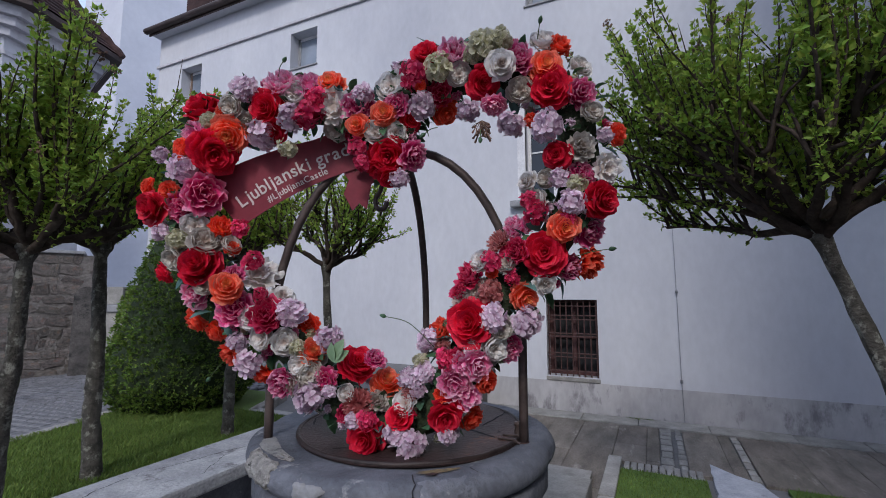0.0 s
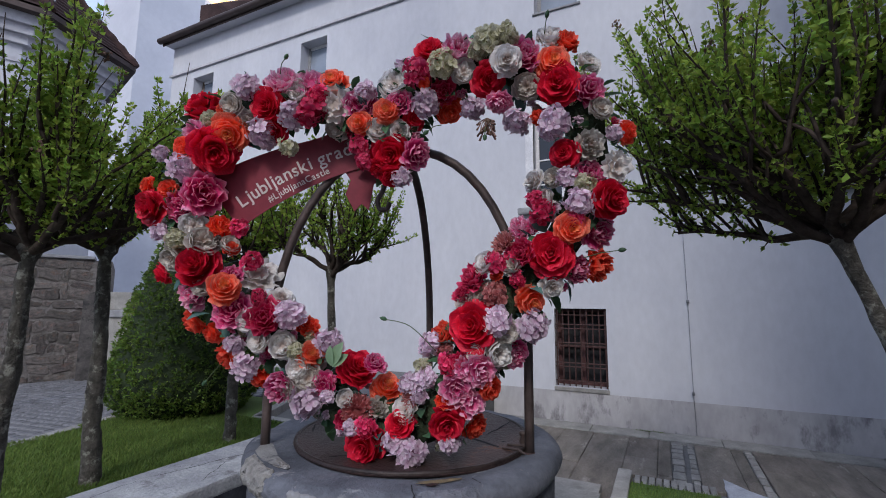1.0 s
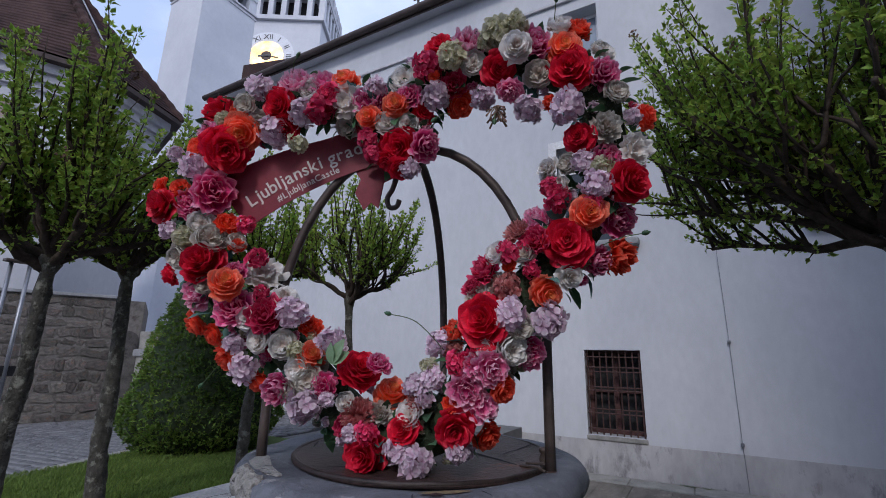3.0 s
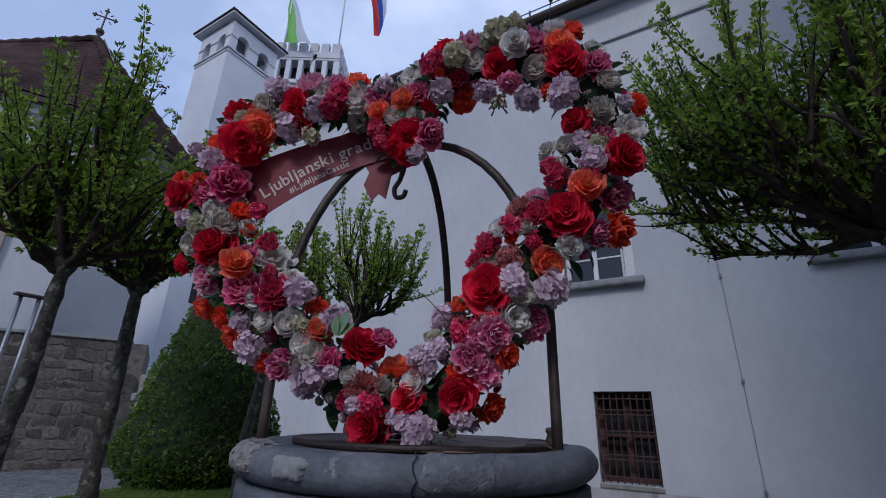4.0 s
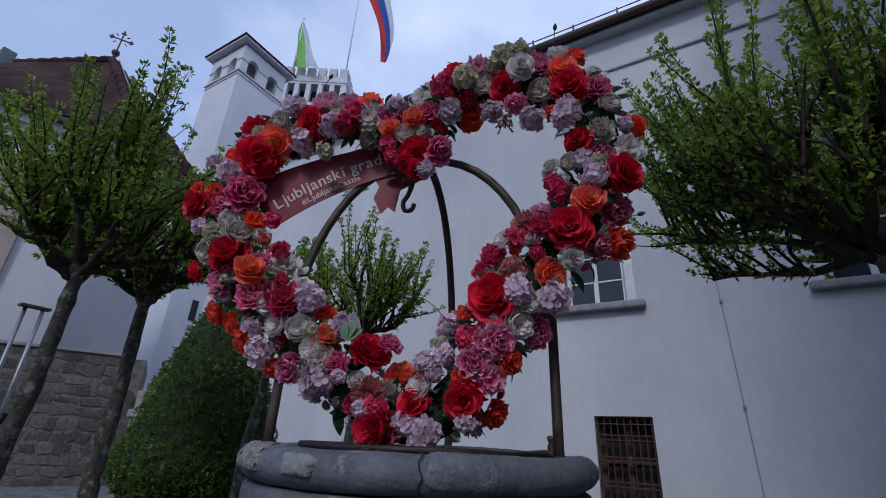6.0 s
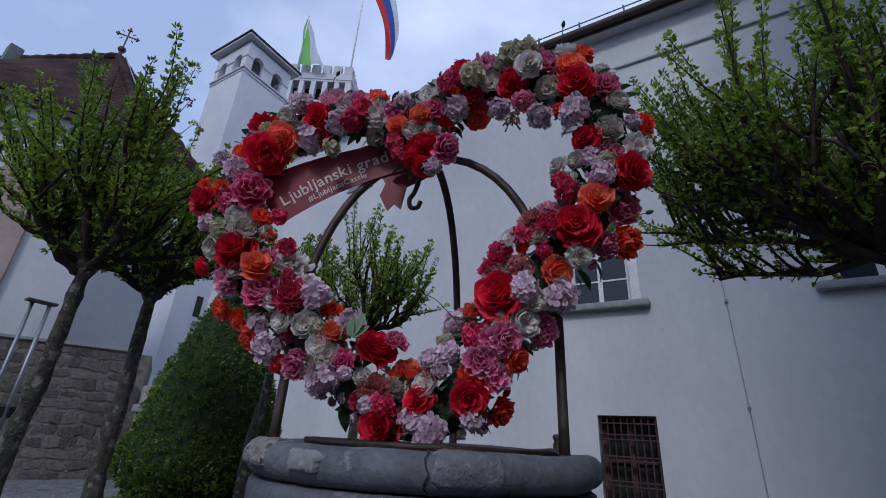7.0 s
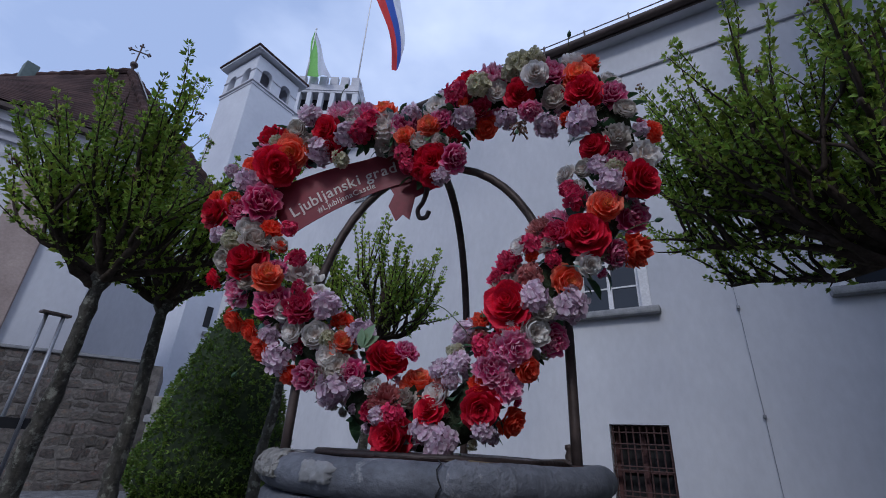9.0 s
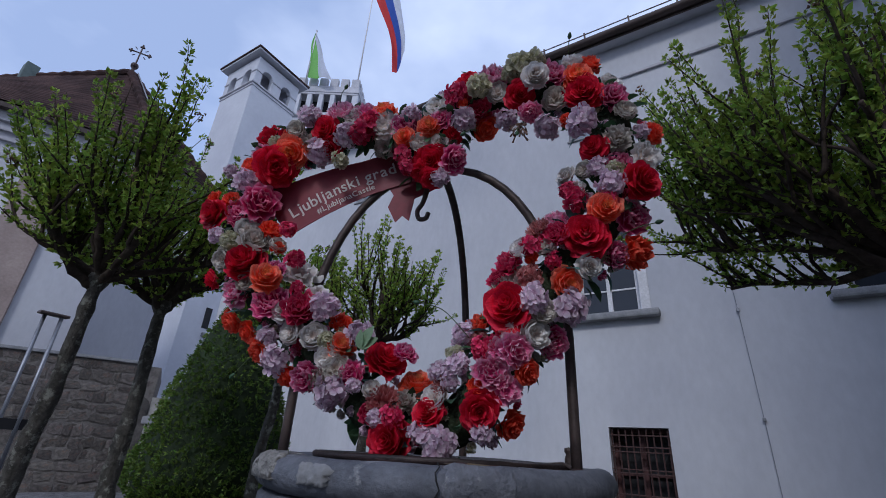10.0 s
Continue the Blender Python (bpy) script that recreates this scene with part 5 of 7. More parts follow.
def petal(rng, phi, r_in, r_out, z0, z1, width, curl, wrap=0.8, ruffle=0.0, nu=5, nw=6, close=0.0):
    """One petal of a bloom that faces +z: it swells from (r_in, z0) to (r_out, z1) and wraps round the axis; curl turns its lip outwards, close inwards."""
    verts, faces, uvs = [], [], []
    ph = [rng.uniform(0, 6.28) for _ in range(3)]
    tilt = rng.uniform(-0.2, 0.2)
    notch = rng.uniform(0.0, 0.07)
    for i in range(nu + 1):
        s = i / nu
        for j in range(nw + 1):
            w = 2 * j / nw - 1
            se = s * (1 - 0.2 * w * w - notch * max(0.0, 0.35 - abs(w)))
            rho = r_in + (r_out - r_in) * math.sin(min(1.0, se * 1.25) * math.pi / 2)
            z = z0 + (z1 - z0) * (se ** 1.15)
            lip = max(0.0, (se - 0.55) / 0.45) ** 1.6
            rho += (curl - close) * lip
            z -= curl * 0.7 * lip
            half = width * (0.45 + 0.6 * math.sin(math.pi * min(0.5, 0.08 + 0.5 * se)) - 0.2 * lip)
            arc = w * half
            r0 = max(rho, 0.04)
            ang = max(-1.5, min(1.5, arc / r0)) * wrap
            x = rho - r0 * (1 - math.cos(ang))
            y = r0 * math.sin(ang) * wrap + arc * (1 - wrap)
            zz = z + tilt * arc - 0.34 * half * (w ** 4) * (0.4 + 0.6 * s) * (1 if s > 0.3 else 0)
            if ruffle:
                k = ruffle * s * s
                zz += k * math.sin(5 * w + ph[0]) + 0.6 * k * math.sin(9 * w + ph[1])
                x += 0.9 * k * math.sin(6 * w + ph[2])
            c, sn = math.cos(phi), math.sin(phi)
            verts.append(Vector((x * c - y * sn, x * sn + y * c, zz)))
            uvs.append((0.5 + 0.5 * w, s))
    k = nw + 1
    for i in range(nu):
        for j in range(nw):
            faces.append((i * k + j, (i + 1) * k + j, (i + 1) * k + j + 1, i * k + j + 1))
    return verts, faces, uvs


def bloom(name, petals, material):
    """Petals joined to one bloom, each with its own run of base to lip."""
    # a cupped base closes the bloom behind its petals
    base = [Vector((0.27 * math.cos(0.6283 * k), 0.27 * math.sin(0.6283 * k), -0.14)) for k in range(10)] + [Vector((0, 0, -0.08))]
    petals = petals + [(base, [(k, (k + 1) % 10, 10) for k in range(10)], [(0.5, 0.05)] * 11)]
    v, f = join_lists([p[:2] for p in petals])
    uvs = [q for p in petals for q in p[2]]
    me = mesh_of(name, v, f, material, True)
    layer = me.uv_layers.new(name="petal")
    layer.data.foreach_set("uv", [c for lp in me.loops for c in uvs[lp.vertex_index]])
    return me


def ringed(rng, layers, ruffle, loose):
    ch = []
    off = rng.uniform(0, 6.28)
    for n, ri, ro, z0, z1, w, curl, wrap, close in layers:
        for k in range(n):
            j = rng.uniform(1 - loose, 1 + loose)
            ch.append(petal(rng, off + 2 * math.pi * (k + rng.uniform(-0.2, 0.2)) / n, ri, ro * j, z0, z1 + rng.uniform(-0.045, 0.035), w * rng.uniform(0.9, 1.12), curl * rng.uniform(0.4, 1.7), wrap, ruffle, 7, 8, close * rng.uniform(0.5, 1.4)))
        off += 0.63 + rng.uniform(-0.25, 0.25)
    return ch


def rose_mesh(name, material, seed):
    """A full rose: a few broad reflexed guard petals round a wrapped, swirled heart."""
    layers = [(5, 0.13, 0.41, -0.30, -0.08, 0.40, 0.08, 0.55, 0.0), (5, 0.13, 0.37, -0.25, 0.04, 0.38, 0.07, 0.8, 0.0), (5, 0.11, 0.305, -0.17, 0.12, 0.34, 0.055, 0.92, 0.0), (4, 0.09, 0.235, -0.1, 0.17, 0.29, 0.045, 1.0, 0.0),
              (4, 0.06, 0.165, -0.04, 0.195, 0.21, 0.035, 1.0, 0.0), (3, 0.04, 0.1, 0.0, 0.205, 0.16, 0.022, 1.0, 0.0), (3, 0.02, 0.045, 0.03, 0.2, 0.08, 0.01, 1.0, 0.0)]
    return bloom(name, ringed(random.Random(seed), layers, 0.022, 0.09), material)


def garden_rose_mesh(name, material, seed):
    """A flat quartered rose: a smooth cupped rim of petals round many folded inner ones."""
    rng = random.Random(seed)
    ch = ringed(rng, [(6, 0.2, 0.45, -0.28, -0.02, 0.36, 0.05, 0.8, 0.0), (6, 0.2, 0.42, -0.22, 0.09, 0.34, 0.02, 0.88, 0.02), (5, 0.16, 0.36, -0.16, 0.13, 0.34, 0.02, 0.92, 0.04)], 0.02, 0.07)
    for k in range(15):
        r = 0.27 * math.sqrt((k + 0.5) / 15)
        ch.append(petal(rng, k * 2.39996 + rng.uniform(-0.5, 0.5), r * 0.3, r + 0.035, -0.1, 0.09 + 0.06 * (1 - r / 0.27) + rng.uniform(-0.035, 0.03), rng.uniform(0.11, 0.19), 0.05, 0.7, 0.03, 5, 6, 0.02))
    return bloom(name, ch, material)


def peony_mesh(name, material, seed):
    """A loose ruffled bloom of many petals."""
    layers = [(6, 0.12, 0.43, -0.3, -0.06, 0.36, 0.06, 0.6, 0.0), (6, 0.12, 0.38, -0.26, 0.06, 0.33, 0.04, 0.7, 0.0), (6, 0.1, 0.3, -0.2, 0.12, 0.28, 0.03, 0.8, 0.02), (5, 0.07, 0.2, -0.12, 0.16, 0.22, 0.02, 0.85, 0.03), (4, 0.03, 0.1, -0.06, 0.17, 0.15, 0.01, 0.9, 0.02)]
    return bloom(name, ringed(random.Random(seed), layers, 0.05, 0.16), material)


def open_bloom_mesh(name, material, seed):
    """A wide open bloom of few long petals."""
    layers = [(5, 0.05, 0.47, -0.22, 0.0, 0.36, 0.05, 0.4, 0.0), (5, 0.05, 0.38, -0.2, 0.09, 0.32, 0.03, 0.55, 0.0), (4, 0.04, 0.22, -0.14, 0.14, 0.22, 0.02, 0.75, 0.02)]
    return bloom(name, ringed(random.Random(seed), layers, 0.05, 0.15), material)


def carnation_mesh(name, material, seed):
    rng = random.Random(seed)
    ch = []
    for k in range(30):
        t = (k + 0.5) / 30
        el = math.acos(1 - t * 1.05)
        ro = 0.44 * math.sin(el) + 0.03
        z = 0.26 * math.cos(el) + 0.02
        ch.append(petal(rng, k * 2.39996, 0.02, ro, -0.2, z, 0.13, 0.05, 0.2, 0.055, 4, 7))
    return bloom(name, ch, material)


def hydrangea_mesh(name, material, seed, florets=22):
    """A domed head of four-petalled florets with deep gaps."""
    rng = random.Random(seed)
    ch = []
    for k in range(florets):
        t = (k + 0.5) / florets
        el, az = math.acos(1 - 1.2 * t), k * 2.39996 + rng.uniform(-0.3, 0.3)
        d = Vector((math.sin(el) * math.cos(az), math.sin(el) * math.sin(az), math.cos(el) * 0.85))
        c = d * rng.uniform(0.26, 0.42)
        q = (d + Vector([rng.uniform(-0.5, 0.5) for _ in range(3)])).normalized().to_track_quat("Z", "Y").to_matrix() @ Matrix.Rotation(rng.uniform(0, 1.57), 3, "Z")
        s = rng.uniform(0.17, 0.24) * (22 / max(florets, 22)) ** 0.45
        for p in range(4):
            r = Matrix.Rotation(p * math.pi / 2 + rng.uniform(-0.15, 0.15), 3, "Z")
            up = rng.uniform(-0.05, 0.5)
            pts = [(0.02, 0, 0), (0.35, -0.36, 0.1), (0.72, -0.5, 0.1 + up * 0.5), (1.02, -0.28, up * 0.9), (1.08, 0.04, up), (1.0, 0.34, up * 0.85), (0.7, 0.5, 0.12 + up * 0.5), (0.35, 0.36, 0.1), (0.62, 0, 0.02 + up * 0.3)]
            ch.append(([c + q @ (r @ (Vector(x) * s)) for x in pts], [(i, i + 1, 8) for i in range(7)] + [(7, 0, 8)], [(0.5 + 0.5 * x[1], 0.25 + 0.7 * x[0]) for x in pts]))
    return bloom(name, ch, material)


def leaf_shape(rng, length, width, fold=0.25, bend=0.25, n=4):
    """A pointed, folded leaf along +x, facing +z."""
    verts, faces = [], []
    for i in range(n + 1):
        s = i / n
        w = width * 0.5 * (math.sin(math.pi * min(1, s * 0.92 + 0.06)) ** 0.8)
        x, z = length * s, -bend * length * s * s
        verts += [Vector((x, -w, z + fold * w)), Vector((x, 0, z)), Vector((x, w, z + fold * w))]
    for i in range(n):
        o = 3 * i
        faces += [(o, o + 3, o + 4, o + 1), (o + 1, o + 4, o + 5, o + 2)]
    return verts, faces


def ring_frame(u, w):
    """The nearest place on the ring, how far out of it (0..1) and the way across."""
    best = min(ring, key=lambda p: (p.x - u) ** 2 + (p.z - w) ** 2)
    d = Vector((u - best.x, 0, w - best.z))
    q = min(d.length / 0.16, 0.97)
    return best, q, (d.normalized() if d.length > 1e-4 else Vector((0, 0, 1)))


flower_rng = random.Random(11)


def put_flowers(name, meshes, rows, grow=1.0, labels=""):
    """Blooms at (across, depth, up, width), each turned out of the wreath's round."""
    for i, (u, y, w, size) in enumerate(rows):
        best, q, across = ring_frame(u, w)
        y = min(y, swell(u, w) + 0.012 + 0.085 * q)
        face = (across * q * 0.95 + Vector((0.12, -1, 0.08)) * math.sqrt(1 - q * q * 0.75) + Vector([flower_rng.uniform(-0.14, 0.14) for _ in range(3)])).normalized()
        m = Matrix.Translation((u, y, w)) @ face.to_track_quat("Z", "Y").to_matrix().to_4x4() @ Matrix.Rotation(flower_rng.uniform(0, 6.28), 4, "Z") @ Matrix.Diagonal((size * grow, size * grow * flower_rng.uniform(0.92, 1.06), size * grow * flower_rng.uniform(0.9, 1.15), 1))
        piece(name, meshes[i % len(meshes)], heart, m, labels)


v, f = sweep(ring, [0.066 + 0.014 * noise.noise(p * 9) for p in ring], 10, closed=True)
piece("wreath_core", mesh_of("wreath_core", v, f, M_MOSS, True), heart, label="dark moss and wire core of the wreath")
put_flowers("red_rose", [rose_mesh("red_rose", M_RED, s) for s in (1, 2, 3, 4, 6)], RED_ROSES, 1.1)
put_flowers("orange_rose", [rose_mesh("orange_rose", M_ORANGE, s) for s in (11, 13, 15)], ORANGE_ROSES, 1.1)
put_flowers("coral_rose", [rose_mesh("coral_rose", M_CORAL, 12), peony_mesh("coral_rose", M_CORAL, 14), rose_mesh("coral_rose", M_CORAL, 16)], CORAL_BLOOMS, 1.12)
put_flowers("white_rose", [garden_rose_mesh("white_rose", M_WHITE, 21), garden_rose_mesh("white_rose", M_WHITE, 22), rose_mesh("white_rose", M_WHITE, 23)], WHITE_ROSES, 1.08)
put_flowers("cream_rose", [garden_rose_mesh("cream_rose", M_CREAM, 31), garden_rose_mesh("cream_rose", M_CREAM, 32), peony_mesh("cream_rose", M_CREAM, 33)], CREAM_ROSES, 1.1)
put_flowers("open_cream_bloom", [open_bloom_mesh("open_cream_bloom", M_WHITE, 35), open_bloom_mesh("open_cream_bloom", M_WHITE, 36)], OPEN_CREAM_BLOOMS, 1.15)
put_flowers("magenta_peony", [peony_mesh("magenta_peony", M_PINK, s) for s in (41, 42, 43)], MAGENTA_PEONIES, 1.16)
put_flowers("pink_peony", [peony_mesh("pink_peony", M_ROSY, 44), open_bloom_mesh("pink_peony", M_ROSY, 45), peony_mesh("pink_peony", M_ROSY, 46)], ROSY_PEONIES, 1.18)
put_flowers("lilac_hydrangea", [hydrangea_mesh("lilac_hydrangea", M_LILAC, s, k) for s, k in ((51, 34), (52, 38), (53, 30))], LILAC_HYDRANGEAS + SMALL_LILAC_HEADS, 1.04)
put_flowers("green_hydrangea", [hydrangea_mesh("green_hydrangea", M_GREENISH, 61, 28), hydrangea_mesh("green_hydrangea", M_GREENISH, 62, 34)], GREEN_HYDRANGEAS, 1.1)
put_flowers("crimson_carnation", [hydrangea_mesh("crimson_carnation", M_CRIMSON, 73, 26), peony_mesh("crimson_carnation", M_CRIMSON, 71), hydrangea_mesh("crimson_carnation", M_CRIMSON, 76, 20)], CRIMSON_CLUSTERS, 1.2)
put_flowers("dusty_carnation", [carnation_mesh("dusty_carnation", M_DUSTY, 72), hydrangea_mesh("dusty_carnation", M_DUSTY, 75, 40)], DUSTY_CARNATIONS, 1.12)


def on_wreath(rng, spread):
    """A random place on the wreath's round: the ring's point, the way out of it."""
    k = rng.randrange(len(ring))
    p, nxt = ring[k], ring[(k + 1) % len(ring)]
    across = Vector((nxt.z - p.z, 0, -(nxt.x - p.x))).normalized()
    a = rng.uniform(-spread, spread)
    return p, across, a, (across * math.sin(a) + Vector((0, -1, 0)) * math.cos(a)).normalized()


# small filler blooms tucked between and behind the large ones
fill_rng = random.Random(8)
fills = [("lilac_hydrangea", hydrangea_mesh("lilac_hydrangea", M_LILAC, 54, 16)), ("pink_peony", peony_mesh("pink_peony", M_ROSY, 47)), ("crimson_carnation", carnation_mesh("crimson_carnation", M_CRIMSON, 74)), ("cream_rose", rose_mesh("cream_rose", M_CREAM, 34)), ("green_hydrangea", hydrangea_mesh("green_hydrangea", M_GREENISH, 63, 16)), ("magenta_peony", peony_mesh("magenta_peony", M_PINK, 48))]
for i in range(200):
    p, across, a, out = on_wreath(fill_rng, 1.5)
    size = fill_rng.uniform(0.034, 0.056)
    name, me = fills[fill_rng.choice((0, 0, 1, 2, 3, 3, 4, 5))]
    c = p + Vector((across.x * math.sin(a) * 0.112, -0.06 * math.cos(a), across.z * math.sin(a) * 0.112))
    piece(name, me, heart, Matrix.Translation(c) @ (out + Vector([fill_rng.uniform(-0.3, 0.3) for _ in range(3)])).normalized().to_track_quat("Z", "Y").to_matrix().to_4x4() @ Matrix.Scale(size, 4))

# silk leaves between the blooms
leaf_rng = random.Random(5)
shapes = {}
for key, material, ln, wd in (("green_leaf", M_ROSELEAF, 0.05, 0.028), ("blue_green_leaf", M_TEAL, 0.06, 0.034)):
    shapes[key] = [mesh_of(key, *leaf_shape(random.Random(k), ln * (0.75 + 0.25 * k), wd * (0.8 + 0.2 * k), 0.3, 0.2 + 0.1 * k), material, True) for k in range(3)]
for i in range(460):
    p, across, a, out = on_wreath(leaf_rng, 1.6)
    base = p + Vector((across.x * math.sin(a) * 0.085, -0.07 * math.cos(a), across.z * math.sin(a) * 0.085))
    along = (out * leaf_rng.uniform(0.2, 0.9) + Vector([leaf_rng.uniform(-1, 1) for _ in range(3)]) * 0.8).normalized()
    q = along.to_track_quat("X", "Z").to_matrix().to_4x4() @ Matrix.Rotation(leaf_rng.uniform(-0.8, 0.8), 4, "X")
    key = "green_leaf" if leaf_rng.random() < 0.64 else "blue_green_leaf"
    piece(key, shapes[key][i % 3], heart, Matrix.Translation(base) @ q)

# loose foliage that fills the wreath's edges
spray_rng = random.Random(15)
spray = [mesh_of("dark_leaf", *leaf_shape(random.Random(20 + k), 0.05 + 0.014 * k, 0.026 + 0.006 * k, 0.25, 0.3), M_ROSELEAF, True) for k in range(3)]
for i in range(200):
    p, across, a, out = on_wreath(spray_rng, 3.14)
    inward = 1 if across.x * (p.x + 0.05) + across.z * (p.z - 0.05) < 0 else -1
    side = inward if spray_rng.random() < 0.75 else -inward
    reach = spray_rng.uniform(0.035, 0.085)
    base = p + Vector((across.x * side * reach, spray_rng.uniform(-0.05, 0.03), across.z * side * reach))
    along = (across * side * spray_rng.uniform(0.2, 1.0) + Vector((spray_rng.uniform(-0.9, 0.9), spray_rng.uniform(-0.9, 0.2), spray_rng.uniform(-0.9, 0.9)))).normalized()
    q = along.to_track_quat("X", "Z").to_matrix().to_4x4() @ Matrix.Rotation(spray_rng.uniform(-1.0, 1.0), 4, "X")
    piece("dark_leaf", spray[i % 3], heart, Matrix.Translation(base) @ q)

# ribbon banner with its lettering
M_RIBBON = mat("burgundy_ribbon", (0.19, 0.018, 0.035), (0.27, 0.032, 0.056), 0.5, 4, 40, 0.05, 0.002, spec=0.5)
M_PRINT = mat("pale_print", (0.62, 0.54, 0.54), (0.74, 0.67, 0.67), 0.5, 8, 40, 0)
ARC_R, ARC_C = 1.446, Vector((0.254, -1.008))
RIB_Y = 0.0


def on_arc(deg, rad, y=RIB_Y):
    a = radians(deg)
    u = ARC_C.x - rad * math.sin(a)
    return Vector((u, 0.249 + 0.19 * u + y, ARC_C.y + rad * math.cos(a)))


def ribbon_mesh(degs, lo, hi, y_of):
    verts, faces = [], []
    for k, d in enumerate(degs):
        for y in (0, 0.004):
            verts += [on_arc(d, ARC_R + lo, y_of(k / (len(degs) - 1)) + y), on_arc(d, ARC_R + hi + 0.07 * max(0.0, 1 - 1.7 * k / (len(degs) - 1)), y_of(k / (len(degs) - 1)) + y)]
    for k in range(len(degs) - 1):
        a, b = 4 * k, 4 * (k + 1)
        faces += [(a, b, b + 1, a + 1), (a + 2, a + 3, b + 3, b + 2), (a, a + 2, b + 2, b), (a + 1, b + 1, b + 3, a + 3)]
    return verts, faces


banner = piece("ribbon_banner", mesh_of("ribbon_banner", *ribbon_mesh([37 - 0.9 * k for k in range(31)], -0.071, 0.085, lambda t: RIB_Y), M_RIBBON), heart, label="burgundy ribbon banner printed with pale lettering")
tail = [Vector((u, 0.256 + 0.19 * u, w)) for u, w in ((-0.231, 0.36), (-0.011, 0.355), (-0.017, 0.286), (-0.086, 0.251), (-0.105, 0.155), (-0.132, 0.178), (-0.158, 0.15), (-0.19, 0.215), (-0.17, 0.266))]
tv = tail + [p + Vector((0, 0.004, 0)) for p in tail]
k = len(tail)
piece("ribbon_tail", mesh_of("ribbon_tail", tv, [tuple(range(k)), tuple(range(2 * k - 1, k - 1, -1))] + [(i, i + k, (i + 1) % k + k, (i + 1) % k) for i in range(k)], M_RIBBON), heart, label="folded swallow-tail of the burgundy ribbon")


def arc_text(body, size, deg0, rad, name):
    chunks = []
    pen = 0.0
    for c in body:
        if c == " ":
            pen += size * 0.28
            continue
        me = letters(c, size, "LEFT", bold=size * 0.012)
        xs = [q.co.x for q in me.vertices]
        lo, hi = min(xs), max(xs)
        wdt = hi - lo
        mid = pen + wdt / 2
        deg = deg0 - math.degrees(mid / rad)
        a = radians(deg)
        org = on_arc(deg, rad, RIB_Y - 0.002)
        vs = [org + Vector((math.cos(a), 0, math.sin(a))) * (q.co.x - lo - wdt / 2) + Vector((-math.sin(a), 0, math.cos(a))) * q.co.y for q in me.vertices]
        vs = [Vector((q.x, 0.246 + 0.19 * q.x, q.z)) for q in vs]
        chunks.append((vs, [tuple(p.vertices) for p in me.polygons]))
        bpy.data.meshes.remove(me)
        pen += wdt + size * 0.085
    v, f = join_lists(chunks)
    return piece(name, mesh_of(name, v, f, M_PRINT), banner, label="pale printed lettering")


arc_text("Ljubljanski grad", 0.068, 34.8, ARC_R - 0.014, "lettering")
arc_text("#LjubljanaCastle", 0.0345, 31.0, ARC_R - 0.054, "lettering")

# budded stems that stick out of the wreath
M_STEM = mat("green_stem", (0.05, 0.08, 0.03), (0.1, 0.14, 0.06), 0.7, 20, 60, 0)
for (u0, w0), (u1, w1), bow in (((0.183, -0.327), (0.028, -0.221), 0.03), ((0.642, -0.032), (0.739, -0.01), 0.004), ((-0.353, 0.614), (-0.315, 0.649), 0.004), ((-0.527, -0.344), (-0.622, -0.443), 0.006), ((0.537, 0.662), (0.543, 0.696), 0.003), ((0.21, 0.401), (0.172, 0.374), 0.003), ((0.352, 0.386), (0.352, 0.35), 0.002)):
    pts = [Vector((u0, 0.05, w0)), Vector(((u0 + u1) / 2, 0.025, (w0 + w1) / 2 + bow)), Vector((u1, 0.015, w1))]
    stem_path = spline(pts, 6)
    v, f = sweep(stem_path, 0.0015, 5)
    st = piece("bud_stem", mesh_of("bud_stem", v, f, M_STEM, True), heart, label="thin green stem with a closed bud")
    v, f = lathe([(0.0, -0.004), (0.005, 0.0), (0.0075, 0.006), (0.006, 0.014), (0.0, 0.022)], 7)
    piece("bud", mesh_of("bud", v, f, M_ROSELEAF, True), st, Matrix.Translation(pts[2]) @ (pts[2] - pts[1]).to_track_quat("Z", "Y").to_matrix().to_4x4())

# a broad pale leaf and a dry sprig that hang out of the wreath
M_PALELEAF = mat("pale_green_leaf", (0.16, 0.27, 0.15), (0.28, 0.4, 0.24), 0.6, 10, 60, 0.1, 0.003, trans=0.3)
for a, ln in ((-70, 0.078), (-38, 0.06), (-104, 0.062)):
    piece("broad_leaf", mesh_of("broad_leaf", *leaf_shape(random.Random(3), ln, ln * 0.6, 0.25, 0.2), M_PALELEAF, True), heart, Matrix.Translation((-0.142, -0.02, -0.365)) @ Matrix.Rotation(radians(a), 4, "Y") @ Matrix.Rotation(radians(70), 4, "X"), "pale lobed green leaf")
sprig_rng = random.Random(2)
chunks = []
for k in range(30):
    tip = Vector((0.354 + sprig_rng.uniform(-0.03, 0.03), 0.06 + sprig_rng.uniform(-0.03, 0.02), 0.362 + sprig_rng.uniform(-0.014, 0.04)))
    chunks.append(sweep([Vector((0.354, 0.07, 0.42)), (Vector((0.354, 0.07, 0.42)) + tip) / 2 + Vector((sprig_rng.uniform(-0.01, 0.01), 0, 0)), tip], [0.0013, 0.0011, 0.0042], 4))
v, f = join_lists(chunks)
piece("dry_sprig", mesh_of("dry_sprig", v, f, M_BLOOM), heart, label="brown dry sprig hanging down")


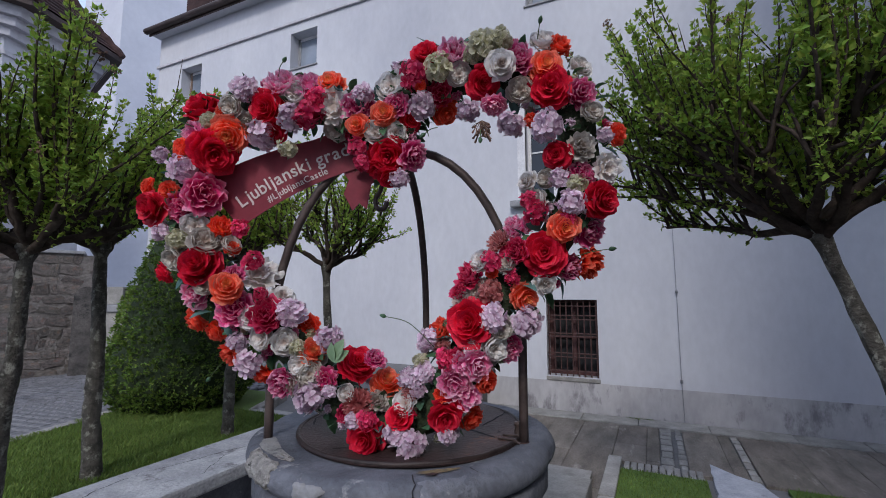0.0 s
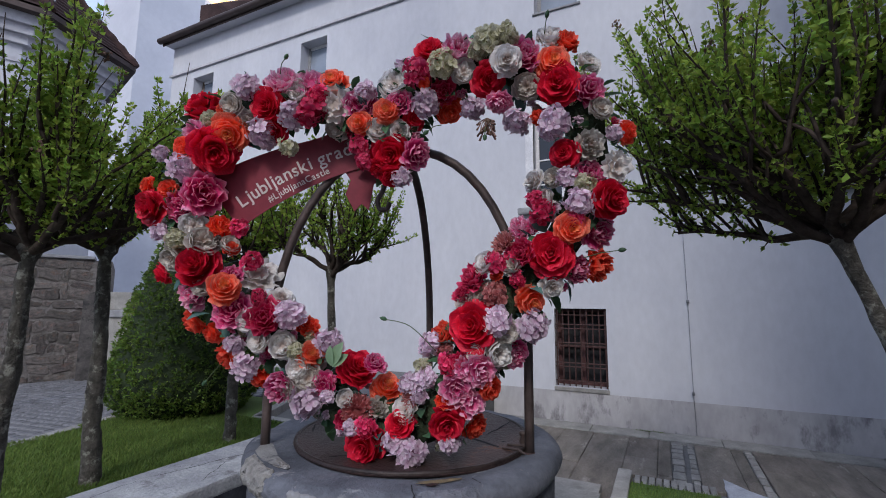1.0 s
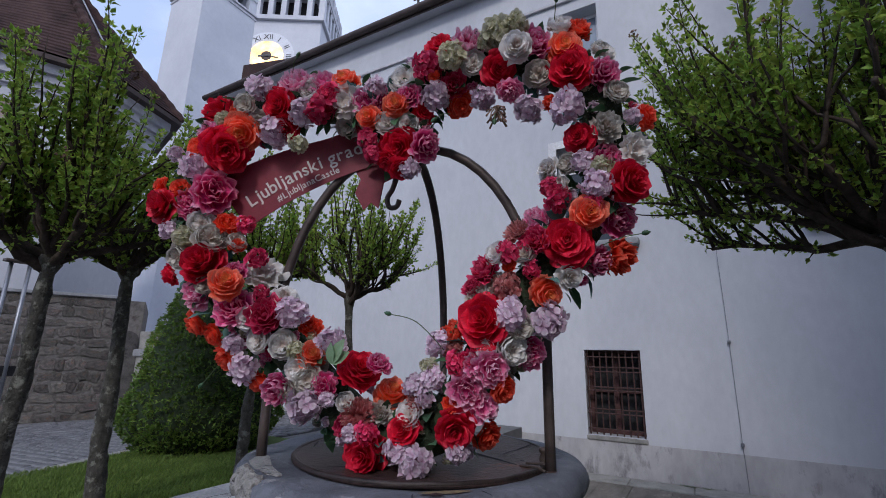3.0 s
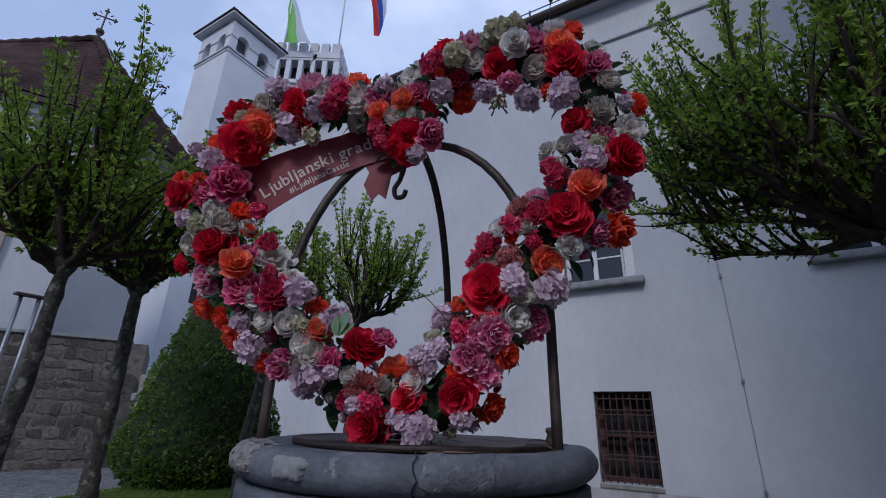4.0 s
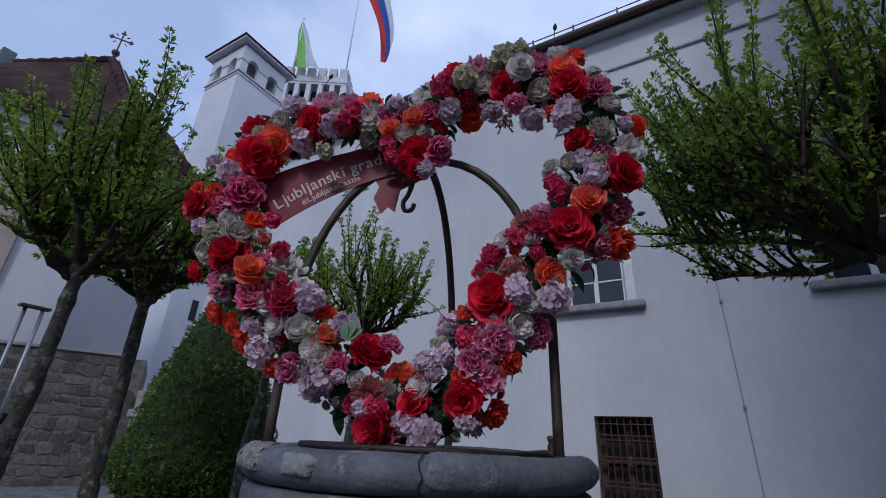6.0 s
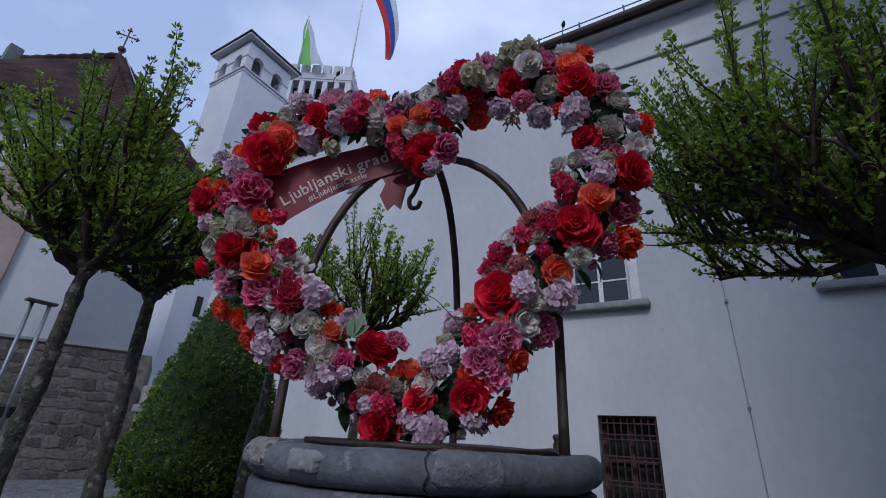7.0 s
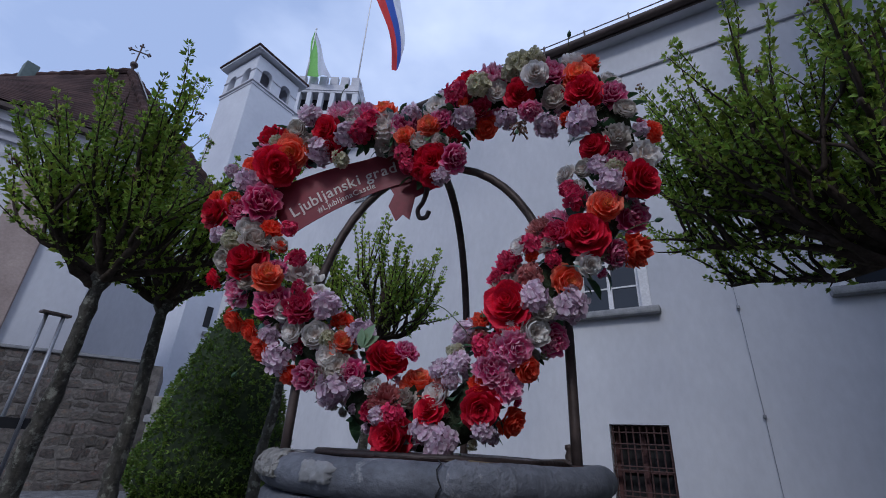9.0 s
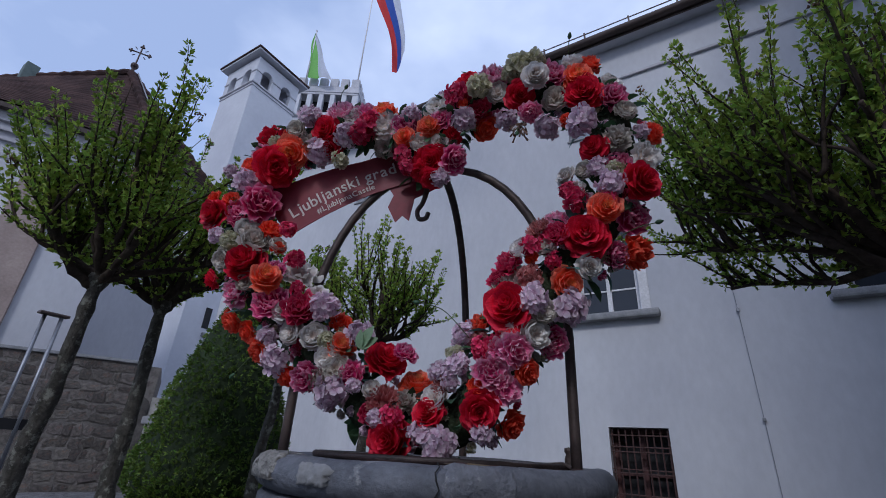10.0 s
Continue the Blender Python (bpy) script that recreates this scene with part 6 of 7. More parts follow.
# ---- pollarded trees ----
def tree(name, base, fork, limb_dirs, shoot_len, seed, label, trunk_r=0.038, leaf=0.034, shoots=9, density=1.0, bare=3.2, group=""):
    """A pollarded vase-shaped tree: trunk to the fork, knobbly spreading limbs, upright leafy shoots."""
    rng = random.Random(seed)
    base, fork = Vector(base), Vector(fork)
    th = empty(name, Matrix.Translation(base), label, "tree", group)
    d = fork - base
    pts, rad = [], []
    for k in range(31):
        t = k / 30
        w = Vector((noise.noise(Vector((seed, t * 2.2, 0))), noise.noise(Vector((seed, t * 2.2, 9))), 0)) * 0.035 * math.sin(math.pi * t)
        pts.append(d * t + w - Vector((0, 0, 0.06 if k == 0 else 0)))
        rad.append(trunk_r * (1.3 - 0.45 * min(1, t * 1.15) + (0.45 if t > 0.96 else 0)) * (1 + 0.22 * noise.noise(Vector((t * 19, seed, 2)))))
    v, f = sweep(pts, rad, 12)
    v = [q + Vector((noise.noise(q * 24 + Vector((seed, 0, 0))), noise.noise(q * 24 + Vector((0, seed, 7))), 0)) * trunk_r * 0.22 for q in v]
    piece("trunk", mesh_of("trunk", v, f, M_BARK, True), th, label="slim mottled grey trunk")
    limbs, leaves, blooms = [], [], []

    def shoot(p, direction, length):
        n = 7
        path = [p]
        dr = direction.normalized()
        for i in range(n):
            dr = (dr + Vector((rng.uniform(-0.15, 0.15), rng.uniform(-0.15, 0.15), rng.uniform(-0.03, 0.14)))).normalized()
            path.append(path[-1] + dr * length / n)
        limbs.append(sweep(path, [0.0075 * (1.1 - i / n) ** 1.3 + 0.0012 for i in range(n + 1)], 5))
        nodes = max(3, int(length / 0.05))
        top = 0.55 if rng.random() < 0.08 else 1.0
        for k in range(nodes + 1):
            t = 0.2 + 0.8 * k / nodes
            if t > top and rng.random() < 0.8:
                continue
            x = t * n
            j = min(int(x), n - 1)
            c = path[j].lerp(path[j + 1], x - j)
            tuft = int((9 if k < nodes else 14) * density + rng.random() * 3)
            big = leaf * (0.8 + 0.45 * rng.random()) * (1.0 - 0.22 * t)
            for _ in range(tuft):
                off = Vector((rng.uniform(-1, 1), rng.uniform(-1, 1), rng.uniform(-0.6, 1))).normalized()
                leaves.append((tuple(c + off * 0.01), tuple(off + dr * 0.75), big * rng.uniform(0.6, 1.2)))
        if rng.random() < 0.14:
            for _ in range(12):
                off = Vector([rng.uniform(-1, 1) for _ in range(3)])
                q = off.normalized()
                c = path[-1] + q * rng.uniform(0.012, 0.028)
                a = q.orthogonal() * 0.006
                b = q.cross(a)
                blooms.append(([c - a, c + b, c + a, c - b, c + q * 0.01], [(0, 1, 4), (1, 2, 4), (2, 3, 4), (3, 0, 4)]))

    for az, rise, length in limb_dirs:
        a = radians(az)
        dr = home = Vector((math.cos(a), math.sin(a), rise)).normalized()
        n = 13
        path = [fork - base - (fork - base).normalized() * rng.uniform(0.0, 0.09)]
        for i in range(n):
            dr = (dr + Vector((rng.uniform(-0.5, 0.5), rng.uniform(-0.5, 0.5), rng.uniform(-0.3, 0.38))) + home * 0.42).normalized()
            path.append(path[-1] + dr * length / n)
        r0 = trunk_r * 0.56
        limbs.append(sweep(path, [r0 * (1 - 0.7 * i / n) * rng.uniform(0.78, 1.3) + 0.003 for i in range(n + 1)], 7))
        for k in range(int(2.6 * (n + 3.2 - bare))):
            x = rng.uniform(bare, n)
            j = min(int(x), n - 1)
            c = path[j].lerp(path[j + 1], x - j)
            side_way = Vector((rng.uniform(-1, 1), rng.uniform(-1, 1), rng.uniform(-0.7, 1))).normalized()
            spur = c + side_way * rng.uniform(0.015, 0.05)
            limbs.append(sweep([c, (c + spur) / 2 + Vector((0, 0, 0.004)), spur], [0.005, 0.0035, 0.002], 4))
            for _ in range(rng.randrange(3, 8)):
                off = Vector((rng.uniform(-1, 1), rng.uniform(-1, 1), rng.uniform(-0.6, 1))).normalized()
                leaves.append((tuple(spur), tuple(off + side_way * 0.6), leaf * rng.uniform(0.5, 1.0)))
        for side in (1, -1):
            j0 = rng.randrange(2, 10)
            b_dir = (home + Vector((-home.y, home.x, 0)) * side * rng.uniform(0.6, 1.1) + Vector((0, 0, rng.uniform(0.1, 0.5)))).normalized()
            b_path = [path[j0]]
            for i in range(6):
                b_dir = (b_dir + Vector((rng.uniform(-0.5, 0.5), rng.uniform(-0.5, 0.5), rng.uniform(-0.3, 0.45)))).normalized()
                b_path.append(b_path[-1] + b_dir * length * 0.07)
            limbs.append(sweep(b_path, [r0 * 0.5 * (1 - 0.65 * i / 6) * rng.uniform(0.8, 1.3) + 0.002 for i in range(7)], 6))
            shoot(b_path[-1], b_dir + Vector((0, 0, 0.8)), shoot_len * rng.uniform(0.4, 0.8))
            shoot(b_path[3], b_dir * 0.4 + Vector((0, 0, 1)), shoot_len * rng.uniform(0.4, 0.9))
        for k in range(shoots):
            i = rng.uniform(bare + 1.4, n)
            j = min(int(i), n - 1)
            p = path[j].lerp(path[j + 1], i - j)
            outw = Vector((math.cos(a + rng.uniform(-0.9, 0.9)), math.sin(a + rng.uniform(-0.9, 0.9)), 0))
            up = rng.uniform(0.55, 1.5)
            shoot(p, outw * rng.uniform(0.3, 0.8) + Vector((0, 0, up)), shoot_len * rng.uniform(0.5, 0.85))
            if k % 3 == 0:
                shoot(p, outw + Vector((rng.uniform(-0.6, 0.6), rng.uniform(-0.6, 0.6), rng.uniform(0.05, 0.45))), shoot_len * rng.uniform(0.25, 0.5))
    for _ in range(5):
        a = rng.uniform(0, 6.28)
        shoot(fork - base + Vector((0, 0, 0.03)), Vector((math.cos(a) * 0.5, math.sin(a) * 0.5, 1)), shoot_len * rng.uniform(0.6, 0.8))
    v, f = join_lists(limbs)
    piece("branchwork", mesh_of("branchwork", v, f, M_TWIG, True), th, label="knobbly dark pollarded branches")
    cloud = leaf_cloud("crown", [q[0] for q in leaves], [q[1] for q in leaves], [q[2] for q in leaves], M_LEAF, seed)
    tagged(piece("crown", cloud, th, label="bright green young leaves tufted along upright shoots"), kind="stuff")
    if blooms:
        v, f = join_lists(blooms)
        tagged(piece("withered_blossom", mesh_of("withered_blossom", v, f, M_BLOOM), th, label="brown withered flower buds"), kind="stuff")
    return th


def limbs_round(n, rise, length, seed):
    rng = random.Random(seed)
    return [(360 * k / n + rng.uniform(-14, 14), rise + rng.uniform(-0.14, 0.2), length * rng.uniform(0.8, 1.15)) for k in range(n)]


LAB = "small pollarded tree with bright spring leaves"
tree("pollarded_tree", (-3.13, 1.67, LAWN), (-3.17, 1.645, 1.94), limbs_round(9, 0.6, 0.66, 1), 0.8, 21, LAB + " on the lawn", 0.042, leaf=0.036, shoots=6, density=1.2, group="pollarded trees")
tree("pollarded_tree", (-2.95, 1.13, LAWN), (-2.67, 1.075, 1.85), limbs_round(9, 0.55, 0.62, 2) + [(0, 0.5, 0.62), (-25, 0.55, 0.6)], 0.95, 22, LAB + " beside the coping", 0.036, leaf=0.033, shoots=6, density=1.2, group="pollarded trees")
tree("pollarded_tree", (-3.13, 2.63, LAWN), (-3.05, 2.62, 1.95), limbs_round(8, 0.45, 0.5, 3), 0.72, 23, LAB + " by the clipped hedge", 0.036, 0.044, shoots=4, density=0.85, group="pollarded trees")
tree("pollarded_tree", (-2.32, 2.86, Z0), (-2.37, 2.86, 1.88), [(32, 0.5, 0.58), (8, 0.45, 0.5), (-30, 0.5, 0.55)] + limbs_round(6, 0.6, 0.5, 4), 0.75, 24, LAB + " behind the well", 0.034, 0.035, shoots=4, density=0.85, bare=6.5, group="pollarded trees")
RIGHT_LIMBS = [(160, 0.27, 0.76), (172, 0.42, 0.9), (140, 0.45, 0.75), (192, 0.45, 0.9)] + limbs_round(7, 0.62, 0.9, 5) + limbs_round(6, 0.8, 0.85, 6) + limbs_round(4, 1.3, 0.8, 7)
tree("pollarded_tree", (1.3, 2.52, Z0), (0.67, 2.5, 1.93), RIGHT_LIMBS, 0.96, 25, "leaning pollarded tree with a wide dense leafy crown in the court", 0.036, 0.034, 10, 1.05, group="pollarded trees")

# ---- clipped cone hedge ----
def cone_hedge(x, y, z, r, h, seed):
    rng = random.Random(seed)
    th = empty("cone_hedge", pose(x, y, z), "dense dark green evergreen clipped into a tall cone", "hedge")

    def prof(t):
        return r * (1 - t) ** 0.64 * (0.66 + 0.34 * min(1, t * 8)) + 0.02

    # Dark core cone that paints the shade seen between the leaves.
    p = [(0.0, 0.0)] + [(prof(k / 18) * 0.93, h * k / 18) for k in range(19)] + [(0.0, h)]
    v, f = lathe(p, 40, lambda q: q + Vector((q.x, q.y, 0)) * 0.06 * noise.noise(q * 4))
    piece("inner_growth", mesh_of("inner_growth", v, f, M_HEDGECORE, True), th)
    places, ways, sizes = [], [], []
    for k in range(5200):
        t = 1 - math.sqrt(rng.random())
        a = rng.uniform(0, 6.283)
        lump = 0.05 * noise.noise(Vector((math.cos(a) * 2, math.sin(a) * 2, t * 5))) + 0.035 * noise.noise(Vector((math.cos(a) * 7, math.sin(a) * 7, t * 18)))
        rr = prof(t) * (1 + lump) + rng.uniform(-0.04, 0.008)
        c = Vector((rr * math.cos(a), rr * math.sin(a), h * t))
        out = (Vector((math.cos(a), math.sin(a), 0.35)) + Vector([rng.uniform(-0.6, 0.6) for _ in range(3)])).normalized()
        # a clipped spray: short leaves in a fan on one twig end
        for _ in range(7):
            q = out + Vector([rng.uniform(-0.8, 0.8) for _ in range(3)])
            places.append(tuple(c + Vector([rng.uniform(-0.012, 0.012) for _ in range(3)])))
            ways.append(tuple(q))
            sizes.append(rng.uniform(0.02, 0.04))
    me = leaf_cloud("clipped_leaves", places, ways, sizes, M_HEDGE, seed, 0.42, 0.05)
    tagged(piece("clipped_leaves", me, th), kind="stuff")
    return th


cone_hedge(-4.45, 3.16, LAWN, 0.77, 2.2, 4)


# ---- stand, stone pillar, conductor bits near the path ----
stand = empty("steel_stand", pose(-7.2, 2.31, path_z(-7.2, 0)), "tall grey steel frame stand with a dark board by the path", "stand")
h = 2.43 - path_z(-7.2, 0)
for s in (-1, 1):
    v, f = sweep([(0.024 * s, 0.083 * s, -0.05), (0.024 * s, 0.083 * s, h)], 0.022, 8)
    piece("post", mesh_of("post", v, f, M_STEEL, True), stand)
boxed("top_plate", (-0.06, 0.06, -0.16, 0.16, h, h + 0.035), M_IRON, stand, bev=0.01)
boxed("board", (-0.03, 0.03, -0.3, 0.3, 0.78, 0.9), M_DARK, stand, "dark narrow board", bev=0.006)

pillar = empty("stone_pillar", pose(-9.48, 4.76, path_z(-9.5, 0)), "dark weathered stone pillar with a rounded top", "pillar", "pillars beyond the path")
bm = bmesh.new()
pts = [(-0.19, 0), (0.19, 0)] + [(0.19 * math.cos(math.pi * k / 10), 1.5 + 0.19 * math.sin(math.pi * k / 10)) for k in range(11)]
fr = [bm.verts.new((x, -0.12, z)) for x, z in pts]
face = bm.faces.new(fr)
r = bmesh.ops.extrude_face_region(bm, geom=[face])
for g in r["geom"]:
    if isinstance(g, bmesh.types.BMVert):
        g.co.y += 0.24
bmesh.ops.recalc_face_normals(bm, faces=bm.faces[:])
part("slab", bm, M_BLACKSTONE, pillar, "blackened stone slab", m=pose(0, 0, -0.1, 0, 0, 61))

copy_thing(pillar, pose(-8.98, 5.34, path_z(-9.0, 0)))
pedestal = empty("stone_pedestal", pose(-9.2, 5.1, path_z(-9.2, 0), 0, 0, 28), "pale stone pedestal with a moulded ledge between two dark pillars", "pedestal")
pz = path_z(-9.2, 0)
boxed("base_block", (-0.3, 0.3, -0.16, 0.16, -0.1, 1.3 - pz), M_PALE, pedestal, bev=0.012)
boxed("ledge", (-0.34, 0.34, -0.2, 0.2, 1.3 - pz, 1.44 - pz), M_SILL, pedestal, "grey moulded ledge", bev=0.025)
boxed("upper_block", (-0.2, 0.2, -0.14, 0.14, 1.44 - pz, 1.77 - pz), M_PALE, pedestal, bev=0.012)

# ---- rubble wall below the chapel ----
RW, RD = Vector((-9.9, 4.85, 0)), Vector((-0.48, -0.88, 0)).normalized()
RA = math.degrees(math.atan2(-RD.y, -RD.x))
rubble = empty("rubble_wall", Matrix.Translation(RW + RD * 8.0) @ pose(0, 0, 0, 0, 0, RA), "old rubble stone wall with brown and grey stones in mortar", "wall", kind="structure")
boxed("mortar_bed", (0, 8.0, 0.03, 0.55, -0.5, 2.40), M_JOINT, rubble, "grey mortar core", bev=0.0)
boxed("wall_cap", (-0.02, 8.02, -0.02, 0.58, 2.40, 2.46), M_SILL, rubble, "thin grey capping", bev=0.015)
stone_rng = random.Random(17)


def rock_mesh(name, seed, material):
    rng = random.Random(seed)
    bm = bmesh.new()
    bmesh.ops.create_cube(bm, size=1.0)
    bmesh.ops.bevel(bm, geom=bm.edges[:], offset=0.16, segments=1, affect="EDGES")
    for q in bm.verts:
        q.co += Vector([rng.uniform(-0.12, 0.12) for _ in range(3)])
    me = bpy.data.meshes.new(name)
    bm.to_mesh(me)
    bm.free()
    me.materials.append(material)
    return me


rocks = [rock_mesh("rubble_stone", s, M_RUBBLE) for s in range(9)]
z = -0.1
count = 0
while z < 2.38:
    hh = stone_rng.uniform(0.12, 0.25)
    if z + hh > 2.34:
        hh = 2.40 - z
    x = 8.0
    while x > 0.1 and count < 295:
        w = stone_rng.uniform(0.1, 0.36)
        hz = hh * stone_rng.uniform(0.8, 1.12)
        piece("rubble_stone", rocks[count % 9], rubble, Matrix.Translation((x - w / 2, 0.05, z + hh / 2 + stone_rng.uniform(-0.02, 0.02))) @ Matrix.Rotation(stone_rng.uniform(-0.3, 0.3), 4, "Y") @ Matrix.Diagonal((w * 0.98, 0.055 + stone_rng.uniform(0, 0.025), hz * 0.93, 1)))
        x -= w
        count += 1
        if x < 2.6:
            break
    z += hh
boxed("wall_return", (7.99, 8.3, 0.03, 3.0, -0.5, 2.38), M_JOINT, rubble, "mortared return of the wall", bev=0.01)

# ---- cobbled path ----
cob_rng = random.Random(23)
near_cobbles, far_cobbles = [], []


def cobble(c, sx, sy, ang):
    ca, sa = math.cos(ang), math.sin(ang)
    v = []
    for k, (gx, gz) in enumerate(((1.0, -0.03), (0.98, 0.008), (0.72, 0.02))):
        for qx, qy in ((-1, -1), (1, -1), (1, 1), (-1, 1)):
            x, y = qx * sx * gx / 2 * cob_rng.uniform(0.94, 1.04), qy * sy * gx / 2 * cob_rng.uniform(0.94, 1.04)
            v.append(Vector((x * ca - y * sa, x * sa + y * ca, gz)))
    f = [(8, 9, 10, 11)]
    for k in (0, 4):
        for i in range(4):
            f.append((k + i, k + (i + 1) % 4, k + 4 + (i + 1) % 4, k + 4 + i))
    return v, f


cob_kinds = [mesh_of("cobble", *cobble(None, 0.105, 0.105, 0), M_COBBLE) for _ in range(6)]
cobbled = empty("cobbled_path", pose(0, 0, 0), "grey small-stone cobbled path laid in arcs", "path", kind="structure")
joined = []
n_near = 0
ix = 0
x = -4.56
while x > -11.2:
    y = 0.6
    while y < 7.0:
        yy = y + cob_rng.uniform(-0.012, 0.012)
        arc = 0.10 * math.cos((yy - 0.6) * 2 * math.pi / 1.3)
        px, py = x + arc - 0.10, yy
        if px < -4.53:
            c = Vector((px, py, path_z(px, 0) - 0.02 + cob_rng.uniform(-0.004, 0.004)))
            rot = cob_rng.uniform(-0.15, 0.15) + 0.3 * math.sin((yy - 0.6) * 2 * math.pi / 1.3)
            if n_near < 290 and 1.4 < py < 3.4 and px > -7.2:
                piece("cobble", cob_kinds[n_near % 6], cobbled, Matrix.Translation(c) @ Matrix.Rotation(rot, 4, "Z"))
                n_near += 1
            else:
                v, f = cobble(None, 0.105, 0.105, rot)
                joined.append(([q + c for q in v], f))
        y += 0.113
    x -= 0.113
v, f = join_lists(joined)
tagged(piece("cobble_field", mesh_of("cobble_field", v, f, M_COBBLE), cobbled), kind="stuff")

# ---- paving of the court ----
pave = empty("court_paving", pose(0, 0, 0), "worn grey stone paving with pale block strips along the wall", "pavement", kind="structure")
pv_rng = random.Random(31)


def slab(name, x0, x1, y0, y1, z0, z1, material, parent, label=""):
    """A paving piece with a softened top edge."""
    e = min(0.008, (x1 - x0) / 6)
    v = [(x0, y0, z0), (x1, y0, z0), (x1, y1, z0), (x0, y1, z0), (x0, y0, z1 - e * 0.6), (x1, y0, z1 - e * 0.6), (x1, y1, z1 - e * 0.6), (x0, y1, z1 - e * 0.6), (x0 + e, y0 + e, z1), (x1 - e, y0 + e, z1), (x1 - e, y1 - e, z1), (x0 + e, y1 - e, z1)]
    f = [(8, 9, 10, 11)]
    for k in (0, 4):
        for i in range(4):
            f.append((k + i, k + (i + 1) % 4, k + 4 + (i + 1) % 4, k + 4 + i))
    return piece(name, mesh_of(name, v, f, material), parent, label=label)


strips = [(0.0, 0.135), (0.165, 0.25), (0.74, 0.835)]
x = -2.38
while x < 3.2:
    w = pv_rng.uniform(0.26, 0.46)
    hit = [s for s in strips if s[0] < x + w and s[1] > x]
    x1 = x + w
    if hit:
        if hit[0][0] - x > 0.08:
            x1 = hit[0][0]
        else:
            x = hit[0][1]
            continue
    y = 6.44
    low = 3.0 if x < -0.5 else (5.05 if x1 < 0.5 else 4.95)
    while y > low:
        ln = pv_rng.uniform(0.55, 1.3)
        y0 = max(y - ln, low)
        slab("paving_slab", x + 0.002, x1 - 0.002, y0 + 0.002, y - 0.002, Z0 - 0.03, Z0 + pv_rng.uniform(-0.003, 0.004), M_PAVE, pave)
        y = y0
    x = x1
for s0, s1 in strips:
    y = 6.44
    end = 5.02
    while y > end:
        ln = pv_rng.uniform(0.13, 0.24)
        slab("strip_block", s0 + pv_rng.uniform(0.004, 0.02), s1 - pv_rng.uniform(0.004, 0.02), y - ln + pv_rng.uniform(0.015, 0.035), y - 0.01, Z0 - 0.03, Z0 + pv_rng.uniform(0.0, 0.006), M_PALE, pave)
        y -= ln
x = -2.38
while x < 3.0:
    w = pv_rng.uniform(0.5, 0.95)
    slab("wall_strip_slab", x + 0.004, x + w - 0.004, 6.455, WY - 0.035, Z0 - 0.03, Z0 + pv_rng.uniform(0.004, 0.012), M_PALE, pave)
    x += w
# drain edge, kerbs and beds
for k in range(11):
    x = -0.335 + 0.063 * k
    slab("drain_stone", x + 0.008, x + 0.058, 4.80, 5.03, Z0 - 0.03, Z0 + 0.012, M_PALE, pave)
slab("kerb_block", -0.475, -0.35, 4.02, 5.02, Z0 - 0.05, Z0 + 0.055, M_PALE, pave, "pale raised kerb block")
slab("kerb_block", -0.475, -0.35, 2.9, 4.01, Z0 - 0.05, Z0 + 0.05, M_PALE, pave, "pale raised kerb block")
slab("step_block", -1.05, -0.57, 4.08, 4.46, Z0 - 0.05, Z0 + 0.07, M_PALE, pave, "pale low step block")
slab("step_block", -1.05, -0.53, 3.5, 4.07, Z0 - 0.05, Z0 + 0.14, M_PALE, pave, "pale low step block")
M_BLUE = mat("blue_grey_slab", (0.3, 0.32, 0.37), (0.46, 0.48, 0.53), 0.8, 7, 60, 0.4, 0.006, accent=(0.22, 0.22, 0.24), accent_at=0.6, accent_scale=6)
ragged = []
corners = [(0.40, 4.2), (0.98, 4.2), (0.80, 4.93), (0.62, 5.06), (0.44, 5.28)]
for i, (xa, ya) in enumerate(corners):
    xb, yb = corners[(i + 1) % len(corners)]
    for k in range(9):
        t = k / 9
        j = 0.028 * noise.noise(Vector((i * 3.7, t * 5.0, 2.0))) + 0.014 * noise.noise(Vector((i, t * 17.0, 5.0)))
        ragged.append((xa + (xb - xa) * t + j, ya + (yb - ya) * t - j))
nr = len(ragged)
verts = [(a, b, Z0 - 0.03) for a, b in ragged] + [(a, b, Z0 + 0.012) for a, b in ragged]
piece("large_slab", mesh_of("large_slab", verts, [tuple(range(nr, 2 * nr))] + [(i, (i + 1) % nr, nr + (i + 1) % nr, nr + i) for i in range(nr)], M_BLUE), pave, label="pale blue-grey worn wedge slab with broken edges")

beds = [(-0.35, 0.37, 2.6, 4.78, 0.02), (0.98, 3.45, 2.6, 4.9, 0.01)]
for x0, x1, y0, y1, dz in beds:
    bm = bmesh.new()
    box(bm, x0, x1, y0, y1, Z0 - 0.06, Z0 + dz)
    tagged(part("grass_bed", bm, M_GRASS), "small soil bed under clipped grass", "lawn", kind="structure")


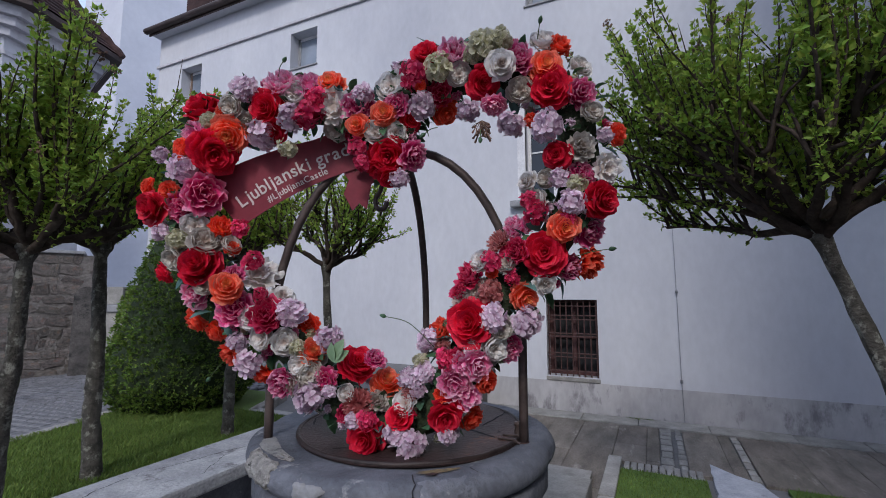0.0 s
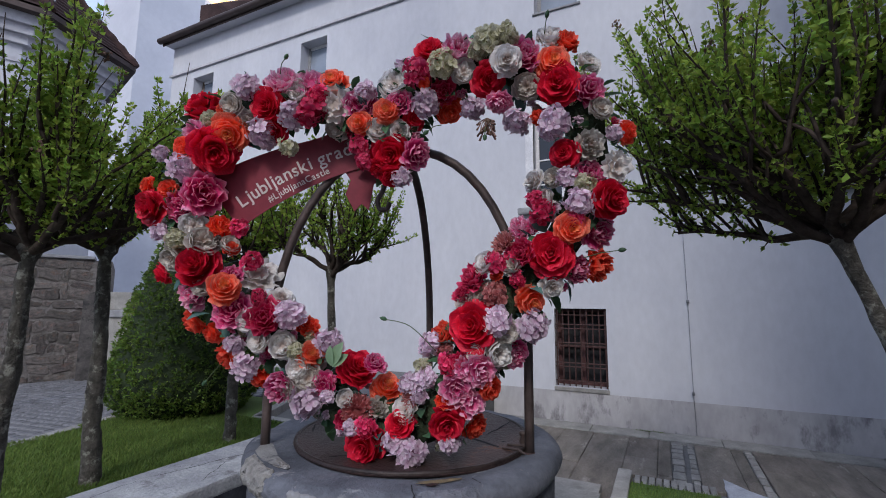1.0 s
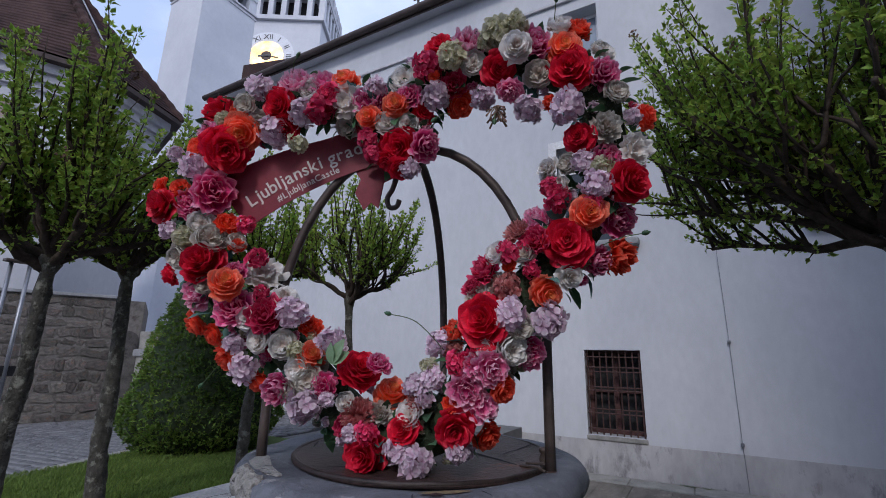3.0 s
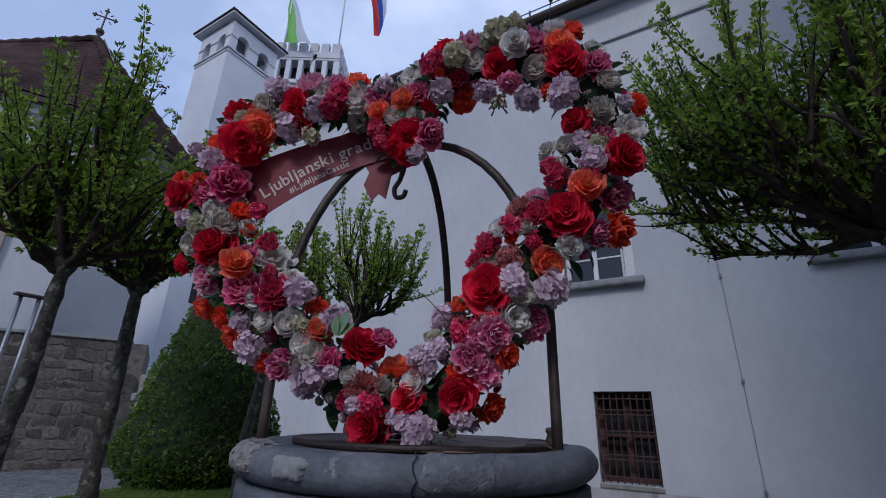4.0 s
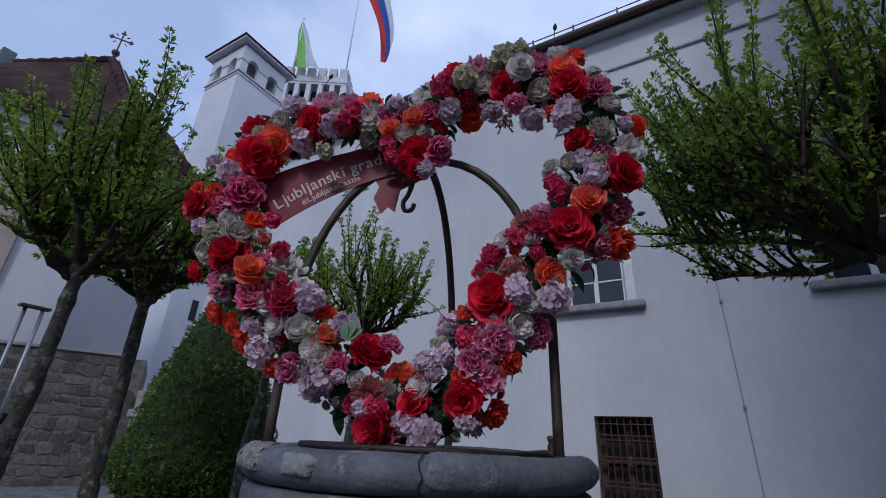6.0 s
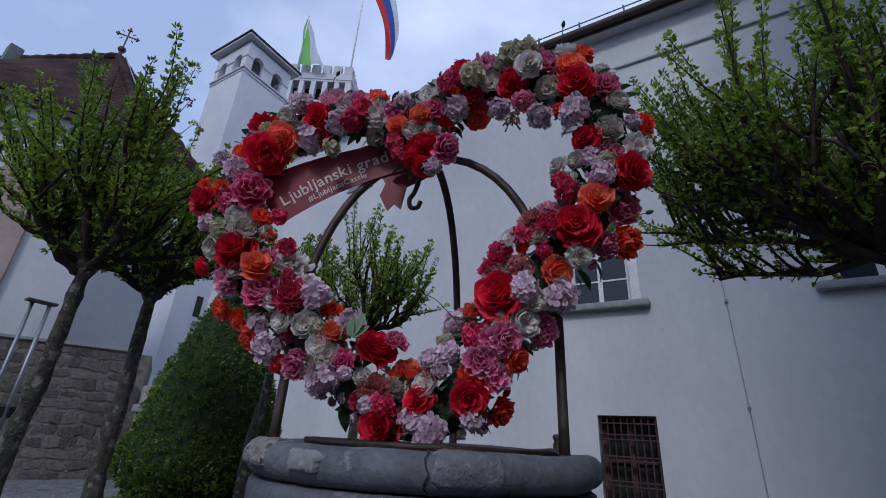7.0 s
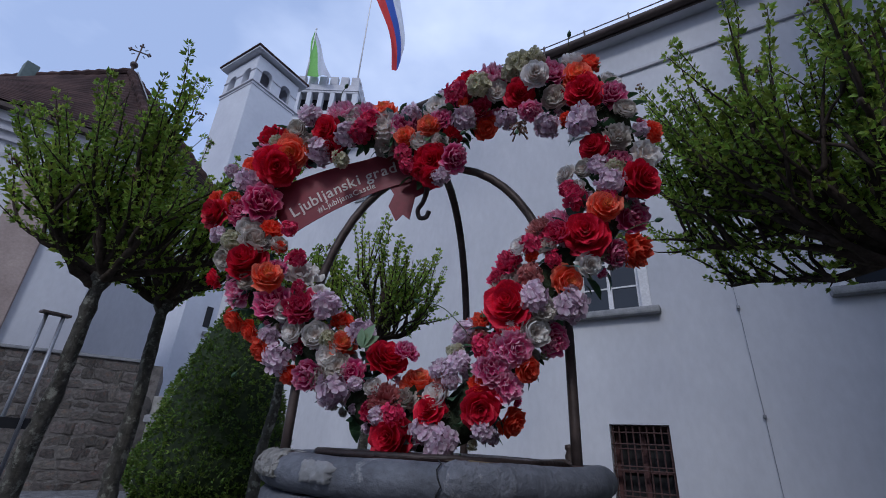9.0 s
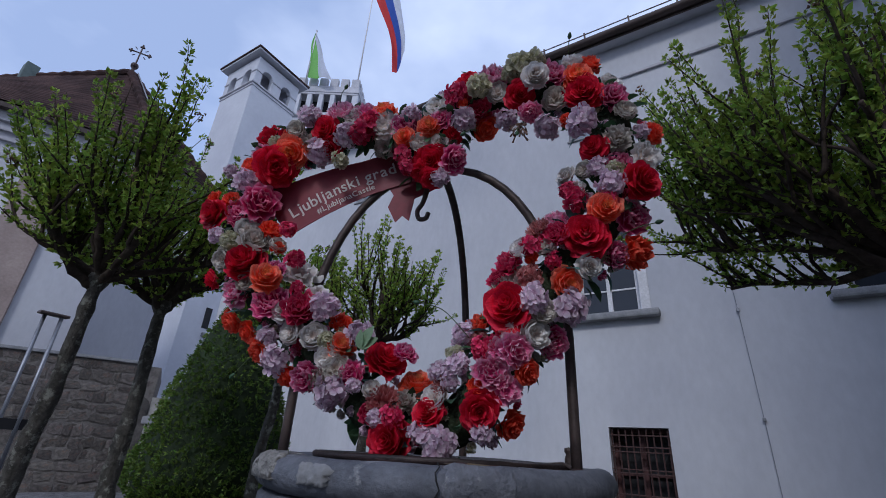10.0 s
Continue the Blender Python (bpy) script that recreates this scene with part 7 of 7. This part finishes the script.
def grass(name, boxes, count, height, seed, label):
    rng = random.Random(seed)
    area = sum((b[1] - b[0]) * (b[3] - b[2]) for b in boxes)
    verts, faces = [], []
    for x0, x1, y0, y1, z in boxes:
        for _ in range(int(count * (x1 - x0) * (y1 - y0) / area)):
            p = Vector((rng.uniform(x0, x1), rng.uniform(y0, y1), z))
            patch = 1 + 0.45 * noise.noise(p * 2.3)
            a = rng.uniform(0, 6.28)
            lean = Vector((math.cos(a), math.sin(a), 0)) * rng.uniform(0.1, 0.8)
            hgt = height * (0.7 + 0.3 * patch) * rng.uniform(0.5, 1.2)
            side = Vector((-math.sin(a), math.cos(a), 0)) * rng.uniform(0.0016, 0.003)
            o = len(verts)
            verts += [p - side, p + side, p + side * 0.7 + Vector((lean.x * hgt * 0.4, lean.y * hgt * 0.4, hgt * 0.6)), p + lean * hgt + Vector((0, 0, hgt))]
            faces += [(o, o + 1, o + 2), (o, o + 2, o + 3)]
    return tagged(piece(name, mesh_of(name, verts, faces, M_BLADE)), label, "grass", kind="stuff")


grass("lawn_grass", [(-4.39, -2.9, 0.6, 1.7, LAWN), (-4.5, -2.9, 1.7, 2.3, LAWN), (-4.64, -2.9, 2.3, 3.2, LAWN)], 52000, 0.034, 3, "short clipped green lawn grass on the raised bed")
grass("bed_grass", [(-0.345, 0.365, 3.2, 4.77, Z0 + 0.02), (0.985, 2.6, 3.2, 4.89, Z0 + 0.01)], 15000, 0.03, 4, "short green grass in the small court beds")

# weeds in the joint at the foot of the wall
weed = empty("weed_tuft", pose(-0.25, WY - 0.06, Z0), "small green weed growing in the wall joint", "weed")
weed_rng = random.Random(6)
chunks = []
for k in range(70):
    a = weed_rng.uniform(0, 6.28)
    base = Vector((weed_rng.uniform(-0.16, 0.16), weed_rng.uniform(-0.03, 0.02), 0.0))
    q = (Vector((math.cos(a) * 0.7, -abs(math.sin(a)) * 0.7, weed_rng.uniform(0.2, 0.9)))).normalized()
    v, f = leaf_shape(weed_rng, weed_rng.uniform(0.03, 0.06), 0.018, 0.2, 0.3, 3)
    m = Matrix.Translation(base) @ q.to_track_quat("X", "Z").to_matrix().to_4x4()
    chunks.append(([m @ p for p in v], f))
v, f = join_lists(chunks)
tagged(piece("foliage", mesh_of("foliage", v, f, M_HEDGE), weed), kind="stuff")

# ---- plain walls out of view, added to block sun and sky light ----
bm = bmesh.new()
box(bm, 3.5, 4.2, -4.5, WY + 4.0, Z0 - 0.3, 14.0)
tagged(part("wall_east", bm, M_RUBBLE), "plain grey stone wall out of view, added to shade the white wall's right end", "wall", kind="structure")
bm = bmesh.new()
box(bm, -14.0, 8.0, -17.0, -16.3, Z0 - 0.3, 8.5)
tagged(part("wall_south", bm, M_RUBBLE), "plain grey stone wall out of view, added to cut light low in the court", "wall", kind="structure")
